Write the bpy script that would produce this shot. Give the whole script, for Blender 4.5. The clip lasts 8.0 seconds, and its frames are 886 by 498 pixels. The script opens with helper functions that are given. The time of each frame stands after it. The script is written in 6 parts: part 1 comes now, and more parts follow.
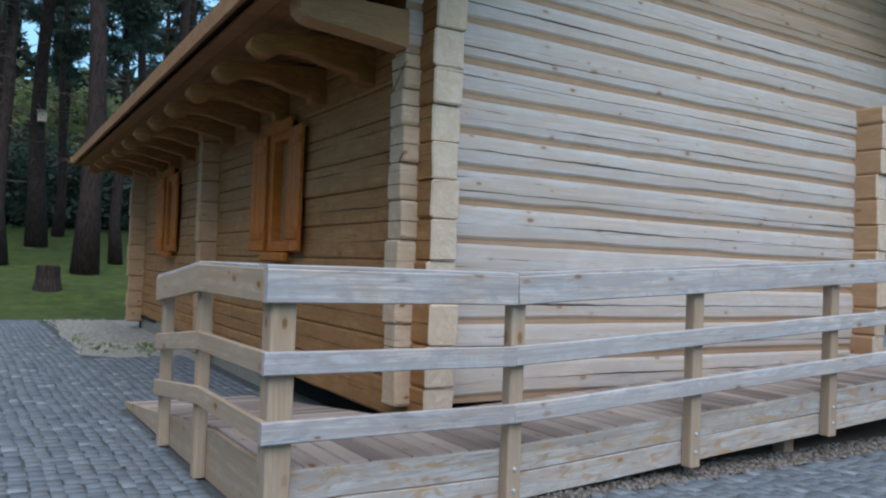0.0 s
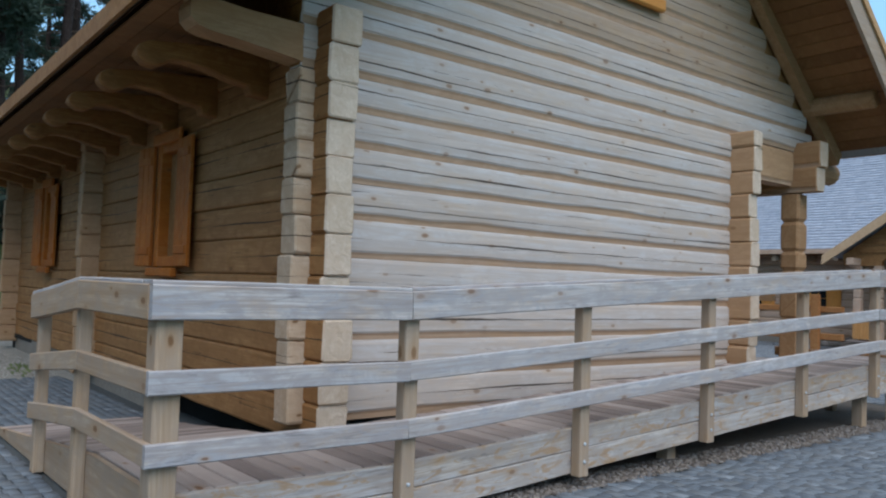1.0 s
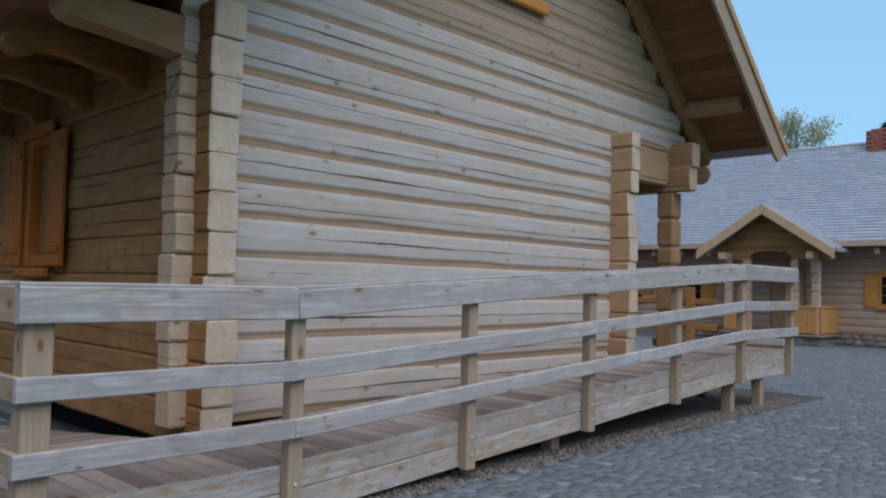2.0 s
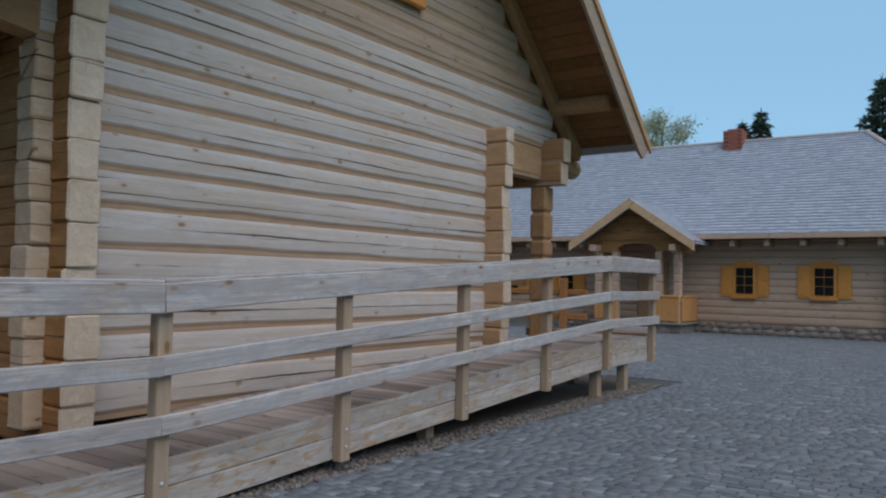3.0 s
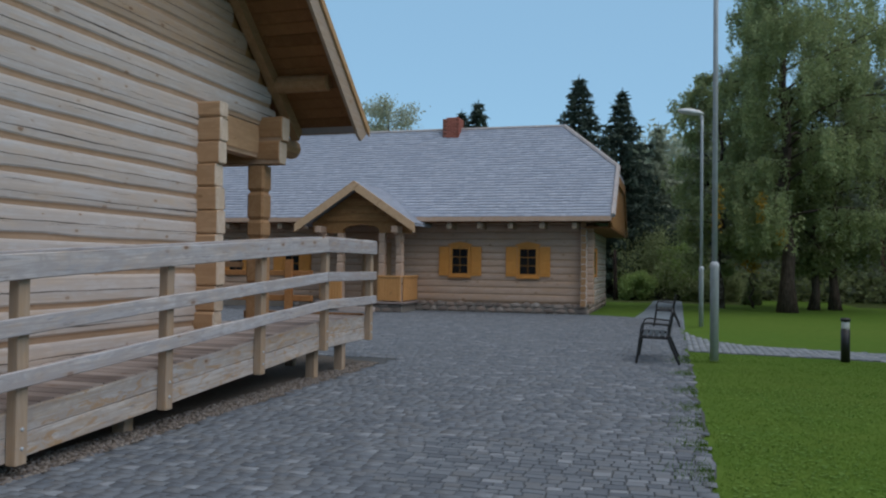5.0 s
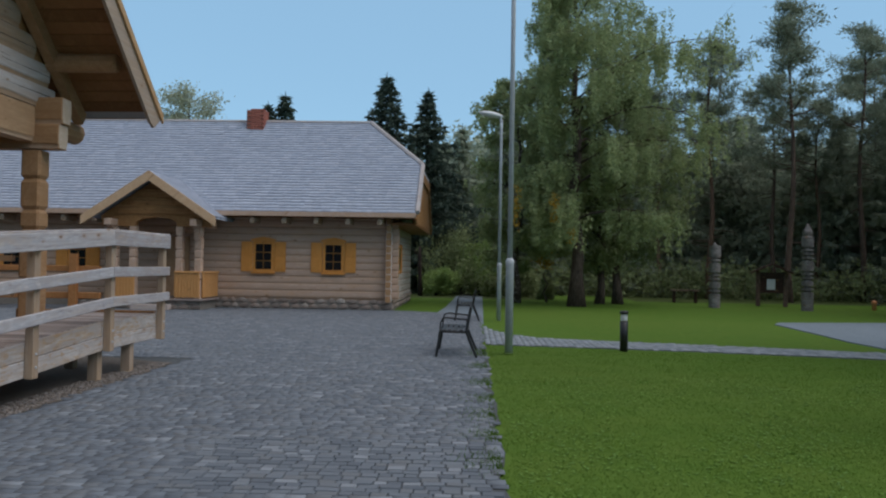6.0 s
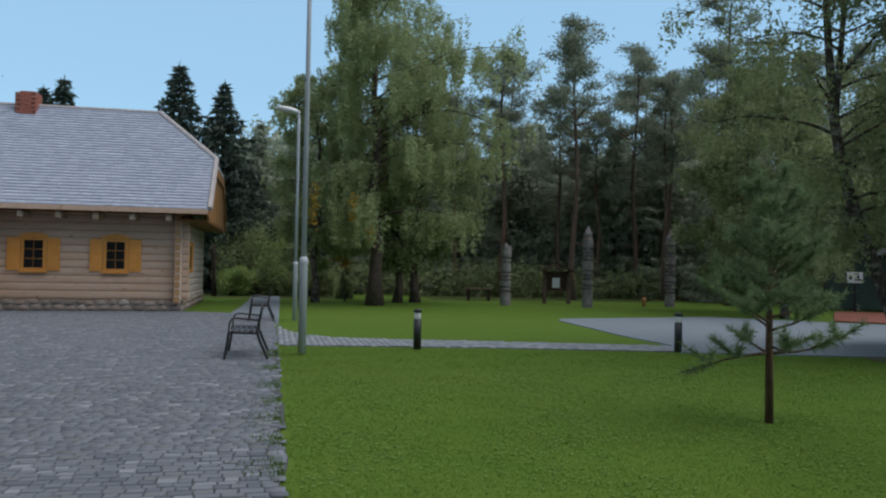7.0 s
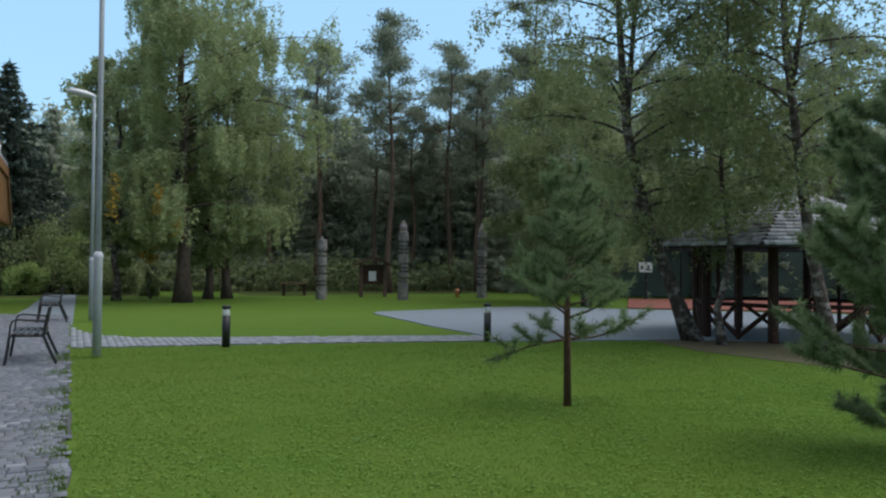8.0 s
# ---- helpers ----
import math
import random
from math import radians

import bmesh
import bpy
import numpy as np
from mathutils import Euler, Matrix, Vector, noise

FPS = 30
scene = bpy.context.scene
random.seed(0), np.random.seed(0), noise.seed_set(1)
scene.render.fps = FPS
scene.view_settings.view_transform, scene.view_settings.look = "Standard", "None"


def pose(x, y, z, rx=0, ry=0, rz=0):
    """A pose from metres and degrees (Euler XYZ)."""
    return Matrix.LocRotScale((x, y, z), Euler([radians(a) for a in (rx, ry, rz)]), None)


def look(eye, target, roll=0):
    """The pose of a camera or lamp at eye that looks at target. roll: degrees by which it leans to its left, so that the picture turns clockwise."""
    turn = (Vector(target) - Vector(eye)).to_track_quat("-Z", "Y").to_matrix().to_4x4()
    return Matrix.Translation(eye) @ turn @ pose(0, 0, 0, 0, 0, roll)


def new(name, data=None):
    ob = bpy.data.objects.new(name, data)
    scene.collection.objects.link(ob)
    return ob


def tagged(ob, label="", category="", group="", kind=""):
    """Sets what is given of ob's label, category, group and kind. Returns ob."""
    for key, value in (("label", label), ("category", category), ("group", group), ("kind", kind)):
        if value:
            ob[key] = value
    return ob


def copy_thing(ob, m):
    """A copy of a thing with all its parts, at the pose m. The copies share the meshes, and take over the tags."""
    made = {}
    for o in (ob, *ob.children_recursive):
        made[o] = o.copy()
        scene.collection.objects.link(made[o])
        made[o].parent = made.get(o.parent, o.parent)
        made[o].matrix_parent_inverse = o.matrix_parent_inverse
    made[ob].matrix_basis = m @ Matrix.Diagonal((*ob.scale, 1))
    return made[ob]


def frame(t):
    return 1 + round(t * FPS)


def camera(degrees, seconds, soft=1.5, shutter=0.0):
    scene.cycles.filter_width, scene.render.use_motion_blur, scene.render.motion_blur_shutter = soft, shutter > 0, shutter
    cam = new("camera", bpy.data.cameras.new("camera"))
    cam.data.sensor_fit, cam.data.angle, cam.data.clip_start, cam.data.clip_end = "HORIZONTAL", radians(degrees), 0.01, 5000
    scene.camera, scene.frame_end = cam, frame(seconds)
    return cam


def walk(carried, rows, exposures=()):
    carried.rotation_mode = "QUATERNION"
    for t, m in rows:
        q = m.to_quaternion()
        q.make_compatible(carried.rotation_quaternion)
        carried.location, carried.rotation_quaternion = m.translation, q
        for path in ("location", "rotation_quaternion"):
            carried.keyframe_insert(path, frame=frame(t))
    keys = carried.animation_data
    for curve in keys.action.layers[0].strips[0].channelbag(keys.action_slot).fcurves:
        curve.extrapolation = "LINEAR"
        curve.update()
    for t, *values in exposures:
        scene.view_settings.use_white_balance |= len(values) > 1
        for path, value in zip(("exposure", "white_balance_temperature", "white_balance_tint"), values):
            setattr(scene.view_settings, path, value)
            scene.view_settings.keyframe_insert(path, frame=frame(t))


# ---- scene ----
# camera and walk
cam = camera(57.9, 8.0, soft=2.2)
ROWS = [
    (0.0, 0.000, 0.000, 1.546, -31.60, 1.34, -2.11),
    (0.5, 0.002, -0.005, 1.546, -35.19, 2.24, -2.14),
    (1.0, 0.009, -0.015, 1.547, -38.99, 2.68, -1.96),
    (1.5, 0.013, -0.036, 1.553, -42.68, 2.72, -1.60),
    (3.0, 0.022, -0.124, 1.562, -55.13, 2.22, -1.09),
    (3.5, 0.056, -0.146, 1.561, -59.52, 1.87, -1.02),
    (4.0, 0.098, -0.181, 1.561, -64.41, 1.58, -0.89),
    (5.5, 0.227, -0.287, 1.551, -80.36, 1.11, -0.74),
    (6.0, 0.257, -0.328, 1.548, -87.85, 1.12, -0.93),
    (6.5, 0.324, -0.395, 1.544, -94.96, 1.23, -1.13),
    (7.0, 0.397, -0.470, 1.541, -101.95, 1.31, -1.06),
    (7.5, 0.436, -0.541, 1.536, -108.08, 1.25, -0.75),
    (8.0, 0.462, -0.595, 1.534, -114.88, 1.03, -0.45),
]
STOPS = [(0.0, 1.04, 5650, 9), (0.5, 0.99, 5690, 9), (1.0, 0.90, 5740, 9), (1.5, 0.75, 5800, 10), (3.0, 0.39, 6010, 12), (3.5, 0.33, 6070, 12), (4.0, 0.32, 6090, 12), (5.5, 0.34, 6120, 13), (6.5, 0.47, 6240, 14), (7.0, 0.58, 6290, 14), (7.5, 0.70, 6290, 14), (8.0, 0.88, 6260, 14)]
walk(cam, [(t, pose(x, y, z, 90 + pitch, roll, yaw)) for t, x, y, z, yaw, pitch, roll in ROWS], STOPS)

# evening sky and a soft low sun behind thin cloud
world = bpy.data.worlds.new("world")
scene.world = world
world.use_nodes = True
wn = world.node_tree.nodes
sky = wn.new("ShaderNodeTexSky")
sky.sky_type = 'NISHITA'
sky.sun_disc = False
sky.sun_elevation = radians(52)
sky.sun_rotation = radians(203)
sky.altitude = 100
sky.air_density = 1.0
sky.dust_density = 0.0
sky.ozone_density = 0.8
wn["Background"].inputs["Strength"].default_value = 0.14
tint = wn.new("ShaderNodeMix")
tint.data_type = 'RGBA'
tint.blend_type = 'MULTIPLY'
tint.inputs["Factor"].default_value = 1.0
tint.inputs["B"].default_value = (0.80, 1.0, 0.98, 1)
world.node_tree.links.new(sky.outputs["Color"], tint.inputs["A"])
haze = wn.new("ShaderNodeMix")
haze.data_type = 'RGBA'
haze.inputs["Factor"].default_value = 0.82
# thin evening haze: blue low down, a pale veil of cloud overhead
up = wn.new("ShaderNodeSeparateXYZ")
world.node_tree.links.new(wn.new("ShaderNodeTexCoord").outputs["Generated"], up.inputs[0])
veil = wn.new("ShaderNodeValToRGB")
veil.color_ramp.interpolation = 'EASE'
veil.color_ramp.elements[0].position, veil.color_ramp.elements[0].color = 0.30, (0.425, 0.715, 0.945, 1)
veil.color_ramp.elements[1].position, veil.color_ramp.elements[1].color = 0.85, (1.0, 0.93, 0.86, 1)
world.node_tree.links.new(up.outputs[2], veil.inputs[0])
lift = wn.new("ShaderNodeMix")
lift.data_type = 'RGBA'
lift.blend_type = 'MULTIPLY'
lift.inputs["Factor"].default_value = 1.0
lift.inputs["B"].default_value = (3.9, 3.9, 3.9, 1)
world.node_tree.links.new(veil.outputs["Color"], lift.inputs["A"])
world.node_tree.links.new(lift.outputs["Result"], haze.inputs["B"])
world.node_tree.links.new(tint.outputs["Result"], haze.inputs["A"])
world.node_tree.links.new(haze.outputs["Result"], wn["Background"].inputs["Color"])
sun_data = bpy.data.lights.new("sun", 'SUN')
sun_data.energy = 1.35
sun_data.angle = radians(60)
sun_data.color = (1.0, 0.95, 0.90)
sun = new("sun", sun_data)
sun.matrix_world = look((-11, -25.5, 36), (0, 0, 0))


# ---- material helpers ----
class Mat:
    """A small builder for node materials."""

    def __init__(self, name, rough=0.8, metal=0.0, spec=0.3):
        self.m = bpy.data.materials.new(name)
        self.m.use_nodes = True
        self.nt = self.m.node_tree
        self.bsdf = self.nt.nodes["Principled BSDF"]
        self.bsdf.inputs["Roughness"].default_value = rough
        self.bsdf.inputs["Metallic"].default_value = metal
        self.bsdf.inputs["Specular IOR Level"].default_value = spec
        self.co = self.nt.nodes.new("ShaderNodeTexCoord").outputs["Object"]

    def node(self, kind, **inputs):
        n = self.nt.nodes.new(kind)
        for k, v in inputs.items():
            self.put(n.inputs[k.replace("_", " ")], v)
        return n

    def put(self, socket, v):
        if isinstance(v, bpy.types.NodeSocket):
            self.nt.links.new(v, socket)
        elif isinstance(v, (tuple, list)) and len(v) == 3 and socket.type == 'RGBA':
            socket.default_value = (*v, 1)
        else:
            socket.default_value = v

    def math(self, op, a, b=0.0, c=None):
        n = self.nt.nodes.new("ShaderNodeMath")
        n.operation = op
        self.put(n.inputs[0], a)
        self.put(n.inputs[1], b)
        if c is not None:
            self.put(n.inputs[2], c)
        return n.outputs[0]

    def scaled(self, sx, sy, sz, co=None, shift=None):
        n = self.nt.nodes.new("ShaderNodeMapping")
        n.inputs["Scale"].default_value = (sx, sy, sz)
        self.put(n.inputs["Vector"], co or self.co)
        if shift is not None:
            c = self.nt.nodes.new("ShaderNodeCombineXYZ")
            for k in range(3):
                self.put(c.inputs[k], shift)
            self.put(n.inputs["Location"], c.outputs[0])
        return n.outputs[0]

    def noise(self, vec, scale, detail=4.0, rough=0.55, distort=0.0):
        n = self.node("ShaderNodeTexNoise", Vector=vec, Scale=scale, Detail=detail, Roughness=rough, Distortion=distort)
        return n.outputs["Fac"]

    def ramp(self, fac, *stops):
        n = self.nt.nodes.new("ShaderNodeValToRGB")
        e = n.color_ramp.elements
        while len(e) < len(stops):
            e.new(0.5)
        for el, (p, c) in zip(e, stops):
            el.position = p
            el.color = (*c, 1) if isinstance(c, (tuple, list)) else (c, c, c, 1)
        self.put(n.inputs[0], fac)
        return n.outputs["Color"]

    def mix(self, fac, a, b, blend='MIX'):
        n = self.nt.nodes.new("ShaderNodeMix")
        n.data_type = 'RGBA'
        n.blend_type = blend
        self.put(n.inputs["Factor"], fac)
        self.put(n.inputs["A"], a)
        self.put(n.inputs["B"], b)
        return n.outputs["Result"]

    def bump(self, height, strength=0.3, dist=0.01):
        n = self.node("ShaderNodeBump", Height=height, Strength=strength, Distance=dist)
        self.nt.links.new(n.outputs[0], self.bsdf.inputs["Normal"])

    def rand(self):
        return self.nt.nodes.new("ShaderNodeObjectInfo").outputs["Random"]

    def island(self):
        return self.nt.nodes.new("ShaderNodeNewGeometry").outputs["Random Per Island"]

    def sep(self, vec=None):
        n = self.nt.nodes.new("ShaderNodeSeparateXYZ")
        self.put(n.inputs[0], vec or self.co)
        return n.outputs

    def done(self, color, rough=None):
        self.put(self.bsdf.inputs["Base Color"], color)
        if rough is not None:
            self.put(self.bsdf.inputs["Roughness"], rough)
        return self.m


def wood(name, light, dark, knot=(0.17, 0.085, 0.035), rough=0.75, crack=0.0, grey=None, grey_amount=0.0, knots=True, grain=1.0, vary=0.15, stain=(0.42, 0.24, 0.10), stain_amount=0.35, hewn=0.0, flake=None, flake_amount=0.0):
    """Wood with its grain along the object's x axis. crack: drying cracks near half height; grey: weathering in patches; hewn: axe-cut unevenness; flake: blotches where the surface has worn or stained."""
    m = Mat(name, rough, spec=0.2)
    r = m.rand()
    shift = m.math('MULTIPLY', r, 37.0)
    co = m.scaled(1, 1, 1, shift=shift)
    fine = m.noise(m.scaled(0.9, 42, 42, co), 2.0, 5, 0.6, 0.3)
    streak = m.noise(m.scaled(0.3, 8, 8, co), 1.7, 4, 0.6, 0.6)
    broad = m.noise(m.scaled(1.0, 2.0, 2.0, co), 1.9, 6, 0.66, 0.6)
    c = m.mix(m.math('MULTIPLY', m.ramp(fine, (0.36, 0.0), (0.66, 0.65)), grain), light, dark)
    c = m.mix(m.ramp(streak, (0.42, 0.0), (0.70, 0.75)), c, dark)
    c = m.mix(m.math('MULTIPLY', m.ramp(broad, (0.46, 0.0), (0.62, 1.0)), stain_amount), c, stain)
    if grey:
        g = m.noise(m.scaled(0.45, 6.0, 6.0, co), 1.3, 6, 0.72, 0.6)
        c = m.mix(m.math('MULTIPLY', m.ramp(g, (0.42, 0.0), (0.56, 1.0)), grey_amount), c, grey)
    coarse = m.noise(m.scaled(0.5, 15, 15, co), 1.6, 5, 0.65, 0.8)
    c = m.mix(m.math('MULTIPLY', m.ramp(coarse, (0.46, 0.0), (0.66, 0.55)), grain), c, dark)
    rings = m.math('SINE', m.math('MULTIPLY', m.noise(m.scaled(0.28, 4.5, 4.5, co), 1.0, 3, 0.45, 0.4), 75.0))
    c = m.mix(m.math('MULTIPLY', m.ramp(rings, (0.55, 0.0), (1.0, 0.45)), grain), c, dark)
    cloud = m.noise(m.scaled(1.0, 1.8, 1.8, co), 4.2, 6, 0.68, 0.8)
    c = m.mix(m.ramp(cloud, (0.44, 0.0), (0.60, 0.8)), c, m.mix(0.35, dark, grey or dark))
    c = m.mix(vary, c, m.mix(r, dark, light))
    h = m.math('ADD', fine, coarse)
    if flake:
        fl = m.noise(m.scaled(1.6, 5.0, 5.0, co), 2.2, 7, 0.72, 1.2)
        c = m.mix(m.math('MULTIPLY', m.ramp(fl, (0.54, 0.0), (0.60, 1.0)), flake_amount), c, flake)
        soot = m.noise(m.scaled(0.8, 9.0, 9.0, co), 2.6, 6, 0.7, 0.9)
        c = m.mix(m.ramp(soot, (0.57, 0.0), (0.68, 0.55)), c, (0.13, 0.115, 0.115))
    if knots:
        kx, ky, kz = m.sep(co)
        flat = m.nt.nodes.new("ShaderNodeCombineXYZ")
        m.put(flat.inputs[0], m.math('MULTIPLY', kx, 2.1))
        m.put(flat.inputs[1], m.math('MULTIPLY', m.math('ADD', kz, ky), 4.2))
        v = m.nt.nodes.new("ShaderNodeTexVoronoi")
        v.voronoi_dimensions = '2D'
        m.put(v.inputs["Vector"], flat.outputs[0])
        v.inputs["Scale"].default_value = 1.0
        d = m.math('ADD', v.outputs["Distance"], m.math('MULTIPLY', m.math('SUBTRACT', m.noise(co, 30, 2), 0.5), 0.05))
        cr, cg, cb = m.sep(v.outputs["Color"])
        keep = m.math('MULTIPLY', m.math('GREATER_THAN', cr, 0.52), m.math('MULTIPLY_ADD', cb, 0.7, 0.3))
        d = m.math('DIVIDE', d, m.math('MULTIPLY_ADD', cg, 0.85, 0.45))
        k = m.math('MULTIPLY', m.ramp(d, (0.045, 1.0), (0.085, 0.0)), keep)
        halo = m.math('MULTIPLY', m.ramp(d, (0.06, 0.55), (0.22, 0.0)), keep)
        c = m.mix(halo, c, m.mix(0.5, dark, stain))
        c = m.mix(m.math('MULTIPLY', k, 0.9), c, knot)
    if crack > 0:
        x, y, z = m.sep()
        wob = m.noise(m.scaled(0.6, 0, 0, co), 1.0, 7, 0.6)
        line = m.math('ADD', m.math('SUBTRACT', z, m.math('MULTIPLY_ADD', r, 0.08, 0.12)), m.math('MULTIPLY', m.math('SUBTRACT', wob, 0.5), 0.06))
        line = m.math('ADD', line, m.math('MULTIPLY', m.math('SUBTRACT', m.noise(m.scaled(7, 0, 0, co), 1.0, 4, 0.6), 0.5), 0.018))
        width = m.math('MULTIPLY', m.math('MAXIMUM', m.math('SUBTRACT', m.noise(m.scaled(0.40, 0, 0, co), 1.0, 3), 0.40), 0.0), crack * 0.040)
        on = m.math('LESS_THAN', m.math('ABSOLUTE', line), width)
        split = m.math('ADD', m.math('SUBTRACT', z, m.math('MULTIPLY_ADD', r, -0.10, 0.24)), m.math('MULTIPLY', m.math('SUBTRACT', m.noise(m.scaled(2.2, 0, 0, co), 1.0, 6, 0.65), 0.5), 0.05))
        thin = m.math('MULTIPLY', m.math('MAXIMUM', m.math('SUBTRACT', m.noise(m.scaled(1.1, 0, 0, co), 1.3, 3), 0.50), 0.0), crack * 0.022)
        on = m.math('MAXIMUM', on, m.math('LESS_THAN', m.math('ABSOLUTE', split), thin))
        c = m.mix(m.math('MULTIPLY', on, 0.92), c, (0.04, 0.028, 0.02))
        h = m.math('SUBTRACT', h, m.math('MULTIPLY', on, 2.0))
    if hewn:
        lump = m.noise(m.scaled(1, 1, 1, co), 11, 3, 0.5, 1.0)
        c = m.mix(m.ramp(lump, (0.52, 0.0), (0.68, 0.55)), c, dark)
        h = m.math('MULTIPLY_ADD', lump, hewn, h)
    m.bump(h, 0.4, 0.004)
    return m.done(c)


PINE = wood("pale_pine", (0.645, 0.575, 0.515), (0.455, 0.365, 0.295), crack=1.0, grey=(0.545, 0.55, 0.57), grey_amount=0.7, rough=0.7, stain=(0.51, 0.385, 0.26), stain_amount=0.45, knot=(0.25, 0.145, 0.085))
# less bleached than PINE, with eave shade and warm bounce put into its colour
PINE_SHADE = wood("shaded_pine", (0.46, 0.25, 0.10), (0.25, 0.12, 0.043), crack=1.0, rough=0.7, stain=(0.30, 0.142, 0.05))
PINE_END = wood("pine_end_grain", (0.70, 0.60, 0.49), (0.50, 0.39, 0.285), knots=False, rough=0.8, vary=0.3, hewn=7.0)
PINE_TIP = wood("log_tip_pine", (0.64, 0.51, 0.385), (0.44, 0.32, 0.215), crack=1.0, rough=0.8, stain=(0.44, 0.28, 0.15), stain_amount=0.6, hewn=5.0)
# upper gable logs: less greyed wood, with the overhang's shade in the colour
PINE_UPPER = wood("overhang_shade_pine", (0.50, 0.375, 0.26), (0.34, 0.235, 0.15), crack=1.0, grey=(0.44, 0.40, 0.37), grey_amount=0.4, rough=0.7, stain=(0.40, 0.26, 0.15), stain_amount=0.5, knot=(0.15, 0.075, 0.04))
# brown of the log recesses: the shadow in the joint, put into the colour
GROOVE_SHADE = wood("groove_shade", (0.49, 0.35, 0.245), (0.35, 0.235, 0.15), knots=False)
PINE_HONEY = wood("honey_pine", (0.55, 0.365, 0.215), (0.38, 0.23, 0.125), rough=0.6, knots=True)
RAIL_WOOD = wood("weathered_rail", (0.655, 0.625, 0.605), (0.27, 0.22, 0.195), grey=(0.41, 0.43, 0.47), grey_amount=0.65, crack=0.8, stain=(0.45, 0.31, 0.18), stain_amount=0.5, knot=(0.19, 0.105, 0.06), flake=(0.34, 0.345, 0.375), flake_amount=0.55)
POST_WOOD = wood("post_pine", (0.50, 0.385, 0.27), (0.31, 0.21, 0.13), grey=(0.39, 0.36, 0.33), grey_amount=0.3)
SKIRT_WOOD = wood("flaking_edge_board", (0.68, 0.63, 0.575), (0.30, 0.225, 0.16), grey=(0.47, 0.49, 0.53), grey_amount=0.6, crack=0.8, stain=(0.44, 0.265, 0.115), stain_amount=0.8, knot=(0.20, 0.11, 0.06), flake=(0.40, 0.25, 0.125), flake_amount=0.75)
DECK_WOOD = wood("weathered_deck", (0.52, 0.435, 0.385), (0.19, 0.148, 0.13), grey=(0.36, 0.34, 0.345), grey_amount=0.4, vary=0.75, stain_amount=0.15)
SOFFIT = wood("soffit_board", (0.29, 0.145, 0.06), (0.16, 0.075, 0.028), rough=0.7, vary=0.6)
EAVE_WOOD = wood("brown_eave_board", (0.40, 0.215, 0.09), (0.22, 0.108, 0.040), rough=0.7)
TAIL_WOOD = wood("carved_tail_pine", (0.40, 0.195, 0.072), (0.21, 0.093, 0.030), rough=0.7)
CORBEL_WOOD = wood("tan_beam", (0.48, 0.30, 0.165), (0.32, 0.18, 0.085), rough=0.7)
SHUTTER = wood("varnished_orange", (0.50, 0.165, 0.022), (0.31, 0.088, 0.010), rough=0.6, vary=0.25)
SHUTTER_FAR = wood("varnished_yellow", (0.72, 0.335, 0.085), (0.55, 0.235, 0.05), rough=0.45, vary=0.2)
TRIM_NEW = wood("barge_pine", (0.54, 0.345, 0.18), (0.41, 0.24, 0.11), rough=0.6)
TRIM_PALE = wood("pale_barge_pine", (0.66, 0.47, 0.30), (0.50, 0.33, 0.19), rough=0.65)
BARGE = wood("weathered_barge", (0.47, 0.37, 0.28), (0.31, 0.225, 0.155), rough=0.7, grey=(0.38, 0.34, 0.31), grey_amount=0.4)
PARAPET = wood("light_orange_slat", (0.66, 0.36, 0.14), (0.52, 0.26, 0.09), rough=0.55, vary=0.25)
LOG_FAR = wood("far_log_pine", (0.61, 0.43, 0.31), (0.42, 0.28, 0.19), grey=(0.52, 0.42, 0.36), grey_amount=0.5)
FENCE_WOOD = wood("orange_brown_timber", (0.43, 0.20, 0.075), (0.28, 0.12, 0.04), rough=0.6)
DARK_WOOD = wood("dark_stained_wood", (0.065, 0.032, 0.022), (0.030, 0.015, 0.010), rough=0.6, stain_amount=0.0)
TOTEM_WOOD = wood("grey_carved_wood", (0.40, 0.38, 0.37), (0.075, 0.07, 0.07), rough=0.85, stain_amount=0.1)


def plain(name, c1, c2, scale, rough=0.8, metal=0.0, bump=0.0, spec=0.3, detail=5.0):
    m = Mat(name, rough, metal, spec)
    f = m.noise(m.co, scale, detail)
    g = m.noise(m.co, scale * 0.13, 3)
    c = m.mix(m.ramp(f, (0.3, 0.0), (0.7, 1.0)), c1, c2)
    c = m.mix(m.ramp(g, (0.35, 0.0), (0.7, 0.5)), c, c1)
    if bump:
        m.bump(f, bump, 0.02)
    return m.done(c)


def varied(name, stops, rough=0.85, per_island=True, scale=14.0, bump=0.25):
    """Stone-like pieces that differ from one to the next."""
    m = Mat(name, rough, spec=0.25)
    r = m.island() if per_island else m.rand()
    c = m.ramp(r, *stops)
    f = m.noise(m.co, scale, 5, 0.65)
    c = m.mix(m.ramp(f, (0.3, 0.24), (0.7, 0.0)), c, (0.06, 0.06, 0.065))
    m.bump(f, bump, 0.006)
    return m.done(c)


SETT_STOPS = ((0.0, (0.108, 0.125, 0.146)), (0.35, (0.142, 0.163, 0.186)), (0.6, (0.165, 0.188, 0.212)), (0.75, (0.150, 0.162, 0.172)), (0.9, (0.160, 0.181, 0.203)), (0.99, (0.25, 0.275, 0.30)))
SETT = varied("granite_sett", SETT_STOPS, bump=0.14)
SETT_OB = varied("granite_sett_piece", SETT_STOPS, per_island=False, bump=0.14)
BED = plain("sandy_joint", (0.062, 0.068, 0.070), (0.095, 0.102, 0.104), 60, 0.95, bump=0.4)
# gravel by the ramp, darkened so that its colour holds the ramp's shade
GRAVEL_SHADED = plain("shaded_gravel", (0.08, 0.067, 0.055), (0.16, 0.135, 0.11), 55, 0.95, bump=0.6)
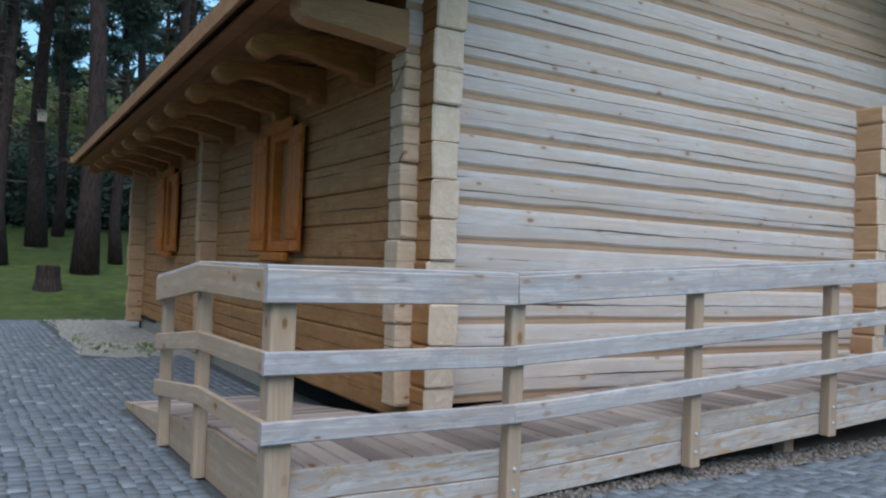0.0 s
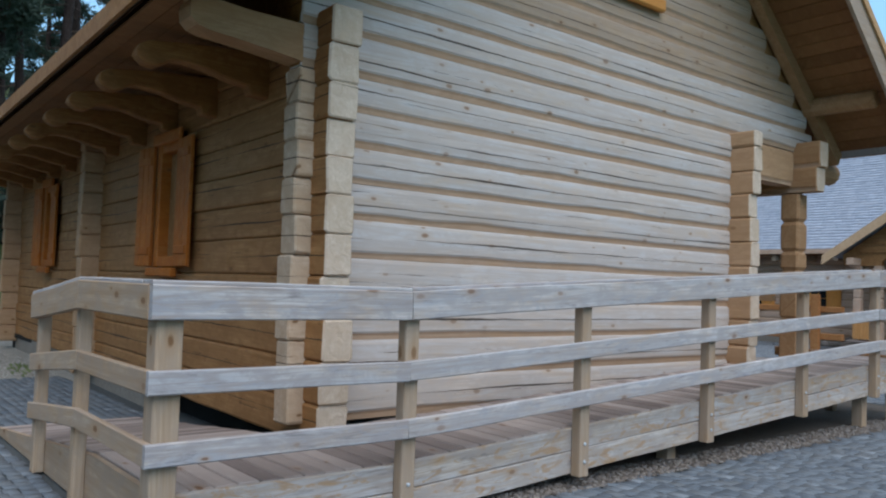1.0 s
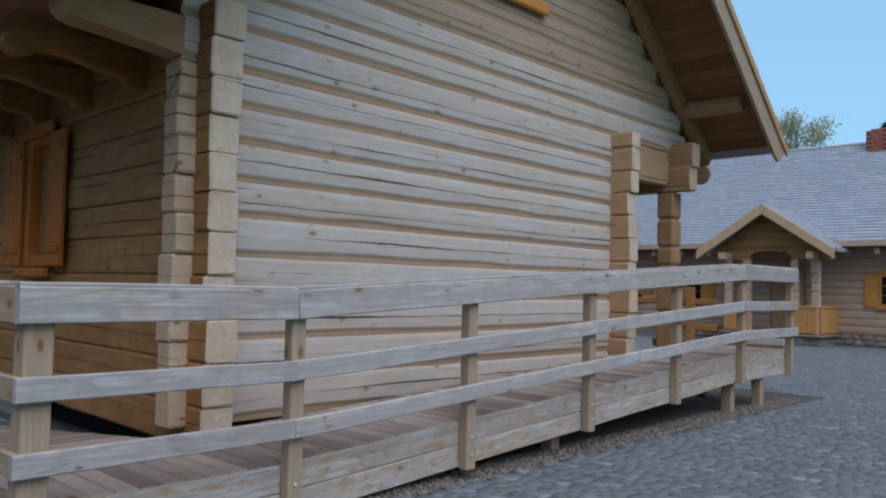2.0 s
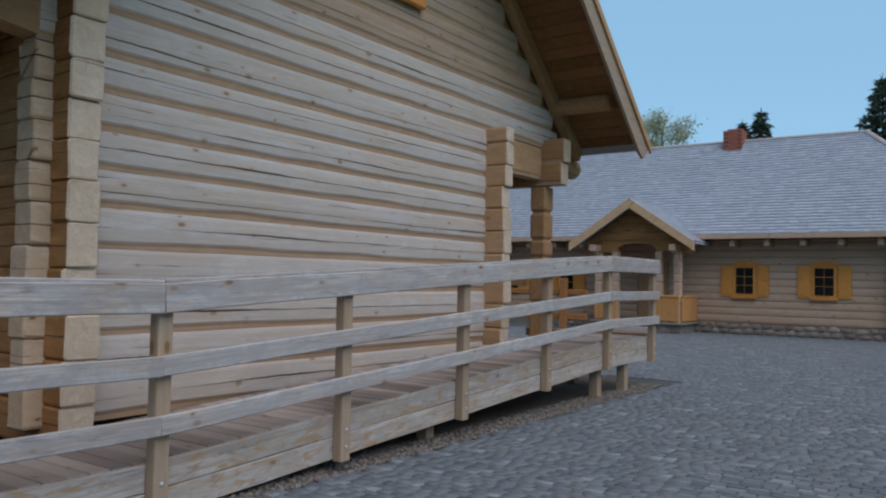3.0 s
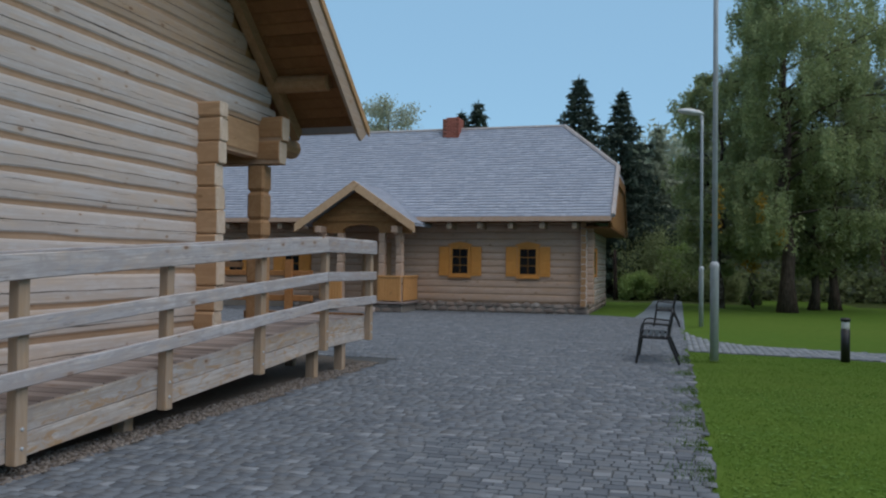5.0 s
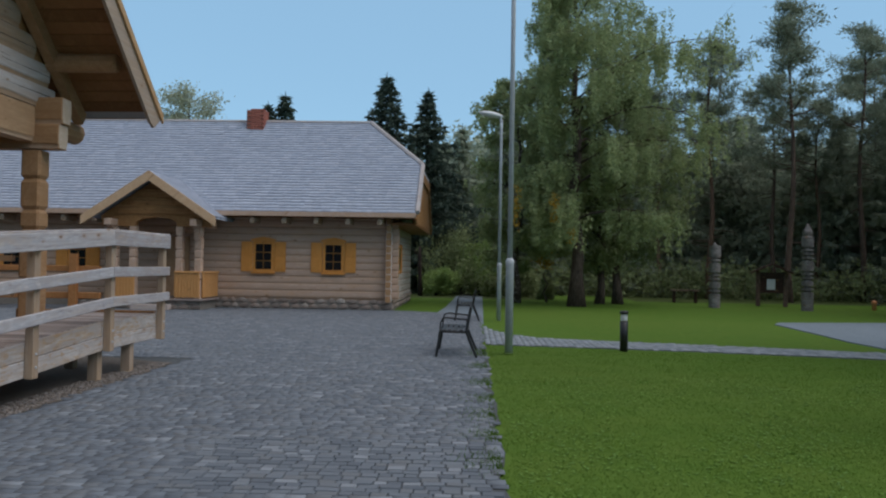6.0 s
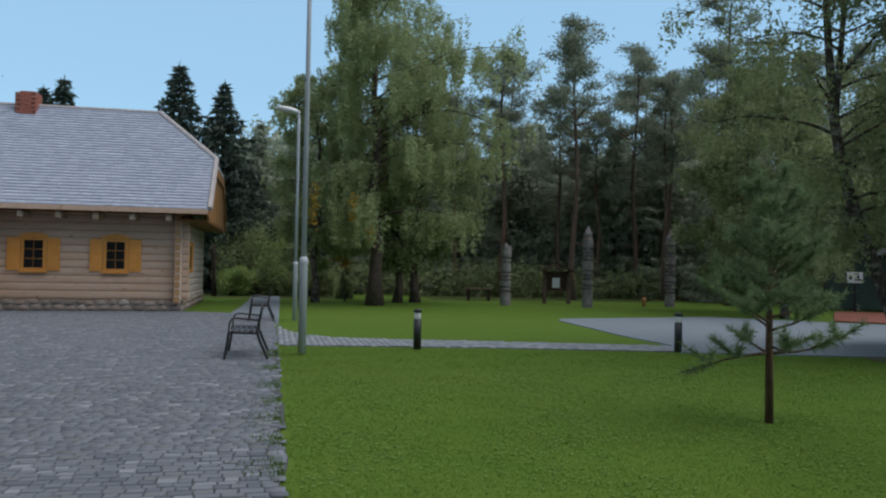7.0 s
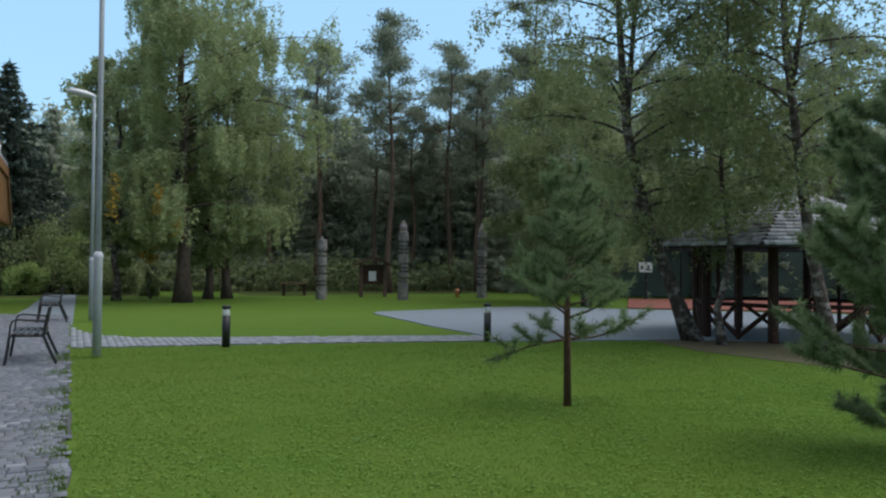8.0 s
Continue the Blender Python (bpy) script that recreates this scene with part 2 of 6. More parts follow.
GRAVEL_PALE = plain("pale_gravel", (0.24, 0.225, 0.195), (0.40, 0.38, 0.335), 40, 0.95, bump=0.6)
PEBBLE_PALE = varied("pale_pebble", ((0.0, (0.26, 0.24, 0.21)), (0.5, (0.36, 0.34, 0.30)), (0.9, (0.45, 0.43, 0.39))), scale=40)
# pebbles by the ramp, likewise coloured darker for the shade there
PEBBLE_SHADED = varied("shaded_pebble", ((0.0, (0.11, 0.09, 0.075)), (0.4, (0.18, 0.15, 0.125)), (0.7, (0.25, 0.225, 0.195)), (0.9, (0.14, 0.125, 0.12))), scale=40)
PATH_STONE = plain("path_joint", (0.08, 0.095, 0.085), (0.12, 0.135, 0.12), 9, 0.95, bump=0.2)
PLAZA = plain("plaza_gravel", (0.145, 0.178, 0.205), (0.205, 0.245, 0.275), 14, 0.95, bump=0.3, spec=0.1)
SOIL = plain("bare_soil", (0.055, 0.052, 0.026), (0.095, 0.085, 0.045), 12, 0.95, bump=0.4)
RED_COURT = plain("red_court", (0.185, 0.066, 0.050), (0.225, 0.082, 0.062), 5, 0.9)
PLINTH = varied("field_stone", ((0.0, (0.19, 0.15, 0.125)), (0.4, (0.27, 0.225, 0.19)), (0.7, (0.33, 0.25, 0.20)), (1.0, (0.40, 0.355, 0.31))), per_island=False, scale=8)
MORTAR = plain("mortar", (0.21, 0.185, 0.155), (0.29, 0.26, 0.225), 20, 0.95)
BRICK = varied("chimney_brick", ((0.0, (0.33, 0.115, 0.08)), (0.5, (0.40, 0.145, 0.10)), (1.0, (0.36, 0.13, 0.095))), per_island=False)
BRICK_JOINT = plain("brick_joint", (0.27, 0.14, 0.105), (0.33, 0.175, 0.135), 20, 0.95)
GALV = plain("galvanised_steel", (0.40, 0.43, 0.46), (0.50, 0.53, 0.56), 12, 0.6, 0.0)
BLACK = plain("black_painted_steel", (0.012, 0.012, 0.013), (0.022, 0.022, 0.023), 20, 0.45, 0.0, spec=0.5)
LAMP_WHITE = plain("lamp_housing", (0.62, 0.63, 0.63), (0.70, 0.71, 0.71), 10, 0.45)
OPAL = plain("opal_glass", (0.55, 0.56, 0.57), (0.62, 0.63, 0.64), 10, 0.25, spec=0.5)
WHITE = plain("white_board", (0.70, 0.71, 0.72), (0.78, 0.79, 0.80), 6, 0.6)
# near-black that stands for deep shade: gap under the house, nest box hole
DARK_VOID = plain("shade_black", (0.010, 0.009, 0.008), (0.02, 0.018, 0.016), 5, 0.9)
TARP = plain("dark_roof_felt", (0.03, 0.028, 0.026), (0.05, 0.046, 0.042), 8, 0.9)
ORANGE = plain("orange_paint", (0.50, 0.20, 0.085), (0.56, 0.24, 0.11), 9, 0.5)


def glass_dark(name):
    m = Mat(name, 0.06, spec=0.6)
    return m.done((0.012, 0.014, 0.016))


PANE = glass_dark("window_glass")


def shingle(name, stops):
    m = Mat(name, 0.8, spec=0.25)
    r = m.island()
    c = m.ramp(r, *stops)
    f = m.noise(m.scaled(1, 9, 1), 6, 4)
    c = m.mix(m.ramp(f, (0.35, 0.25), (0.7, 0.0)), c, (0.09, 0.09, 0.10))
    m.bump(f, 0.3, 0.006)
    return m.done(c)


SHINGLE = shingle("grey_wood_shingle", ((0.0, (0.36, 0.40, 0.48)), (0.5, (0.40, 0.44, 0.52)), (1.0, (0.45, 0.49, 0.57))))
SHINGLE_OLD = shingle("old_shingle", ((0.0, (0.22, 0.22, 0.225)), (0.4, (0.42, 0.42, 0.43)), (1.0, (0.60, 0.60, 0.62))))


def leaf(name, dark, light, trans=0.25):
    m = Mat(name, 0.6, spec=0.2)
    r = m.island()
    big = m.noise(m.co, 0.5, 3)
    c = m.mix(m.math('MULTIPLY_ADD', r, 0.7, m.math('MULTIPLY', big, 0.3)), dark, light)
    m.put(m.bsdf.inputs["Base Color"], c)
    t = m.node("ShaderNodeBsdfTranslucent", Color=c)
    mx = m.nt.nodes.new("ShaderNodeMixShader")
    mx.inputs[0].default_value = trans
    m.nt.links.new(m.bsdf.outputs[0], mx.inputs[1])
    m.nt.links.new(t.outputs[0], mx.inputs[2])
    m.nt.links.new(mx.outputs[0], m.nt.nodes["Material Output"].inputs["Surface"])
    return m.m


LEAF_BIRCH = leaf("birch_leaf", (0.24, 0.295, 0.14), (0.41, 0.475, 0.23), 0.5)
LEAF_BIRCH2 = leaf("dark_birch_leaf", (0.16, 0.20, 0.09), (0.33, 0.385, 0.185), 0.5)
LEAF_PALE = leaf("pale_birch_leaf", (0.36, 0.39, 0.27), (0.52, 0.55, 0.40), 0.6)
LEAF_YELLOW = leaf("yellow_leaf", (0.35, 0.22, 0.03), (0.5, 0.34, 0.05), 0.5)
LEAF_PINE = leaf("pine_needle", (0.135, 0.17, 0.115), (0.29, 0.33, 0.235), 0.5)
# far woods and bushy spruces: aerial haze is mixed into this pale grey-green
LEAF_HAZY = leaf("hazy_far_foliage", (0.30, 0.35, 0.26), (0.45, 0.50, 0.38), 0.65)
LEAF_YOUNG = leaf("young_pine_needle", (0.115, 0.18, 0.088), (0.225, 0.31, 0.155), 0.45)
LEAF_SPRUCE = leaf("spruce_needle", (0.04, 0.062, 0.048), (0.09, 0.125, 0.09), 0.3)
LEAF_BUSH = leaf("bush_leaf", (0.22, 0.31, 0.10), (0.34, 0.45, 0.155), 0.5)


def grass_material():
    m = Mat("grass_blade", 0.75, spec=0.12)
    r = m.island()
    clump = m.noise(m.co, 2.6, 4, 0.6)
    big = m.noise(m.co, 0.35, 3)
    x, y, z = m.sep()
    band = m.math('SINE', m.math('ADD', m.math('MULTIPLY', x, 5.6), m.math('MULTIPLY', y, 1.4)))
    c = m.mix(r, (0.068, 0.145, 0.0155), (0.098, 0.182, 0.0255))
    c = m.mix(m.ramp(clump, (0.35, 0.0), (0.68, 0.55)), c, (0.070, 0.140, 0.013))
    c = m.mix(m.ramp(big, (0.40, 0.0), (0.68, 0.45)), c, (0.112, 0.176, 0.027))
    c = m.mix(m.ramp(band, (0.2, 0.0), (0.9, 0.6)), c, (0.116, 0.202, 0.027))
    m.put(m.bsdf.inputs["Base Color"], c)
    t = m.node("ShaderNodeBsdfTranslucent", Color=c)
    mx = m.nt.nodes.new("ShaderNodeMixShader")
    mx.inputs[0].default_value = 0.58
    m.nt.links.new(m.bsdf.outputs[0], mx.inputs[1])
    m.nt.links.new(t.outputs[0], mx.inputs[2])
    m.nt.links.new(mx.outputs[0], m.nt.nodes["Material Output"].inputs["Surface"])
    return m.m


GRASS = grass_material()
CLOVER = leaf("clover_leaf", (0.12, 0.23, 0.040), (0.18, 0.30, 0.065), 0.4)


def ground_material():
    m = Mat("lawn_ground", 0.95, spec=0.08)
    fine = m.noise(m.co, 9, 6, 0.7)
    mid = m.noise(m.co, 1.3, 6, 0.65)
    big = m.noise(m.co, 0.12, 3)
    c = m.mix(m.ramp(fine, (0.3, 0.0), (0.7, 1.0)), (0.053, 0.112, 0.013), (0.090, 0.163, 0.024))
    c = m.mix(m.ramp(mid, (0.35, 0.0), (0.7, 0.5)), c, (0.098, 0.146, 0.024))
    c = m.mix(m.ramp(big, (0.45, 0.0), (0.75, 0.35)), c, (0.104, 0.148, 0.028))
    m.bump(fine, 0.2, 0.02)
    return m.done(c)


LAWN = ground_material()
# unmown green of bank and woods, darkened to hold the trees' shade
FLOOR_SHADED = plain("shaded_forest_floor", (0.022, 0.038, 0.005), (0.072, 0.098, 0.014), 2.5, 0.95, bump=0.5)


def bark(name, lo, hi, scale, white=None):
    m = Mat(name, 0.9, spec=0.15)
    f = m.noise(m.scaled(4, 4, 0.8), scale, 6, 0.65)
    c = m.mix(m.ramp(f, (0.35, 0.0), (0.62, 1.0)), lo, hi)
    if white:
        g = m.noise(m.scaled(3, 3, 4.5), 1.3, 5, 0.65)
        c = m.mix(m.ramp(g, (0.38, 1.0), (0.50, 0.0)), c, white)
    m.bump(f, 0.9, 0.03)
    return m.done(c)


BARK_BROWN = bark("brown_birch_bark", (0.035, 0.027, 0.022), (0.115, 0.088, 0.070), 5)
BARK_PINE = bark("pine_bark", (0.05, 0.036, 0.03), (0.155, 0.105, 0.08), 5)
BARK_GREY = bark("grey_bark", (0.018, 0.013, 0.011), (0.055, 0.040, 0.034), 5)
BARK_BIRCH = bark("birch_bark", (0.035, 0.027, 0.022), (0.10, 0.082, 0.068), 5, white=(0.25, 0.235, 0.215))
BARK_RED = bark("upper_pine_bark", (0.07, 0.046, 0.034), (0.17, 0.10, 0.068), 4)


# ---- mesh helpers ----
def link(name, bm, material, smooth=False):
    me = bpy.data.meshes.new(name)
    bm.normal_update()
    bm.to_mesh(me)
    bm.free()
    for mm in material if isinstance(material, (list, tuple)) else [material]:
        me.materials.append(mm)
    if smooth:
        me.polygons.foreach_set("use_smooth", [True] * len(me.polygons))
    return new(name, me)


def part(name, bm, material, parent, label="", smooth=False, at=None):
    ob = link(name, bm, material, smooth)
    ob.parent = parent
    if at is not None:
        ob.matrix_basis = at
    if label:
        tagged(ob, label)
    return ob


def piece(name, me, parent, at, label=""):
    ob = new(name, me)
    ob.parent = parent
    ob.matrix_basis = at
    if label:
        tagged(ob, label)
    return ob


def thing(name, x, y, z, label, category, group="", kind="", rz=0.0):
    ob = new(name)
    ob.empty_display_size = 0.2
    ob.matrix_basis = pose(x, y, z, 0, 0, rz)
    return tagged(ob, label, category, group, kind)


def structure(name, bm, material, label, category, smooth=False):
    return tagged(link(name, bm, material, smooth), label, category, kind="structure")


def add_box(bm, x0, x1, y0, y1, z0, z1, bevel=0.0, m=None, mat=0):
    vs = bmesh.ops.create_cube(bm, size=1.0)["verts"]
    t = Matrix.Translation(((x0 + x1) / 2, (y0 + y1) / 2, (z0 + z1) / 2)) @ Matrix.Diagonal((x1 - x0, y1 - y0, z1 - z0, 1))
    bmesh.ops.transform(bm, matrix=(m @ t) if m is not None else t, verts=vs)
    faces = {f for v in vs for f in v.link_faces}
    for f in faces:
        f.material_index = mat
    if bevel > 0:
        es = {e for v in vs for e in v.link_edges}
        bmesh.ops.bevel(bm, geom=list(es), offset=bevel, segments=1, affect='EDGES', clamp_overlap=True)
    return bm


def box(x0, x1, y0, y1, z0, z1, bevel=0.0, m=None):
    return add_box(bmesh.new(), x0, x1, y0, y1, z0, z1, bevel, m)


def tube(points, radii, sides=8, bm=None, cap=True):
    """A tapered tube through points."""
    bm = bm or bmesh.new()
    rings = []
    pts = [Vector(p) for p in points]
    side = None
    for i, p in enumerate(pts):
        d = (pts[min(i + 1, len(pts) - 1)] - pts[max(i - 1, 0)]).normalized()
        ref = Vector((0, 0, 1)) if abs(d.z) < 0.9 else Vector((1, 0, 0))
        if side is None:
            side = d.cross(ref).normalized()
        side = (side - d * side.dot(d)).normalized()
        up = side.cross(d)
        rings.append([bm.verts.new(p + radii[i] * (math.cos(2 * math.pi * k / sides) * side + math.sin(2 * math.pi * k / sides) * up)) for k in range(sides)])
    for a, b in zip(rings, rings[1:]):
        for k in range(sides):
            bm.faces.new((a[k], a[(k + 1) % sides], b[(k + 1) % sides], b[k]))
    if cap:
        bm.faces.new(rings[0][::-1])
        bm.faces.new(rings[-1])
    return bm


def lathe(profile, sides=16, bm=None):
    bm = bm or bmesh.new()
    rings = [[bm.verts.new((r * math.cos(2 * math.pi * k / sides), r * math.sin(2 * math.pi * k / sides), z)) for k in range(sides)] for r, z in profile]
    for a, b in zip(rings, rings[1:]):
        for k in range(sides):
            bm.faces.new((a[k], a[(k + 1) % sides], b[(k + 1) % sides], b[k]))
    bm.faces.new(rings[0][::-1])
    bm.faces.new(rings[-1])
    return bm


def prism(outline, y0, y1, bm=None, axis='y'):
    """Extrudes an outline of (a, z) pairs along y (or x)."""
    bm = bm or bmesh.new()
    put = (lambda a, z, d: (a, d, z)) if axis == 'y' else (lambda a, z, d: (d, a, z))
    va = [bm.verts.new(put(a, z, y0)) for a, z in outline]
    vb = [bm.verts.new(put(a, z, y1)) for a, z in outline]
    n = len(outline)
    for k in range(n):
        bm.faces.new((va[k], va[(k + 1) % n], vb[(k + 1) % n], vb[k]))
    bm.faces.new(va[::-1])
    bm.faces.new(vb)
    bmesh.ops.recalc_face_normals(bm, faces=bm.faces)
    return bm


def raw_mesh(name, verts, faces, material, smooth=False):
    """A mesh from numpy arrays of vertices and of faces that all have the same number of corners."""
    me = bpy.data.meshes.new(name)
    n, k = faces.shape
    me.vertices.add(len(verts))
    me.vertices.foreach_set("co", np.asarray(verts, np.float32).ravel())
    me.loops.add(n * k)
    me.loops.foreach_set("vertex_index", faces.astype(np.int32).ravel())
    me.polygons.add(n)
    me.polygons.foreach_set("loop_start", np.arange(0, n * k, k, dtype=np.int32))
    me.update(calc_edges=True)
    if smooth:
        me.polygons.foreach_set("use_smooth", np.ones(n, bool))
    me.materials.append(material)
    return me


def log_bm(length, h, d, rng, groove=0.058, inset=0.022, jitter=0.006):
    """A hewn log along x, centred, its foot at z 0: flat faces front and back, the lower edges cut back."""
    half = [(d / 2 - 0.022, h), (d / 2 - 0.009, h - 0.010), (d / 2 - 0.002, h - 0.035), (d / 2 + 0.003, h * 0.55), (d / 2 - 0.004, groove + 0.016), (d / 2 - 0.014, groove), (d / 2 - inset, groove - 0.022), (d / 2 - inset, 0)]
    prof = half + [(-y, z) for y, z in half[::-1]]
    np_ = len(prof)
    n = max(2, int(length / 0.55) + 1)
    bm = bmesh.new()
    rings = []
    for i in range(n):
        x = -length / 2 + length * i / (n - 1)
        dy, dg = rng.uniform(-jitter, jitter), rng.uniform(-0.012, 0.012)
        rings.append([bm.verts.new((x, y + dy, z + (dg if 0.01 < z < h * 0.6 else 0))) for y, z in prof])
    for a, b in zip(rings, rings[1:]):
        for k in range(np_):
            f = bm.faces.new((a[k], a[(k + 1) % np_], b[(k + 1) % np_], b[k]))
            # slot 2 on the recess faces, a darker colour for the joint's shadow
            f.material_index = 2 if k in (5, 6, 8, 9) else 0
    e0, e1 = bm.faces.new(rings[0][::-1]), bm.faces.new(rings[-1])
    e0.material_index = e1.material_index = 1
    bmesh.ops.recalc_face_normals(bm, faces=bm.faces)
    bmesh.ops.bevel(bm, geom=list(e0.edges) + list(e1.edges), offset=0.012, segments=1, affect='EDGES')
    return bm


def round_log_bm(length, h, d, rng, r=0.028):
    """A squared log along x with rounded edges and rough ends, its foot at z 0."""
    prof = []
    for cy, cz, a0 in ((d / 2 - r, r, -90), (d / 2 - r, h - r, 0), (-d / 2 + r, h - r, 90), (-d / 2 + r, r, 180)):
        for k in range(3):
            a = radians(a0 + 45 * k)
            prof.append((cy + r * math.cos(a), cz + r * math.sin(a)))
    n = max(2, int(length / 0.6) + 1)
    bm = bmesh.new()
    rings = []
    for i in range(n):
        x = -length / 2 + length * i / (n - 1)
        tip = i in (0, n - 1)
        jy, jz = rng.uniform(-0.014, 0.014), rng.uniform(0.90, 1.04)
        rings.append([bm.verts.new((x + (rng.uniform(-0.003, 0.003) if tip else 0), y * jz + jy + (rng.uniform(-0.008, 0.008) if tip else 0), z)) for y, z in prof])
    for a, b in zip(rings, rings[1:]):
        for k in range(12):
            bm.faces.new((a[k], a[(k + 1) % 12], b[(k + 1) % 12], b[k]))
    e0, e1 = bm.faces.new(rings[0][::-1]), bm.faces.new(rings[-1])
    e0.material_index = e1.material_index = 1
    bmesh.ops.recalc_face_normals(bm, faces=bm.faces)
    bmesh.ops.bevel(bm, geom=list(e0.edges) + list(e1.edges), offset=0.013, segments=1, affect='EDGES', material=1)
    return bm


# ---- the ground: one sheet to the horizon, with a bank behind the near house ----
def smooth(a, b, t):
    t = max(0.0, min(1.0, (t - a) / (b - a)))
    return t * t * (3 - 2 * t)


def ground_z(x, y):
    bank = float(np.interp(y, (21.5, 25, 29, 36, 44, 60), (0, 0.6, 0.95, 1.85, 2.9, 3.4))) * (1 - smooth(12.0, 24.0, x))
    far = 9.0 * smooth(58.0, 115.0, math.hypot(x, y))
    return -0.03 + bank + far


def ground_sheet():
    def ticks():
        a = list(np.arange(-40, 60.1, 2.0))
        b = [-1500, -700, -350, -180, -110, -75, -55]
        return [*b, *a, 70, 85, 110, 180, 350, 700, 1500]
    t = ticks()
    bm = bmesh.new()
    vs = [[bm.verts.new((x, y, ground_z(x, y))) for x in t] for y in t]
    for j in range(len(t) - 1):
        for i in range(len(t) - 1):
            f = bm.faces.new((vs[j][i], vs[j][i + 1], vs[j + 1][i + 1], vs[j + 1][i]))
            f.smooth = True
            cx, cy = (t[i] + t[i + 1]) / 2, (t[j] + t[j + 1]) / 2
            if cx > (43 if -9 < cy < -3 else 37) or cy < -27 or cy > 20 or cx < -20:
                f.material_index = 1
    return structure("ground", bm, [LAWN, FLOOR_SHADED], "mown green lawn running into forest floor darkened for the woods' shade", "ground")


def sheet(name, outline, z, material, label, category, depth=0.03):
    bm = bmesh.new()
    a = [bm.verts.new((x, y, z)) for x, y in outline]
    b = [bm.verts.new((x, y, z - depth)) for x, y in outline]
    bm.faces.new(a)
    n = len(a)
    for k in range(n):
        bm.faces.new((a[k], b[k], b[(k + 1) % n], a[(k + 1) % n]))
    bmesh.ops.recalc_face_normals(bm, faces=bm.faces)
    return structure(name, bm, material, label, category)


ground_sheet()
YARD_EDGE = -0.58
rngy = random.Random(11)
edge = [(x, YARD_EDGE + rngy.uniform(-0.05, 0.05)) for x in np.arange(-14, 16.2, 0.35)]
yard = sheet("pavement", [*edge, (25.2, -0.48), (26.2, 1.2), (27.1, 2.2), (27.1, 26), (14, 26), (12.2, 21.5), (-14, 21.6)], -0.016, BED, "grey granite sett paving of the yard", "paving")
path = sheet("pavement", [(16.2, -0.62), (15.6, -4.5), (14.7, -8.3), (15.75, -8.7), (16.85, -4.5), (17.6, -1.9), (18.4, -1.1), (20.6, -0.64)], -0.012, PATH_STONE, "narrow pale grey paved path across the lawn", "path")
sheet("pavement", [(21.5, -0.63), (25.0, -0.40), (25.4, 0.87), (30.1, 0.66), (36.4, 0.55), (40.5, 0.5), (40.5, -0.8), (36.6, -0.78)], -0.020, PLAZA, "grey gravel lane leading away beside the farmhouse", "path")
sheet("pavement", [(14.6, -8.2), (15.9, -8.7), (18.4, -8.65), (20.2, -8.8), (23.6, -9.0), (24.4, -9.4), (25.7, -15.3), (23.2, -18.1), (16.8, -25.2), (8, -26), (10.5, -17.0), (13.6, -12.0)], -0.008, PLAZA, "pale grey gravel square beyond the lawn", "paving")
sheet("ground_patch", [(9.0, -11.3), (11.8, -11.0), (13.9, -11.5), (15.6, -12.7), (16.2, -15.6), (13.5, -18.2), (10.5, -18.2), (8.4, -16.8), (8.2, -13.0)], -0.022, SOIL, "bare brown soil under the birches and the shelter", "soil")
sheet("court", [(23.55, -18.55), (29.6, -23.3), (23.2, -34.7), (17.4, -25.9)], 0.02, RED_COURT, "red sports court at the edge of the woods", "court")
gravel = sheet("gravel", [(1.62, 4.4), (3.0, 4.28), (4.56, 4.24), (7.0, 4.19), (11.4, 4.14), (12.3, 4.22), (13.0, 5.9), (12.4, 7.0), (3.2, 7.0), (1.6, 5.6)], -0.006, GRAVEL_SHADED, "strip of gravel under the wooden ramp, darkened for the ramp's shade", "gravel")
gravel2 = sheet("gravel", [(1.75, 13.6), (2.9, 12.4), (3.6, 12.4), (4.2, 21.3), (2.2, 21.3), (1.85, 17.0)], -0.006, GRAVEL_PALE, "patch of pale gravel along the log wall", "gravel")


# ---- the near log house ----
SKEW = 0.03
HX, HY = 3.28, 5.62          # long wall's axis, gable wall's outer face
RIDGE_X, RIDGE_Z, SLOPE = 6.98, 7.93, 0.82
TURN_LONG = math.degrees(math.atan(SKEW))


def sk(x, y):
    return x + SKEW * (y - HY)


def shear(bm):
    for v in bm.verts:
        v.co.x += SKEW * (v.co.y - HY)
    return bm


def roof_z(x):
    return RIDGE_Z - SLOPE * abs(x - RIDGE_X)


house = thing("log_house", 3.3, 5.6, 0, "pale new log house with notched corners and a wide overhanging roof", "house")
BACK = Matrix(house.matrix_basis).inverted()


def hpart(name, bm, material, label="", parent=None):
    ob = part(name, bm, material, parent or house, label)
    if parent is None:
        ob.matrix_parent_inverse = BACK
    return ob


rng = random.Random(5)
GABLE = [0.42, 0.75, 1.08, 1.42, 1.76, 2.08, 2.38, 2.68, 2.98, 3.27, 3.62, 3.92]
while GABLE[-1] < 7.3:
    GABLE.append(GABLE[-1] + 0.31)


def lay(parent, x0, x1, y, z0, z1, mats, d=0.24):
    """One log of the gable, from x0 to x1, its outer face at y."""
    bm = log_bm(x1 - x0, z1 - z0 - 0.002, d, rng)
    me = link("log", bm, mats)
    me.parent = parent
    me.matrix_basis = pose((x0 + x1) / 2, y + d / 2, z0)
    return me


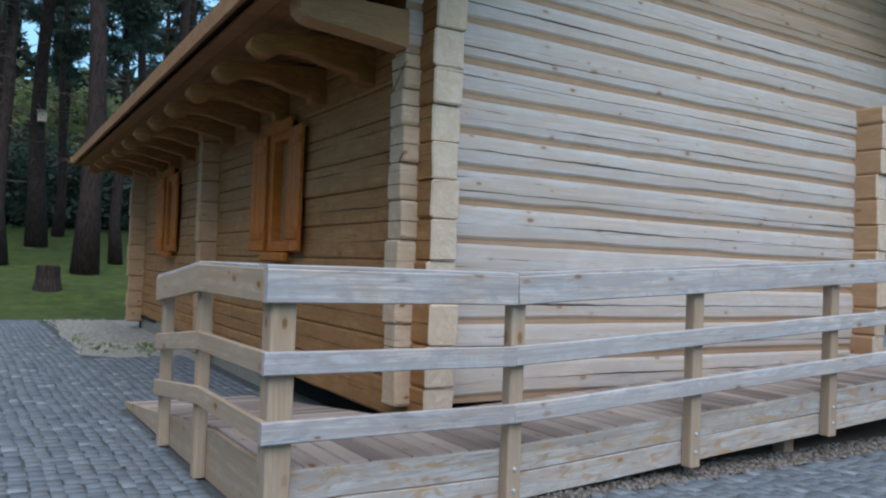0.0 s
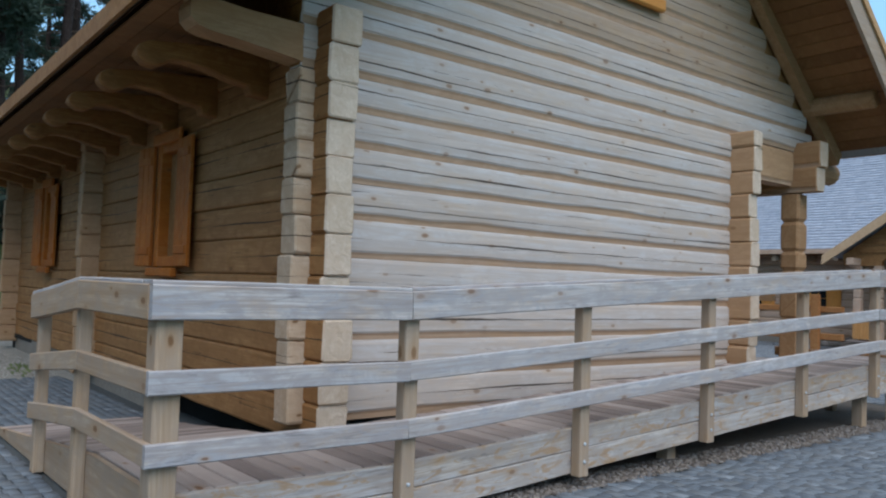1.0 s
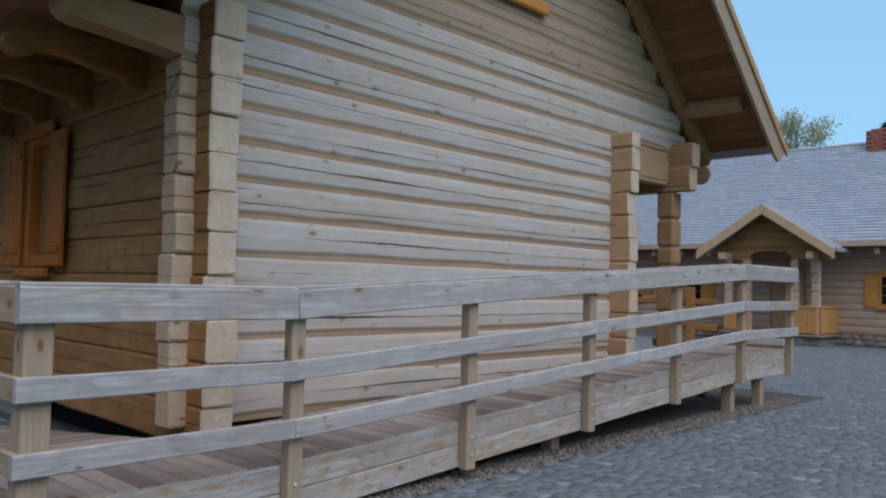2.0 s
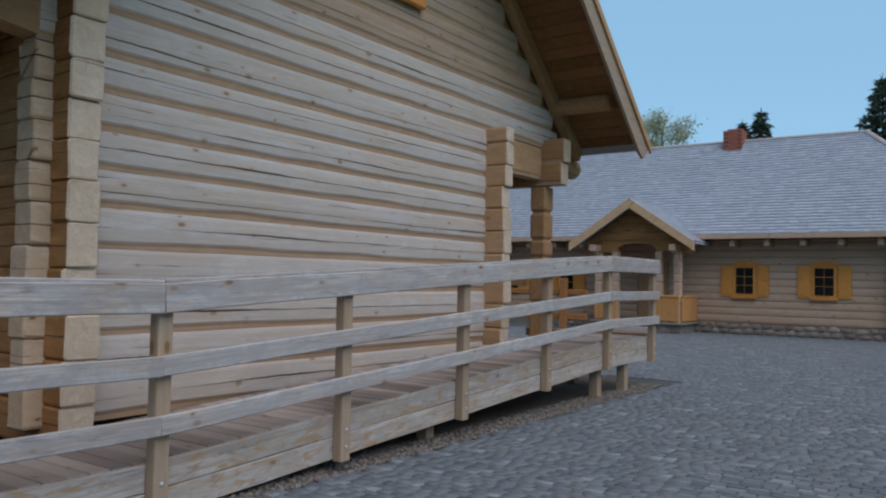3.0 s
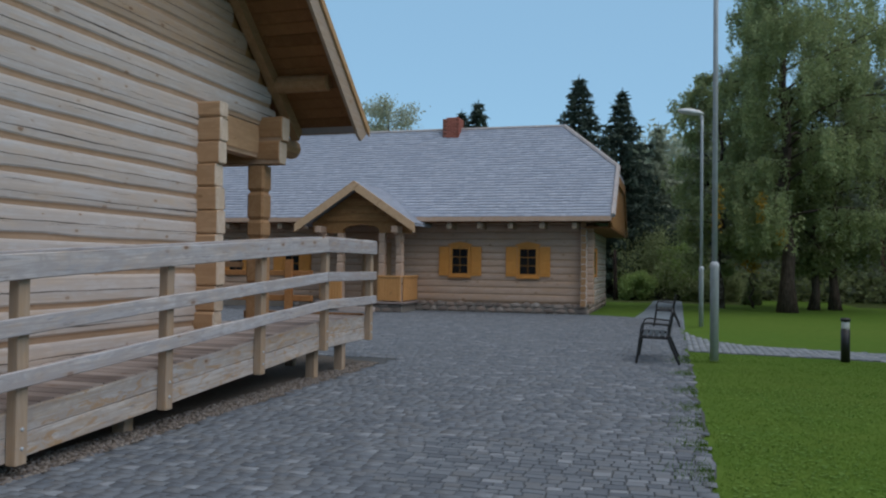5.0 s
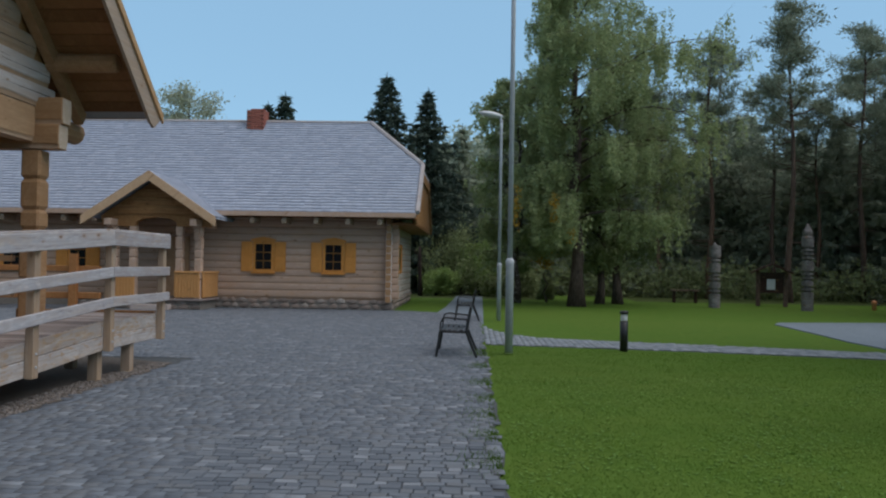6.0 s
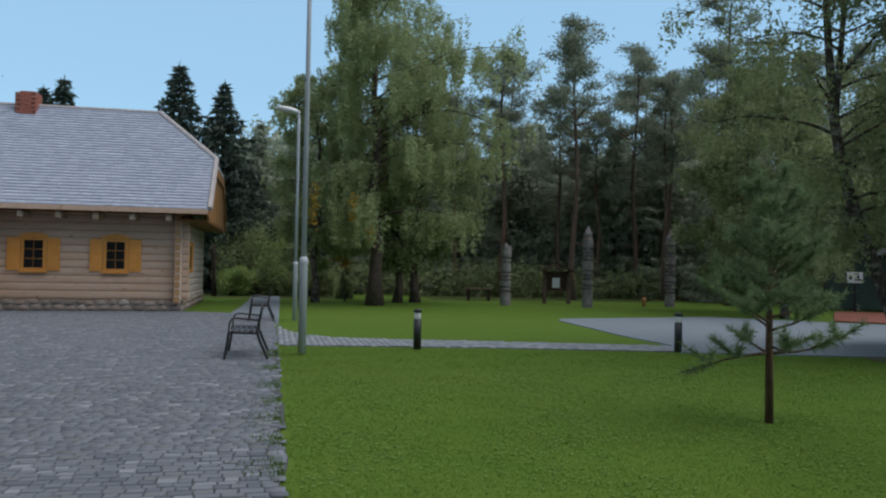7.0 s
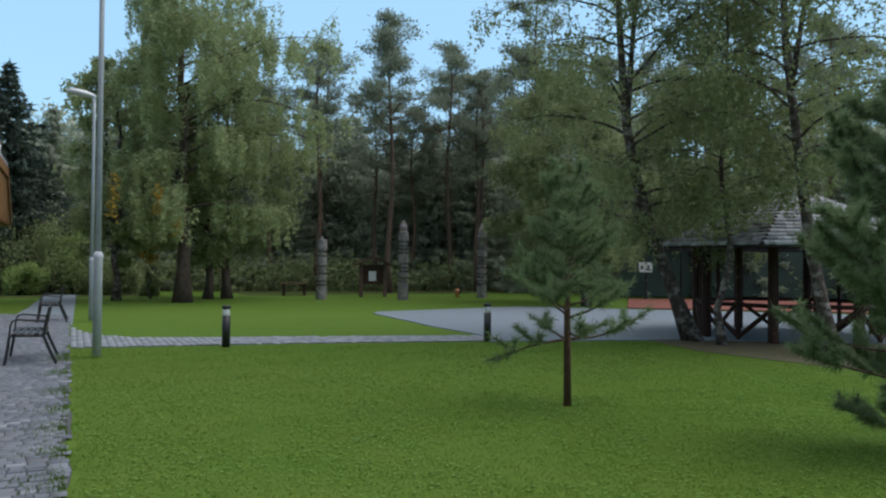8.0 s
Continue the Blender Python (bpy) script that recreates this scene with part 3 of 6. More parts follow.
# gable wall: a recessed core, with its logs
core = prism([(3.2, 0.45), (9.5, 0.45), (9.5, 3.2), (11.2, 3.2), (11.2, roof_z(11.2) - 0.28), (RIDGE_X, RIDGE_Z - 0.28), (3.2, roof_z(3.2) - 0.28)], HY + 0.05, HY + 0.19)
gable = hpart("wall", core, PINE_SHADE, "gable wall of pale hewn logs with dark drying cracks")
for z0, z1 in zip(GABLE, GABLE[1:]):
    half = (RIDGE_Z - 0.24 - z1) / SLOPE
    x0, x1 = 3.30, 9.40
    if z0 > 3.2:
        x0, x1 = 3.04, 11.35
    if 3.2 < z0 < 3.3:
        x0, x1 = 3.05, 9.44
    if z0 > 3.9:
        x0, x1 = max(RIDGE_X - half, 2.6), min(RIDGE_X + half, 11.5)
    if x1 - x0 < 0.5:
        continue
    if z0 < 3.2:
        tip = link("log", round_log_bm(0.34, z1 - z0 - 0.004, 0.235, rng, 0.030), [PINE_TIP, PINE_TIP])
        tip.parent = gable
        tip.matrix_basis = pose(3.215 + rng.uniform(-0.012, 0.010), HY + 0.118, z0)
    # PINE_SHADE on the end faces: their shadow is in the colour
    if 4.70 < z0 < 6.2:
        lay(gable, x0, 6.5, HY, z0, z1, [PINE_UPPER, PINE_SHADE, GROOVE_SHADE])
        lay(gable, 7.55, x1, HY, z0, z1, [PINE_UPPER, PINE_END, GROOVE_SHADE])
    # above 4.1 m the darker pine carries the overhang's shade
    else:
        lay(gable, x0, x1, HY, z0, z1, [PINE_UPPER if z0 > 4.1 else PINE, PINE_SHADE, GROOVE_SHADE])

lay(gable, 9.46, 10.88, HY + 0.02, 3.13, 3.615, [PINE_HONEY, PINE_END, GROOVE_SHADE])
hpart("plate_end", tube([(11.3, HY + 0.13, 3.44), (12.16, HY + 0.13, 3.44), (12.22, HY + 0.13, 3.44)], [0.165, 0.165, 0.13], 12), CORBEL_WOOD, "round log end beyond the porch post")
# the beam of the gable that carries the eave: a carved outrigger
out = [(2.13, 3.53), (2.14, 3.45), (2.19, 3.40), (2.28, 3.375), (2.5, 3.36), (2.8, 3.33), (3.06, 3.30), (3.06, 3.60), (2.6, 3.60), (2.32, 3.62), (2.22, 3.66), (2.16, 3.64)]
hpart("corbel", prism(out, HY + 0.003, HY + 0.237), CORBEL_WOOD, "carved log end under the eave")

# long wall: logs whose ends pass the corner
LONG = [0.28, 0.60, 0.93, 1.26, 1.60, 1.93, 2.24, 2.54, 2.84, 3.13, 3.44, 3.74]
Y0, Y1 = 5.37, 18.95
# core and logs in PINE_SHADE, which carries the eave's shade as colour
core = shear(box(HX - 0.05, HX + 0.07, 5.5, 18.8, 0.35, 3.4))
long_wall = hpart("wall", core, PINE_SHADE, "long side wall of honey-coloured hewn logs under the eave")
WINDOWS = [(8.93, 0.37), (15.25, 0.31)]


def lay_long(y0, y1, z0, z1, mats, jit=0.0):
    bm = round_log_bm(y1 - y0, z1 - z0 - 0.002, 0.265, rng, 0.026)
    me = link("log", bm, mats)
    me.parent = long_wall
    ym = (y0 + y1) / 2
    me.matrix_basis = pose(sk(HX, ym) + 0.035 + jit, ym, z0, 0, 0, -90 - TURN_LONG)


for z0, z1 in zip(LONG, LONG[1:]):
    stops = [Y0 + rng.uniform(-0.03, 0.03)]
    if 1.6 < z1 - 0.1 and z0 < 3.08:
        for yc, hw in WINDOWS:
            stops += [yc - hw, yc + hw]
    stops.append(Y1)
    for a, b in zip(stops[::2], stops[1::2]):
        lay_long(a, b, z0, z1, [PINE_SHADE, PINE_END, GROOVE_SHADE], rng.uniform(-0.006, 0.006))

# cross wall and far corner: log ends that stand proud of the long wall
for yc, x_out in ((12.1, 2.93), (18.25, 2.9)):
    stack = hpart("cross_wall", shear(box(3.15, 3.40, yc - 0.06, yc + 0.06, 0.3, 3.3)), PINE_SHADE, "stack of protruding log ends")
    for z0, z1 in zip(LONG, LONG[1:]):
        z0, z1 = z0 - 0.13, z1 - 0.13
        bm = round_log_bm(0.42, z1 - z0 - 0.002, 0.24, rng)
        me = link("log", bm, [PINE_HONEY, PINE_HONEY, GROOVE_SHADE])
        me.parent = stack
        me.matrix_basis = pose(sk(x_out + 0.21 + rng.uniform(-0.03, 0.02), yc), yc, z0, 0, 0, -TURN_LONG)

# inner wall of the porch: its log ends show beside the opening
porch_wall = hpart("wall", box(9.30, 9.46, 5.5, 13.0, 0.5, 3.5), PINE_SHADE, "inner porch wall of hewn logs")
for z0, z1 in zip(LONG[1:-1], LONG[2:-1] + [3.64]):
    bm = round_log_bm(7.7, z1 - z0 - 0.002, 0.20, rng)
    me = link("log", bm, [PINE_HONEY, PINE_END, GROOVE_SHADE])
    me.parent = porch_wall
    me.matrix_basis = pose(9.335 + rng.uniform(-0.01, 0.01), 9.17 + rng.uniform(-0.03, 0.03), z0, 0, 0, -90)

# porch posts with cut notches, and the beams on them
def post_bm(h):
    a, n = 0.135, 0.105
    bm = bmesh.new()
    levels = [(0.0, a), (0.55, a), (0.60, n), (0.64, a), (1.22, a), (1.28, n), (1.33, a), (1.50, a), (1.55, n), (1.60, a), (1.92, a), (1.97, n), (2.02, a), (h, a)]
    rings = [[bm.verts.new((sx * r, sy * r, zz)) for sx, sy in ((-1, -0.8), (-0.8, -1), (0.8, -1), (1, -0.8), (1, 0.8), (0.8, 1), (-0.8, 1), (-1, 0.8))] for zz, r in levels]
    for p, q in zip(rings, rings[1:]):
        for k in range(8):
            bm.faces.new((p[k], p[(k + 1) % 8], q[(k + 1) % 8], q[k]))
    bm.faces.new(rings[0][::-1])
    bm.faces.new(rings[-1])
    return bm


for yy in (5.72, 8.9, 12.4):
    p = hpart("porch_post", post_bm(2.36), CORBEL_WOOD, "square porch post with notched rings")
    p.matrix_basis = pose(11.05, yy, 0.66)
for z0, z1, y0 in ((3.04, 3.38, 5.32), (3.38, 3.74, 5.28)):
    bm = log_bm(13.0 - y0, z1 - z0, 0.26, rng)
    b = hpart("porch_beam", bm, [CORBEL_WOOD, PINE_END, GROOVE_SHADE], "porch beam of squared logs")
    b.matrix_basis = pose(11.02, (13.0 + y0) / 2, z0, 0, 0, -90)

hpart("porch_floor", box(9.48, 11.25, 5.25, 13.0, 0.56, 0.66), DECK_WOOD, "grey plank porch floor")
hpart("porch_rail", box(11.02, 11.10, 6.0, 12.3, 1.50, 1.58), PINE_HONEY)
hpart("porch_rail", box(11.02, 11.10, 6.0, 12.3, 1.02, 1.12), PINE_HONEY)
# floor sheet added and coloured near-black as the shade below it
hpart("floor_slab", box(3.55, 9.2, 5.9, 18.6, 0.22, 0.30), DARK_VOID, "added floor sheet, near-black for the shade under the house")
hpart("footing", shear(box(HX - 0.06, HX + 0.3, 9.4, 18.6, -0.03, 0.275)), MORTAR, "low grey stone footing")
# added block, no real footing: paints the gap under the house as shade
hpart("foundation", box(3.6, 9.1, 6.0, 18.5, -0.03, 0.218), DARK_VOID, "added near-black block that stands for the shade under the house")
hpart("wall", box(3.4, 9.3, 18.7, 18.9, 0.3, 3.5), PINE_SHADE, "back wall")

# roof: boarded slab, rafters, purlins, barge boards and fascia
YA, YB = 4.45, 19.75
XL, XR = 1.86, 12.06
t = 0.10
slab = [(XL, roof_z(XL)), (RIDGE_X, RIDGE_Z), (XR, roof_z(XR)), (XR, roof_z(XR) - t), (RIDGE_X, RIDGE_Z - t), (XL, roof_z(XL) - t)]
roof = hpart("roof", shear(prism(slab, YA, YB)), SHINGLE_OLD, "steep roof of wooden boards with a wide overhang")
for side in (-1, 1):
    # soffit boards run along the eave
    n = 34
    for k in range(n):
        d0 = 0.02 + k * 0.15
        xa, xb = RIDGE_X + side * d0, RIDGE_X + side * (d0 + 0.137)
        if abs(xb - RIDGE_X) > (5.05 if side < 0 else 5.0):
            break
        o = [(xa, roof_z(xa) - t - 0.002), (xb, roof_z(xb) - t - 0.002), (xb, roof_z(xb) - t - 0.026), (xa, roof_z(xa) - t - 0.026)]
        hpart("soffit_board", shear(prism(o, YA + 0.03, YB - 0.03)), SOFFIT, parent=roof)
    ext = 5.14 if side < 0 else 5.12
    for face in (YA - 0.05, YB):
        hgt = 0.34 if side < 0 else 0.40
        x1 = RIDGE_X + side * (ext - 0.20)
        o = [(RIDGE_X, RIDGE_Z + 0.02), (RIDGE_X + side * ext, roof_z(RIDGE_X + side * ext) + 0.02), (RIDGE_X + side * ext, roof_z(RIDGE_X + side * ext) - 0.10), (x1, roof_z(x1) - hgt), (x1 - side * 0.14, roof_z(x1) - hgt + 0.06), (RIDGE_X, RIDGE_Z - 0.34)]
        hpart("barge_board", shear(prism(o, face, face + 0.045)), BARGE if side > 0 else EAVE_WOOD, "weathered barge board", roof)
        xt = RIDGE_X + side * (ext + 0.06)
        o = [(RIDGE_X, RIDGE_Z + 0.05), (xt, roof_z(xt) + 0.05), (xt, roof_z(xt) - 0.08), (RIDGE_X, RIDGE_Z - 0.08)]
        hpart("barge_trim", shear(prism(o, face - 0.032, face - 0.003)), TRIM_NEW if side > 0 else EAVE_WOOD, "fresh yellow edge trim", roof)
    xe = RIDGE_X + side * (ext - 0.02)
    hpart("fascia", shear(box(min(xe, xe + side * 0.035), max(xe, xe + side * 0.035), YA - 0.01, YB + 0.01, roof_z(xe) - (0.15 if side < 0 else 0.09), roof_z(xe) + 0.015)), EAVE_WOOD, "eave board", roof)
    # sloping rafter against the gable, and purlins that carry the overhang
    xa, xb = RIDGE_X + side * 0.05, RIDGE_X + side * 5.0
    o = [(xa, roof_z(xa) - t - 0.03), (xb, roof_z(xb) - t - 0.03), (xb - side * 0.10, roof_z(xb) - t - 0.20), (xa, roof_z(xa) - t - 0.20)]
    hpart("rafter", prism(o, HY - 0.14, HY - 0.004), CORBEL_WOOD, "sloping rafter against the gable", roof)
    for px, pz in ((RIDGE_X + side * 4.18, 4.15), (RIDGE_X + side * 2.2, 5.72)):
        bm = tube([(px, 4.64, pz + 0.12), (px, 4.67, pz + 0.12), (px, 5.62, pz + 0.12)], [0.10, 0.13, 0.13], 10)
        hpart("purlin", bm, CORBEL_WOOD, "round purlin end", roof)

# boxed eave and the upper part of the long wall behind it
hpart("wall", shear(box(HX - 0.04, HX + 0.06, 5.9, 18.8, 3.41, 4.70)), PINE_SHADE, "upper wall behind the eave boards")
for k in range(7):
    xa = 1.95 + k * 0.16
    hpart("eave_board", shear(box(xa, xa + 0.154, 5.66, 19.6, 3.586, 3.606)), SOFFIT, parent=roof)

# carved rafter tails along the eave
for k in range(1, 12):
    yc = 5.42 + 1.18 * k
    o = [(2.05, 3.43), (2.02, 3.36), (2.04, 3.32), (2.10, 3.275), (2.18, 3.27), (2.25, 3.30), (2.31, 3.345), (2.42, 3.355), (2.6, 3.335), (2.8, 3.285), (2.95, 3.26), (3.0, 3.26), (3.02, 3.19), (3.22, 3.17), (3.22, 3.58), (2.5, 3.52), (2.12, 3.47)]
    bm = shear(prism(o, yc - 0.075, yc + 0.075))
    bmesh.ops.bevel(bm, geom=list(bm.edges), offset=0.012, segments=1, affect='EDGES', clamp_overlap=True)
    hpart("rafter_tail", bm, TAIL_WOOD, "carved rafter tail", roof)


def shuttered_window(yc, hw, z0=1.68, z1=3.06):
    """Window of the long wall, deep in its board frame, with orange shutters on either side."""
    x = sk(HX - 0.11, yc)
    fr = hpart("window", box(x + 0.17, x + 0.20, yc - hw, yc + hw, z0 - 0.02, z1 + 0.02), DARK_WOOD, "varnished orange window with board shutters standing open")
    for ya, yb in ((yc - hw + 0.13, yc - 0.03), (yc + 0.03, yc + hw - 0.13)):
        hpart("pane", box(x + 0.16, x + 0.167, ya, yb, z0 + 0.10, z1 - 0.10), PANE, "dark glass", fr)
    for ya, yb in ((yc - hw, yc - hw + 0.13), (yc + hw - 0.13, yc + hw)):
        hpart("stile", box(x - 0.05, x + 0.169, ya, yb, z0 - 0.02, z1 + 0.02, 0.008), SHUTTER, "", fr)
    for za, zb in ((z0 - 0.02, z0 + 0.10), (z1 - 0.10, z1 + 0.02)):
        hpart("frame_rail", box(x - 0.047, x + 0.168, yc - hw + 0.132, yc + hw - 0.132, za, zb, 0.008), SHUTTER, "", fr)
    hpart("sill", box(x - 0.13, x - 0.052, yc - hw - 0.03, yc + hw + 0.03, z0 - 0.13, z0 - 0.03, 0.014), SHUTTER, "", fr)
    hpart("head_board", box(x - 0.10, x - 0.052, yc - hw - 0.05, yc + hw + 0.05, z1 - 0.01, z1 + 0.13, 0.014), SHUTTER, "", fr)
    hpart("mullion", box(x + 0.09, x + 0.158, yc - 0.03, yc + 0.03, z0 + 0.10, z1 - 0.10), SHUTTER, "", fr)
    for s, swing in ((-1, 2.5), (1, 9)):
        hinge = Matrix.Translation((x - 0.055, yc + s * (hw + 0.005), 0)) @ Matrix.Rotation(radians(s * swing), 4, 'Z')
        w = 0.42 if s < 0 else 0.36
        a, b = (0.0, w) if s > 0 else (-w, 0.0)
        sh_ = hpart("shutter", box(-0.012, 0.0, a, b, z0 - 0.02, z1, 0.003, hinge), SHUTTER, "orange board shutter standing open", fr)
        for k in range(3):
            ya = a + w * k / 3 + 0.004
            bd = part("board", box(-0.038, -0.0125, ya, ya + w / 3 - 0.008, z0 - 0.01, z1 - 0.01, 0.005, hinge), SHUTTER, sh_)
        for zz in (z0 + 0.12, z1 - 0.22):
            part("batten", box(-0.056, -0.0385, a + 0.03, b - 0.03, zz, zz + 0.09, 0.005, hinge), SHUTTER, sh_)


for yc, hw in WINDOWS:
    shuttered_window(yc, hw)

# attic window in the gable, only its lower trim near the ridge
att = hpart("window", box(6.52, 7.53, HY - 0.02, HY + 0.12, 4.96, 6.1), SHUTTER_FAR, "yellow-framed attic window")
hpart("pane", box(6.66, 7.39, HY - 0.03, HY - 0.024, 5.06, 6.0), PANE, "dark glass", att)
hpart("sill", box(6.40, 7.68, HY - 0.10, HY - 0.021, 4.80, 4.95, 0.02), SHUTTER_FAR, "carved sill", att)


# ---- the wooden access ramp ----
ramp = thing("wooden_ramp", 3.0, 4.7, 0, "wooden access ramp with plank deck and three-board railing", "ramp")
RBACK = Matrix(ramp.matrix_basis).inverted()


def rpart(name, bm, material, label="", parent=None, at=None):
    ob = part(name, bm, material, parent or ramp, label, at=at)
    if parent is None:
        ob.matrix_parent_inverse = RBACK
    return ob


def rise(x):
    return 0.40 * max(0.0, min(1.0, (x - 3.2) / 7.0))


def fall(y):
    return -0.105 * max(0.0, y - 5.6)


rngr = random.Random(3)


def board_between(a, b, thick, h, name, material, label="", across=Vector((0, 1, 0))):
    """A board from a to b (centres of its ends), h high, thick along across; its own x runs along it."""
    a, b = Vector(a), Vector(b)
    d = b - a
    L = d.length
    n = max(2, int(L / 0.5))
    bm = bmesh.new()
    c = 0.007
    w = [(-thick / 2 + c, -h / 2), (thick / 2 - c, -h / 2), (thick / 2, -h / 2 + c), (thick / 2, h / 2 - c), (thick / 2 - c, h / 2), (-thick / 2 + c, h / 2), (-thick / 2, h / 2 - c), (-thick / 2, -h / 2 + c)]
    rings = []
    for i in range(n + 1):
        jz, jy = rngr.uniform(-0.003, 0.003), rngr.uniform(-0.003, 0.003)
        rings.append([bm.verts.new((L * (i / n - 0.5), y + jy, z + jz)) for y, z in w])
    for p, q in zip(rings, rings[1:]):
        for k in range(8):
            bm.faces.new((p[k], p[(k + 1) % 8], q[(k + 1) % 8], q[k]))
    bm.faces.new(rings[0][::-1])
    bm.faces.new(rings[-1])
    bmesh.ops.recalc_face_normals(bm, faces=bm.faces)
    ex = d.normalized()
    ey = (across - ex * across.dot(ex)).normalized()
    ez = ex.cross(ey)
    m = Matrix((ex, ey, ez)).transposed().to_4x4()
    m.translation = (a + b) / 2
    return rpart(name, bm, material, label, at=m)


FACE = 4.19
POSTS = [3.16, 4.90, 6.67, 8.46, 10.24, 11.93]
KNEE = [1.468, 3.17, 10.20, 12.06]
for nm, zc, hh, th in (("top_rail", 1.415, 0.19, 0.05), ("rail", 0.985, 0.13, 0.04), ("rail", 0.61, 0.125, 0.04)):
    for a, b in zip(KNEE, KNEE[1:]):
        board_between((a, FACE + th / 2, zc + rise(a)), (b - 0.004, FACE + th / 2, zc + rise(b)), th, hh, nm, RAIL_WOOD, "weathered grey-white railing board")
    # short side of the railing, down to the yard; darker wood colour gives its shade
    X = 1.512 - th
    for a, b in ((FACE + th + 0.003, 5.58), (5.584, 6.88)):
        board_between((X + th / 2, a, zc + fall(a)), (X + th / 2, b, zc + fall(b)), th, hh, nm, POST_WOOD, "railing board of the short side, tan-grey for its shaded side", Vector((-1, 0, 0)))
# flat cap on the top rail
for a, b in zip(KNEE, KNEE[1:]):
    board_between((a, FACE + 0.085, 1.518 + rise(a)), (b - 0.004, FACE + 0.085, 1.518 + rise(b)), 0.15, 0.028, "cap_rail", RAIL_WOOD, "flat weathered cap of the railing")
for a, b in ((FACE + 0.165, 5.58), (5.584, 6.88)):
    board_between((1.543, a, 1.518 + fall(a)), (1.543, b, 1.518 + fall(b)), 0.15, 0.028, "cap_rail", RAIL_WOOD, "flat weathered cap of the railing", Vector((-1, 0, 0)))


def post_at(x0, x1, y0, y1, z0, z1, bolts=()):
    # built lying, so that its grain runs along it
    L = z1 - z0
    bm = box(-L / 2, L / 2, -(y1 - y0) / 2, (y1 - y0) / 2, -(x1 - x0) / 2, (x1 - x0) / 2, 0.006)
    m = pose((x0 + x1) / 2, (y0 + y1) / 2, (z0 + z1) / 2) @ Matrix(((0, 0, 1, 0), (0, 1, 0, 0), (-1, 0, 0, 0), (0, 0, 0, 1)))
    p = rpart("post", bm, POST_WOOD, "square pine railing post", at=m)
    for z in bolts:
        b = lathe([(0.0, 0.0), (0.014, 0.0), (0.014, 0.008), (0.008, 0.012), (0.0, 0.012)], 8)
        bmesh.ops.transform(b, matrix=m.inverted() @ pose((x0 + x1) / 2, y0, z, 90), verts=b.verts)
        part("bolt", b, GALV, p, "steel bolt")


post_at(1.515, 1.663, 4.243, 4.385, 0.0, 1.50)
for x in POSTS:
    r = rise(x)
    post_at(x, x + 0.11, FACE + 0.052, FACE + 0.145, max(0.0, r - 0.02), 1.50 + r, (r + 0.10, r + 0.24))
for y in (5.70, 6.80):
    post_at(1.515, 1.60, y, y + 0.09, 0.0, 1.50 + fall(y))
# two skirt boards, set back behind the posts
SK = FACE + 0.168
for a, b in zip([1.56, *KNEE[1:]], KNEE[1:]):
    for zc in (0.265, 0.08):
        board_between((a, SK, zc + rise(a)), (b - 0.004, SK, zc + rise(b)), 0.04, 0.18, "skirt_board", SKIRT_WOOD, "pale pine edge board of the ramp")
bm = prism([(4.40, 0.0), (5.6, 0.0), (8.8, 0.0), (8.8, 0.04), (5.6, 0.355), (4.40, 0.355)], -0.02, 0.02)
rpart("skirt_board", bm, POST_WOOD, "pine side board of the ramp that tapers to the ground", at=pose(1.62, 0, 0, 0, 0, 90))
# joists and short legs on the gravel
for y in (4.62, 5.30):
    for a, b in zip([1.7, *KNEE[1:]], KNEE[1:]):
        board_between((a, y, 0.265 + rise(a)), (b - 0.05, y, 0.265 + rise(b)), 0.06, 0.11, "joist", POST_WOOD)
for x, y in ((6.45, 4.52), (10.28, 4.42), (11.15, 4.38), (8.3, 5.3), (11.4, 5.3)):
    post_at(x, x + 0.13, y, y + 0.13, -0.01, 0.20 + rise(x))

# planks of the deck: across the long leg, and across the short one
deck = rpart("deck", box(1.7, 3.1, 4.42, 5.5, 0.27, 0.31), POST_WOOD, "grey plank deck")
plank_me = {}


def plank(L, w):
    key = (round(L, 2), round(w, 2))
    if key not in plank_me:
        bm = box(-L / 2, L / 2, -w / 2, w / 2, -0.03, 0, 0.007)
        me = bpy.data.meshes.new("plank")
        bm.to_mesh(me)
        bm.free()
        me.materials.append(DECK_WOOD)
        plank_me[key] = me
    return plank_me[key]


x = 1.655
while x < 12.0:
    z = 0.36 + rise(x + 0.07)
    wide = 1.22 if 3.45 < x < 9.2 or x < 3.1 else 1.05
    tilt = math.degrees(math.atan(0.4 / 7)) if 3.2 < x < 10.2 else 0
    piece("plank", plank(wide, 0.134), deck, pose(x + 0.07, 4.385 + wide / 2, z + rngr.uniform(-0.003, 0.003), 0, -tilt, 0) @ pose(0, 0, 0, 0, 0, 90 + rngr.uniform(-0.4, 0.4)))
    x += 0.145
y = 5.615
while y < 8.75:
    z = 0.36 + (-0.105 * max(0, y - 5.6))
    tilt = -math.degrees(math.atan(0.105)) if y > 5.6 else 0
    piece("plank", plank(1.31, 0.134), deck, pose(2.31, y + 0.07, z + rngr.uniform(-0.003, 0.003), tilt, 0, rngr.uniform(-0.4, 0.4)))
    y += 0.145
rpart("edge_beam", box(12.0, 12.08, 4.40, 6.5, 0.66, 0.79, 0.01), EAVE_WOOD, "brown beam at the end of the deck")


# ---- the log house across the yard ----
FX, CY = 26.93, 2.38
EAVE_X, EAVE_Z = 26.08, 3.20
R2X, R2Z = 30.92, 6.95
S2 = (R2Z - EAVE_Z) / (R2X - EAVE_X)
farm = thing("log_farmhouse", FX, CY, 0, "long log farmhouse with grey shingle roof and yellow shutters", "house")
FBACK = Matrix(farm.matrix_basis).inverted()


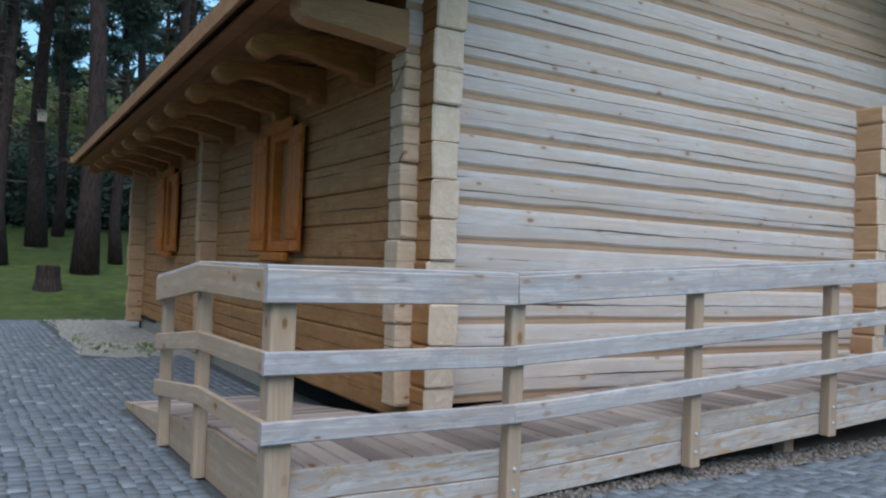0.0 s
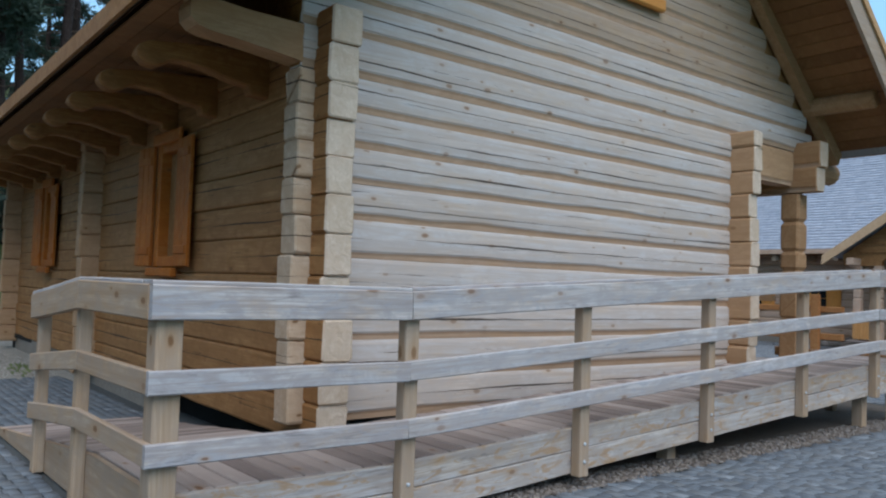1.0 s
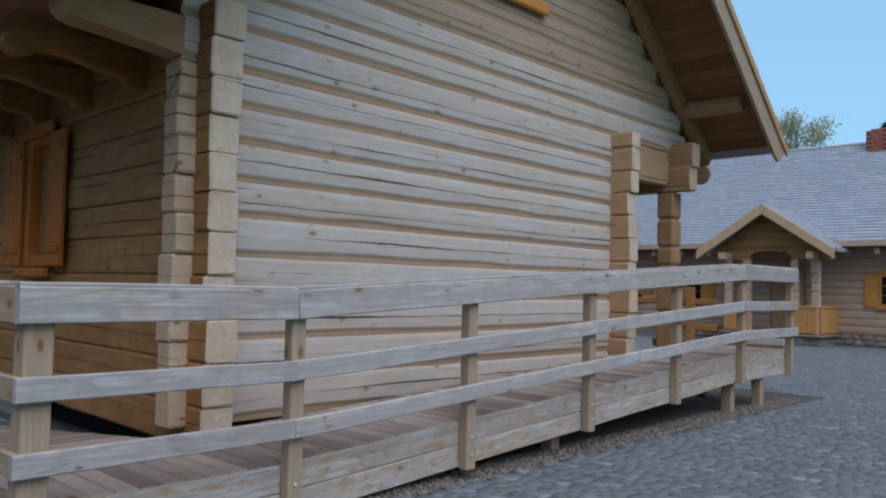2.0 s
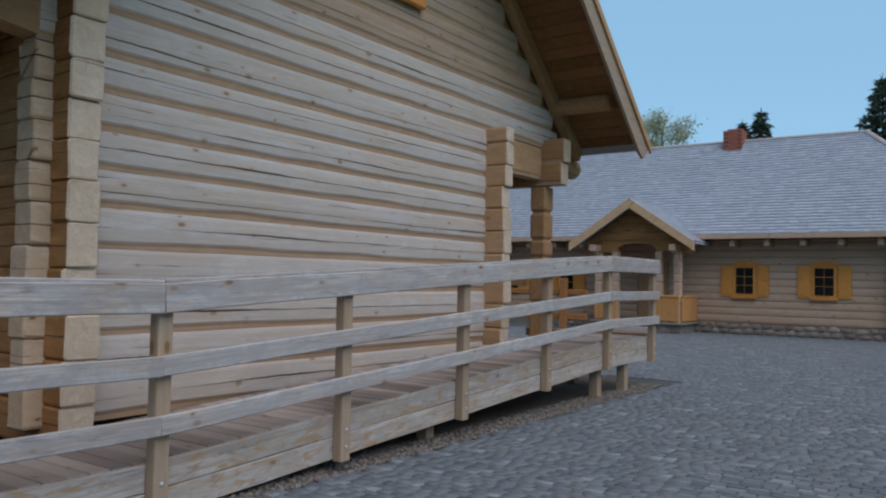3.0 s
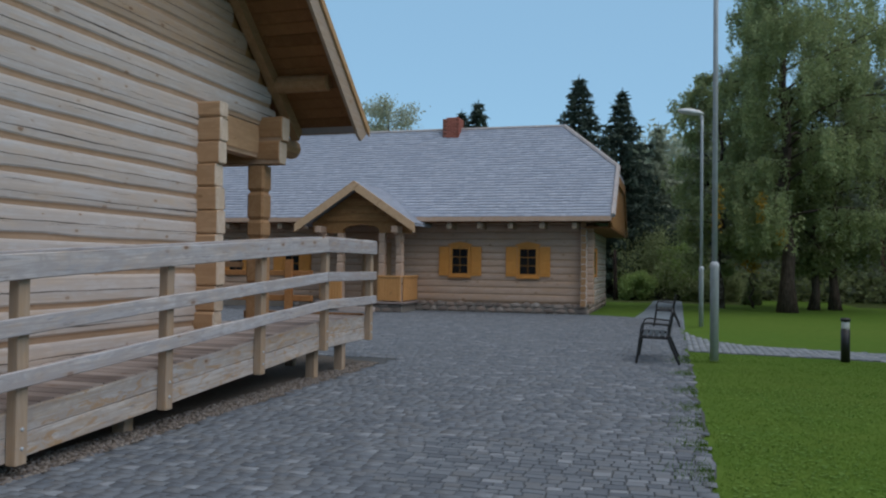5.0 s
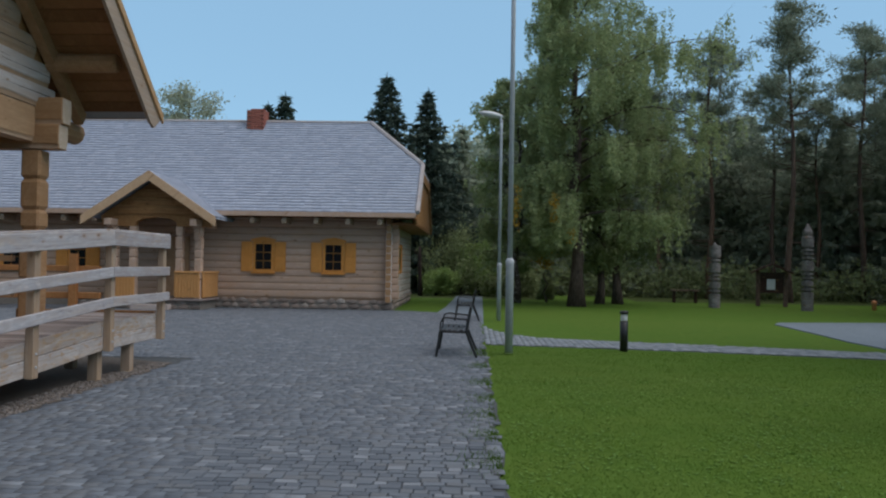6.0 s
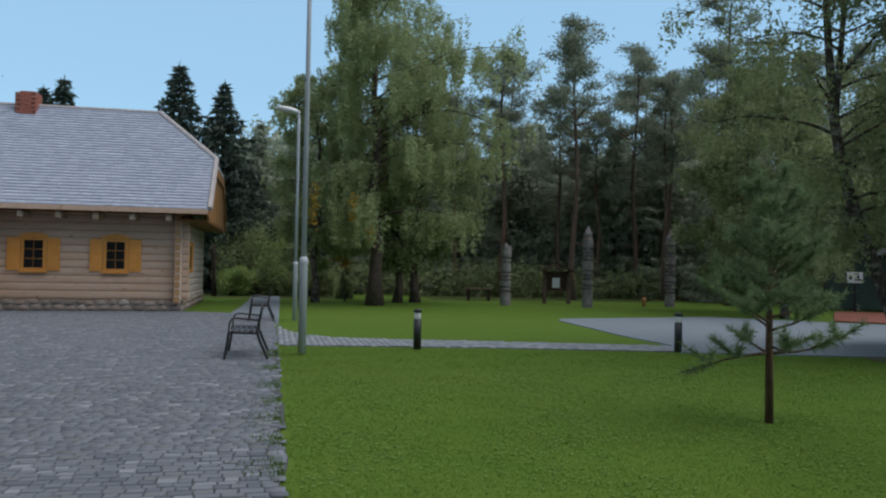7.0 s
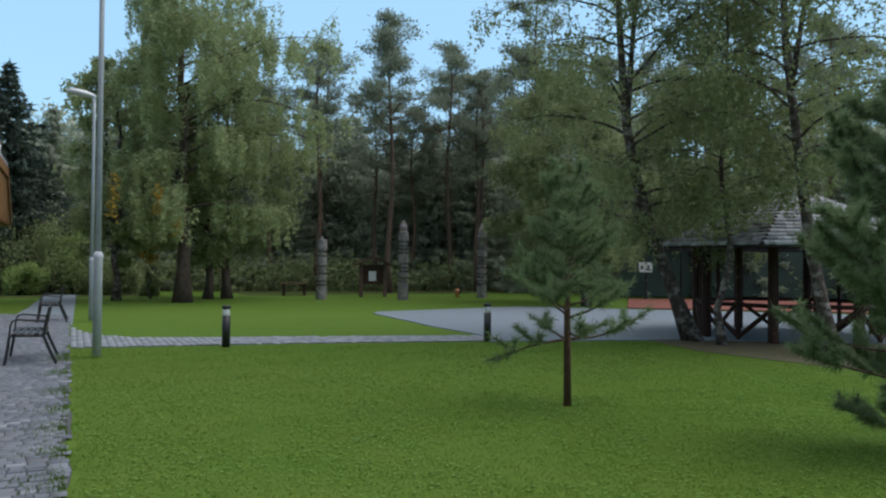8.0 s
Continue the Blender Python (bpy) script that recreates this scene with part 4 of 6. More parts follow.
def fpart(name, bm, material, label="", parent=None, at=None):
    ob = part(name, bm, material, parent or farm, label, at=at)
    if parent is None:
        ob.matrix_parent_inverse = FBACK
    return ob


NORTH = 24.0
rngf = random.Random(8)
fwall = fpart("wall", box(FX + 0.06, FX + 0.2, CY + 0.1, NORTH, 0.3, 3.15), LOG_FAR, "front wall of pale hewn logs")
ewall = fpart("wall", box(FX + 0.1, 34.8, CY + 0.06, CY + 0.2, 0.3, 3.2), LOG_FAR, "end wall of pale hewn logs")
fpart("wall", box(34.6, 34.8, CY + 0.1, NORTH, 0.0, 3.2), LOG_FAR, "rear wall")
fpart("wall", box(FX + 0.1, 34.8, NORTH - 0.2, NORTH - 0.05, 0.0, 3.2), LOG_FAR, "far end wall")
WIN2 = [4.345, 6.705, 13.05, 15.35, 17.7]
courses = [0.36 + 0.235 * k for k in range(12)]
for z0 in courses:
    z1 = z0 + 0.233
    cuts = [CY - 0.22 + rngf.uniform(-0.02, 0.02)]
    for w in sorted([*WIN2, 9.78]):
        hw = 0.36 if w != 9.78 else 0.55
        lo, hi = (1.25, 2.22) if w != 9.78 else (0.3, 2.35)
        if z1 > lo + 0.05 and z0 < hi - 0.05:
            cuts += [w - hw, w + hw]
    cuts.append(NORTH)
    for a, b in zip(cuts[::2], cuts[1::2]):
        bm = log_bm(b - a, z1 - z0, 0.2, rngf, groove=0.034, inset=0.020)
        ob = link("log", bm, [LOG_FAR, CORBEL_WOOD, GROOVE_SHADE])
        ob.parent = fwall
        ob.matrix_basis = pose(FX + 0.1, (a + b) / 2, z0, 0, 0, -90)
    z0e = z0 - 0.11
    bm = log_bm(8.3, 0.233, 0.2, rngf, groove=0.034, inset=0.020)
    ob = link("log", bm, [PINE, CORBEL_WOOD, GROOVE_SHADE])
    ob.parent = ewall
    ob.matrix_basis = pose(FX + 3.93, CY + 0.1, z0e)

# field-stone plinth
plinth = fpart("plinth", box(FX - 0.02, 34.75, CY - 0.02, NORTH, -0.03, 0.30), MORTAR, "low plinth of grey and brown field stones")
stone_me = []
for k in range(5):
    bm = bmesh.new()
    bmesh.ops.create_icosphere(bm, subdivisions=1, radius=0.5)
    rr = random.Random(40 + k)
    for v in bm.verts:
        v.co *= rr.uniform(0.85, 1.1)
        v.co.y = max(-0.42, min(0.42, v.co.y))
    me = bpy.data.meshes.new("stone")
    bm.to_mesh(me)
    bm.free()
    me.materials.append(PLINTH)
    stone_me.append(me)


def stones(y0, y1, place):
    y = y0
    while y < y1:
        w = rngf.uniform(0.22, 0.42)
        z = 0.0
        for row in range(2):
            h = rngf.uniform(0.15, 0.19)
            piece("stone", rngf.choice(stone_me), plinth, place(y + w / 2 + row * 0.08, z + h / 2) @ Matrix.Diagonal((w * 1.06, 0.085, h * 1.1, 1)))
            z += h
        y += w


stones(CY, 13.0, lambda y, z: pose(FX - 0.03, y, z, 0, 0, 90))
stones(FX, 34.6, lambda x, z: pose(x, CY - 0.03, z))

# roof with a half hip at the end
VY = 1.55
HIPX, HIPY = 28.45, 3.73


def r2z(x):
    return R2Z - S2 * abs(x - R2X)


def tri_slab(corners, thick, bm):
    up = [bm.verts.new(c) for c in corners]
    lo = [bm.verts.new((c[0], c[1], c[2] - thick)) for c in corners]
    bm.faces.new(up)
    bm.faces.new(lo[::-1])
    n = len(up)
    for k in range(n):
        bm.faces.new((up[k], lo[k], lo[(k + 1) % n], up[(k + 1) % n]))


bm = bmesh.new()
BX = 2 * R2X - HIPX
BE = 2 * R2X - EAVE_X
tri_slab([(EAVE_X, VY, EAVE_Z), (HIPX, VY, r2z(HIPX)), (R2X, HIPY, R2Z), (R2X, NORTH + 0.8, R2Z), (EAVE_X, NORTH + 0.8, EAVE_Z)], 0.12, bm)
tri_slab([(BE, VY, EAVE_Z), (BE, NORTH + 0.8, EAVE_Z), (R2X, NORTH + 0.8, R2Z), (R2X, HIPY, R2Z), (BX, VY, r2z(HIPX))], 0.12, bm)
tri_slab([(HIPX, VY, r2z(HIPX)), (BX, VY, r2z(HIPX)), (R2X, HIPY, R2Z)], 0.12, bm)
bmesh.ops.recalc_face_normals(bm, faces=bm.faces)
roof2 = fpart("roof", bm, SHINGLE, "grey wooden shingle roof with a half-hipped end")


def shingle_field(name, origin, along, up, length_at, slope_len, row=0.175, width=0.2, seed=1, thick=0.024):
    """Rows of shingles on a slope: origin at the eave, along the eave, up the slope; length_at(s) gives the stretch covered."""
    rg = np.random.RandomState(seed)
    along, up = np.array(along, float), np.array(up, float)
    nrm = np.cross(along, up)
    nrm /= np.linalg.norm(nrm)
    if nrm[2] < 0:
        nrm = -nrm
    vs, fs, n = [], [], 0
    s = 0.0
    while s < slope_len - 0.05:
        a, b = length_at(s + row / 2)
        x = a + rg.uniform(-0.1, 0)
        lift_row = rg.uniform(0.0, 0.006)
        while x < b:
            w = width * rg.uniform(0.6, 1.5)
            x2 = min(x + w, b)
            lift = lift_row + rg.uniform(0.0, 0.012)
            low = s - 0.02 + rg.uniform(-0.018, 0.018)
            for (ss, aa, hh) in ((low, max(x, a) + 0.004, thick + lift), (low, x2 - 0.004, thick + lift), (s + row, x2 - 0.004, 0.006), (s + row, max(x, a) + 0.004, 0.006), (low, max(x, a) + 0.004, 0.0), (low, x2 - 0.004, 0.0)):
                vs.append(np.array(origin) + along * aa + up * ss + nrm * hh)
            fs += [(n, n + 1, n + 2, n + 3), (n + 4, n + 5, n + 1, n)]
            n += 6
            x += w
        s += row
    me = raw_mesh(name, np.array(vs), np.array(fs), SHINGLE if "old" not in name else SHINGLE_OLD)
    return me


L2 = math.hypot(R2X - EAVE_X, R2Z - EAVE_Z)
upv = ((R2X - EAVE_X) / L2, 0, (R2Z - EAVE_Z) / L2)
hip_s = L2 * (HIPX - EAVE_X) / (R2X - EAVE_X)


def span(s):
    lo = VY if s < hip_s else VY + (HIPY - VY) * (s - hip_s) / (L2 - hip_s)
    return lo, NORTH + 0.8


me = shingle_field("shingles", (EAVE_X, 0, EAVE_Z + 0.002), (0, 1, 0), upv, span, L2, seed=2)
ob = piece("shingles", me, roof2, Matrix(), "rows of grey wooden shingles")
tagged(ob, kind="stuff")
fpart("ridge_cap", tube([(R2X, HIPY, R2Z + 0.02), (R2X, NORTH + 0.8, R2Z + 0.02)], [0.07, 0.07], 6), RAIL_WOOD, "pale ridge boards", roof2)
for a, b in (((HIPX, VY, r2z(HIPX)), (R2X, HIPY, R2Z)), ((EAVE_X, VY, EAVE_Z), (HIPX, VY, r2z(HIPX)))):
    fpart("verge_board", tube([(a[0], a[1] - 0.05, a[2] + 0.02), (b[0], b[1] - 0.05, b[2] + 0.02)], [0.085, 0.085], 6), RAIL_WOOD, "pale verge board", roof2)
fpart("fascia", box(EAVE_X - 0.04, EAVE_X - 0.003, VY, NORTH + 0.8, EAVE_Z - 0.15, EAVE_Z + 0.0), LOG_FAR, "pale eave board", roof2)
bm = prism([(EAVE_X, EAVE_Z - 0.2), (HIPX, r2z(HIPX) - 0.16), (BX, r2z(HIPX) - 0.16), (BE, EAVE_Z - 0.2), (BE - 0.3, EAVE_Z - 0.35), (BX, r2z(HIPX) - 0.5), (HIPX, r2z(HIPX) - 0.5), (EAVE_X + 0.3, EAVE_Z - 0.35)], VY - 0.03, VY + 0.02)
fpart("barge_board", bm, EAVE_WOOD, "brown barge board", roof2)
# boarded gable under the half hip, flush with the verge, and its soffit
gab = fpart("gable_panel", prism([(EAVE_X + 0.35, EAVE_Z - 0.30), (HIPX, r2z(HIPX) - 0.17), (BX, r2z(HIPX) - 0.17), (BE - 0.35, EAVE_Z - 0.30)], VY + 0.06, VY + 0.12), EAVE_WOOD, "brown boarded gable under the half hip", roof2)
x = EAVE_X + 0.55
while x < BE - 0.55:
    top = min(r2z(x), r2z(x + 0.2), r2z(HIPX)) - 0.2
    fpart("board", box(x, x + 0.192, VY + 0.035, VY + 0.058, EAVE_Z - 0.28, top, 0.004), EAVE_WOOD, "", gab)
    x += 0.2
fpart("soffit", box(EAVE_X + 0.4, BE - 0.4, VY + 0.03, CY + 0.05, EAVE_Z - 0.36, EAVE_Z - 0.31), SOFFIT, "", roof2)
fpart("soffit", box(EAVE_X + 0.02, FX + 0.1, VY + 0.03, NORTH, EAVE_Z - 0.17, EAVE_Z - 0.14), SOFFIT, "", roof2)
y = CY + 0.35
while y < 20:
    if not 7.6 < y < 12.0:
        bm = box(EAVE_X + 0.10, FX + 0.05, y - 0.09, y + 0.09, EAVE_Z - 0.40, EAVE_Z - 0.18, 0.03)
        fpart("rafter_tail", bm, POST_WOOD, "rounded rafter end", roof2)
    y += 1.05
# chimney of single bricks
chim = fpart("chimney", box(30.45, 31.15, 7.80, 8.40, 6.3, 7.34), BRICK_JOINT, "red brick chimney on the ridge")
bmb = box(-0.12, 0.12, -0.06, 0.06, -0.034, 0.034, 0.006)
brick_me = bpy.data.meshes.new("brick")
bmb.to_mesh(brick_me)
bmb.free()
brick_me.materials.append(BRICK)
for row in range(13):
    z = 6.42 + row * 0.077
    for k in range(3):
        o = 0.125 if row % 2 else 0.0
        yy = 7.86 + k * 0.25 + o
        if yy < 8.36:
            piece("brick", brick_me, chim, pose(30.455, yy, z, 0, 0, 90))
    for k in range(3):
        piece("brick", brick_me, chim, pose(30.58 + k * 0.25, 7.80, z))


def far_window(yc, z0=1.28, z1=2.18):
    x = FX
    fr = fpart("window", box(x - 0.03, x + 0.06, yc - 0.36, yc + 0.36, z0 - 0.06, z1 + 0.06), SHUTTER_FAR, "six-pane window with yellow frame and open shutters")
    for i in range(2):
        for j in range(3):
            ya, za = yc - 0.265 + i * 0.275, z0 + 0.03 + j * 0.285
            fpart("pane", box(x - 0.045, x - 0.035, ya, ya + 0.255, za, za + 0.262), PANE, "dark glass", fr)
    fpart("sill", box(x - 0.10, x - 0.031, yc - 0.40, yc + 0.40, z0 - 0.13, z0 - 0.065, 0.01), SHUTTER_FAR, "", fr)
    hb = [(yc - 0.42, z1 + 0.065), (yc + 0.42, z1 + 0.065), (yc + 0.42, z1 + 0.12), (yc + 0.22, z1 + 0.175), (yc, z1 + 0.21), (yc - 0.22, z1 + 0.175), (yc - 0.42, z1 + 0.12)]
    fpart("head_board", prism(hb, x - 0.08, x - 0.031, axis='x'), SHUTTER_FAR, "arched head board", fr)
    for s in (-1, 1):
        a, b = sorted((yc + s * 0.375, yc + s * 0.755))
        bm = box(x - 0.05, x - 0.015, a, b, z0 - 0.06, z1 + 0.04, 0.005)
        add_box(bm, x - 0.062, x - 0.051, a + 0.06, b - 0.06, z0 + 0.02, z0 + 0.40, 0.006)
        add_box(bm, x - 0.062, x - 0.051, a + 0.06, b - 0.06, z0 + 0.48, z1 - 0.04, 0.006)
        fpart("shutter", bm, SHUTTER_FAR, "yellow panelled shutter standing open", fr)


for w in WIN2:
    far_window(w)
fpart("door", box(FX + 0.0, FX + 0.06, 9.25, 10.3, 0.36, 2.35), PINE_HONEY, "dark honey plank door")

# porch of the farmhouse
PX, PC = 24.72, 9.78
por = fpart("porch_roof", prism([(PC - 2.02, 2.94), (PC, 4.30), (PC + 2.02, 2.94), (PC + 2.02, 2.86), (PC, 4.20), (PC - 2.02, 2.86)], PX + 0.05, 28.2, axis='x'), SHINGLE, "small gabled porch roof with shingles")
for s in (-1, 1):
    LL = math.hypot(2.02, 1.36)
    me = shingle_field("shingles", (0, PC + s * 2.02, 2.942), (1, 0, 0), (0, -s * 2.02 / LL, 1.36 / LL), lambda q: (PX + 0.02, 28.1), LL, seed=5 + s)
    tagged(piece("shingles", me, por, Matrix(), "rows of grey shingles"), kind="stuff")
    o = [(PC, 4.33), (PC + s * 2.12, 2.91), (PC + s * 2.12, 2.62), (PC, 4.02)]
    fpart("barge_board", prism(o, PX - 0.03, PX + 0.03, axis='x'), TRIM_PALE, "pale tan porch barge board", por)
# log gable of the porch with an arch between the inner posts, set back under the roof
QX, QC = 25.45, 9.76
tym = [(QC - 1.75, 2.62), (QC - 0.66, 2.62), (QC - 0.64, 2.76), (QC - 0.45, 2.86), (QC, 2.92), (QC + 0.45, 2.86), (QC + 0.64, 2.76), (QC + 0.66, 2.62), (QC + 1.75, 2.62), (QC + 1.80, 2.95), (QC, 4.16), (QC - 1.80, 2.95)]
# PINE_SHADE puts the porch roof's shade into this gable and its logs
fpart("gable_panel", prism(tym, QX - 0.09, QX + 0.09, axis='x'), PINE_SHADE, "log gable of the porch with an arched opening", por)
for k in range(4):
    zz = 3.02 + k * 0.26
    hw = (4.12 - zz - 0.26) / 0.673
    if hw > 0.2:
        ob = fpart("gable_log", log_bm(2 * hw, 0.258, 0.14, rngf, 0.05, 0.02), [PINE_SHADE, PINE_END, PINE_SHADE], "", por)
        ob.matrix_basis = pose(QX - 0.10, QC, zz, 0, 0, -90)
for yy in (QC - 1.36, QC + 1.36):
    fpart("tie_beam", box(PX + 0.12, FX, yy - 0.11, yy + 0.11, 2.62, 2.84, 0.02), LOG_FAR, "porch side beam with a rounded end", por)
    fpart("knee_brace", prism([(PX + 0.2, 2.62), (QX - 0.14, 2.62), (QX - 0.14, 2.2), (QX - 0.2, 2.2), (QX - 0.28, 2.42), (PX + 0.45, 2.55)], yy - 0.07, yy + 0.07), LOG_FAR, "carved brace under the beam", por)
for dy in (-1.36, -0.75, 0.75, 1.36):
    p = fpart("porch_post", post_bm(2.275), LOG_FAR, "notched porch post")
    p.matrix_basis = pose(QX, QC + dy, 0.34) @ Matrix.Diagonal((0.86, 0.86, 1, 1))
fpart("porch_floor", box(QX - 0.24, FX - 0.1, QC - 1.60, QC + 1.60, 0.27, 0.34, 0.01), DECK_WOOD, "porch floor boards")
fpart("porch_base", box(QX - 0.12, FX - 0.1, QC - 1.48, QC + 1.48, -0.03, 0.267), MORTAR, "stone base of the porch")
stones(QC - 1.5, QC + 1.3, lambda y, z: pose(QX - 0.13, y, z * 0.8, 0, 0, 90))
fpart("porch_step", box(QX - 0.55, QX - 0.24, QC - 0.6, QC + 0.6, -0.02, 0.16, 0.01), DECK_WOOD)


def parapet(a, b, horizontal):
    """A slatted parapet along y (or along x at the porch's side)."""
    put = (lambda u0, u1, v0, v1, z0, z1, bv=0.0: box(QX - 0.15 + v0, QX - 0.15 + v1, u0, u1, z0, z1, bv)) if horizontal else (lambda u0, u1, v0, v1, z0, z1, bv=0.0: box(u0, u1, QC - 1.52 + v0, QC - 1.52 + v1, z0, z1, bv))
    pan = fpart("porch_parapet", put(a, b, -0.01, 0.012, 0.40, 1.14), PARAPET, "light orange slatted parapet of the porch")
    fpart("handrail", put(a, b, -0.06, 0.06, 1.145, 1.21, 0.01), PARAPET, "", pan)
    k = a + 0.01
    while k < b - 0.08:
        fpart("slat", put(k, k + 0.07, -0.034, -0.012, 0.38, 1.142), PARAPET, "", pan)
        k += 0.098


parapet(QC - 1.46, QC - 0.64, True)
parapet(QC + 0.64, QC + 1.46, True)
parapet(QX - 0.09, FX - 0.05, False)

# open rail beside the porch
rail2 = thing("rail_fence", 24.9, 13.2, 0, "orange-brown timber rail fence beside the farmhouse porch", "fence")
for z0, z1 in ((0.30, 0.50), (1.15, 1.33)):
    part("fence_rail", box(-0.07, 0.07, -1.9, 2.2, z0, z1, 0.015), FENCE_WOOD, rail2)
for yy in (-1.1, 1.6):
    part("fence_post", box(-0.22, -0.072, yy - 0.13, yy + 0.13, -0.03, 1.70, 0.015), FENCE_WOOD, rail2)

# window in the end wall
ew = fpart("window", box(28.6, 29.4, CY - 0.06, CY - 0.002, 1.25, 2.2), SHUTTER_FAR, "window in the end wall with yellow shutters")
fpart("pane", box(28.72, 29.28, CY - 0.075, CY - 0.065, 1.32, 2.12), PANE, "dark glass", ew)
for xa in (28.2, 29.42):
    fpart("shutter", box(xa, xa + 0.38, CY - 0.09, CY - 0.02, 1.2, 2.24, 0.005), SHUTTER_FAR, "yellow shutter", ew)


# ---- things in the yard and on the lawn ----
def bench(x, y):
    b = thing("bench", x, y, 0, "black steel bench with slatted seat, armrests and leaning back", "bench", "benches at the lawn's edge")
    for ex in (0.03, 1.32):
        bm = bmesh.new()
        tube([(ex, 0.33, 0.0), (ex, 0.29, 0.25), (ex, 0.27, 0.43)], [0.022, 0.022, 0.022], 6, bm)
        tube([(ex, -0.35, 0.0), (ex, -0.22, 0.30), (ex, -0.17, 0.44), (ex, -0.25, 0.84)], [0.022, 0.024, 0.024, 0.02], 6, bm)
        tube([(ex, 0.27, 0.43), (ex, -0.17, 0.42)], [0.022, 0.022], 6, bm)
        part("leg_frame", bm, BLACK, b)
        part("armrest", tube([(ex, 0.27, 0.43), (ex, 0.26, 0.58), (ex, 0.23, 0.645), (ex, 0.16, 0.665), (ex, -0.21, 0.63)], [0.014, 0.014, 0.014, 0.014, 0.014], 6), BLACK, b)
    for k in range(5):
        y0 = 0.24 - k * 0.095
        part("seat_slat", box(0.0, 1.35, y0 - 0.075, y0, 0.44 + 0.01 * math.sin(k), 0.462, 0.006), BLACK, b)
    for k in range(4):
        z0 = 0.52 + k * 0.085
        yy = -0.185 - (z0 - 0.44) * 0.2
        part("back_slat", box(0.0, 1.35, yy, yy + 0.02, z0, z0 + 0.068, 0.005), BLACK, b)
    return b


bench(13.66, -0.06)
bench(22.45, -0.17)

pole = thing("flagpole", 14.58, -0.985, 0, "tall two-stage galvanised steel pole on the lawn", "pole")
part("base_sleeve", lathe([(0.071, 0.0), (0.071, 1.56), (0.078, 1.58), (0.078, 1.64), (0.047, 1.68)], 14), GALV, pole, "thick lower sleeve", True)
part("mast", lathe([(0.046, 1.68), (0.040, 6.0), (0.034, 11.5), (0.0, 11.52)], 12), GALV, pole, "slender mast", True)

lamp = thing("street_lamp", 22.95, -1.07, 0, "slim galvanised street lamp with a flat white head", "street lamp")
part("base_sleeve", lathe([(0.062, 0.0), (0.062, 1.52), (0.066, 1.53), (0.066, 1.58), (0.043, 1.62)], 12), GALV, lamp, "", True)
part("pole", lathe([(0.043, 1.62), (0.038, 5.4), (0.036, 5.65)], 12), GALV, lamp, "", True)
part("arm", tube([(0, 0, 5.6), (0.0, 0.03, 5.75), (0, 0.12, 5.81)], [0.042, 0.042, 0.04], 8), GALV, lamp)
hd = bmesh.new()
bmesh.ops.create_uvsphere(hd, u_segments=14, v_segments=8, radius=0.5)
bmesh.ops.transform(hd, matrix=pose(0, 0.30, 5.83, 10, 0, 0) @ Matrix.Diagonal((0.32, 0.70, 0.17, 1)), verts=hd.verts)
part("lamp_head", hd, LAMP_WHITE, lamp, "flat white lamp head", True)


def bollard(x, y):
    b = thing("bollard_light", x, y, 0, "black bollard light with a pale glass collar", "bollard light", "bollard lights along the path")
    part("post", lathe([(0.075, -0.02), (0.075, 0.54), (0.06, 0.545)], 14), BLACK, b, "", True)
    part("diffuser", lathe([(0.062, 0.545), (0.066, 0.56), (0.066, 0.66), (0.06, 0.672)], 14), OPAL, b, "pale glass collar", True)
    part("cap", lathe([(0.078, 0.674), (0.080, 0.71), (0.072, 0.735), (0.0, 0.742)], 14), BLACK, b, "", True)


bollard(15.45, -3.18)
bollard(14.75, -8.22)


def totem(x, y, h, seed):
    """A carved post: plain drum, then notched bands, a waist and a pointed head."""
    rg = random.Random(seed)
    R = 0.225
    prof = [(R, 0.0)]
    z = 0.55 + 0.2 * rg.random()
    prof += [(R, z)]
    while z < h - 0.85:
        n = rg.choice((2, 3, 4))
        for k in range(n):
            prof += [(R, z), (R - 0.10, z + 0.012), (R - 0.10, z + 0.075), (R, z + 0.087)]
            z += 0.155
        z += rg.uniform(0.10, 0.36)
        prof += [(R, z)]
    prof += [(R + 0.015, h - 0.62), (R + 0.015, h - 0.55), (R - 0.06, h - 0.50), (R - 0.04, h - 0.40), (R - 0.05, h - 0.30), (0.09, h - 0.14), (0.035, h - 0.02), (0.0, h)]
    prof = [prof[0]] + [p for p, q in zip(prof[1:], prof) if p[1] > q[1] - 1e-6]
    tagged(link("carved_post", lathe(prof, 14), TOTEM_WOOD), "tall weathered carved wooden post with notched bands", "carved post", "carved posts by the woods").matrix_basis = pose(x, y, -0.04, 0, 0, rg.uniform(0, 90))


totem(33.4, -10.2, 2.68, 1)
totem(32.1, -13.4, 3.42, 2)
totem(33.2, -17.75, 3.4, 3)

nb = thing("notice_board", 35.3, -13.2, 0, "roofed wooden notice board with a white sheet", "notice board", rz=-105)
for s in (-0.55, 0.55):
    part("post", box(s - 0.09, s + 0.09, -0.09, 0.09, -0.03, 1.5, 0.01), BARK_PINE, nb)
part("panel", box(-0.46, 0.46, -0.02, 0.02, 0.55, 1.45), DARK_WOOD, nb)
part("sheet", box(-0.20, 0.14, -0.035, -0.024, 0.70, 1.15), OPAL, nb, "white printed sheet")
part("roof", prism([(-0.85, 1.45), (0.0, 1.85), (0.85, 1.45), (0.85, 1.38), (0.0, 1.77), (-0.85, 1.38)], -0.4, 0.4), DARK_WOOD, nb, "small dark pitched roof")

hy = thing("hydrant", 33.6, -16.7, -0.12, "small orange hydrant with a dark cap", "hydrant")
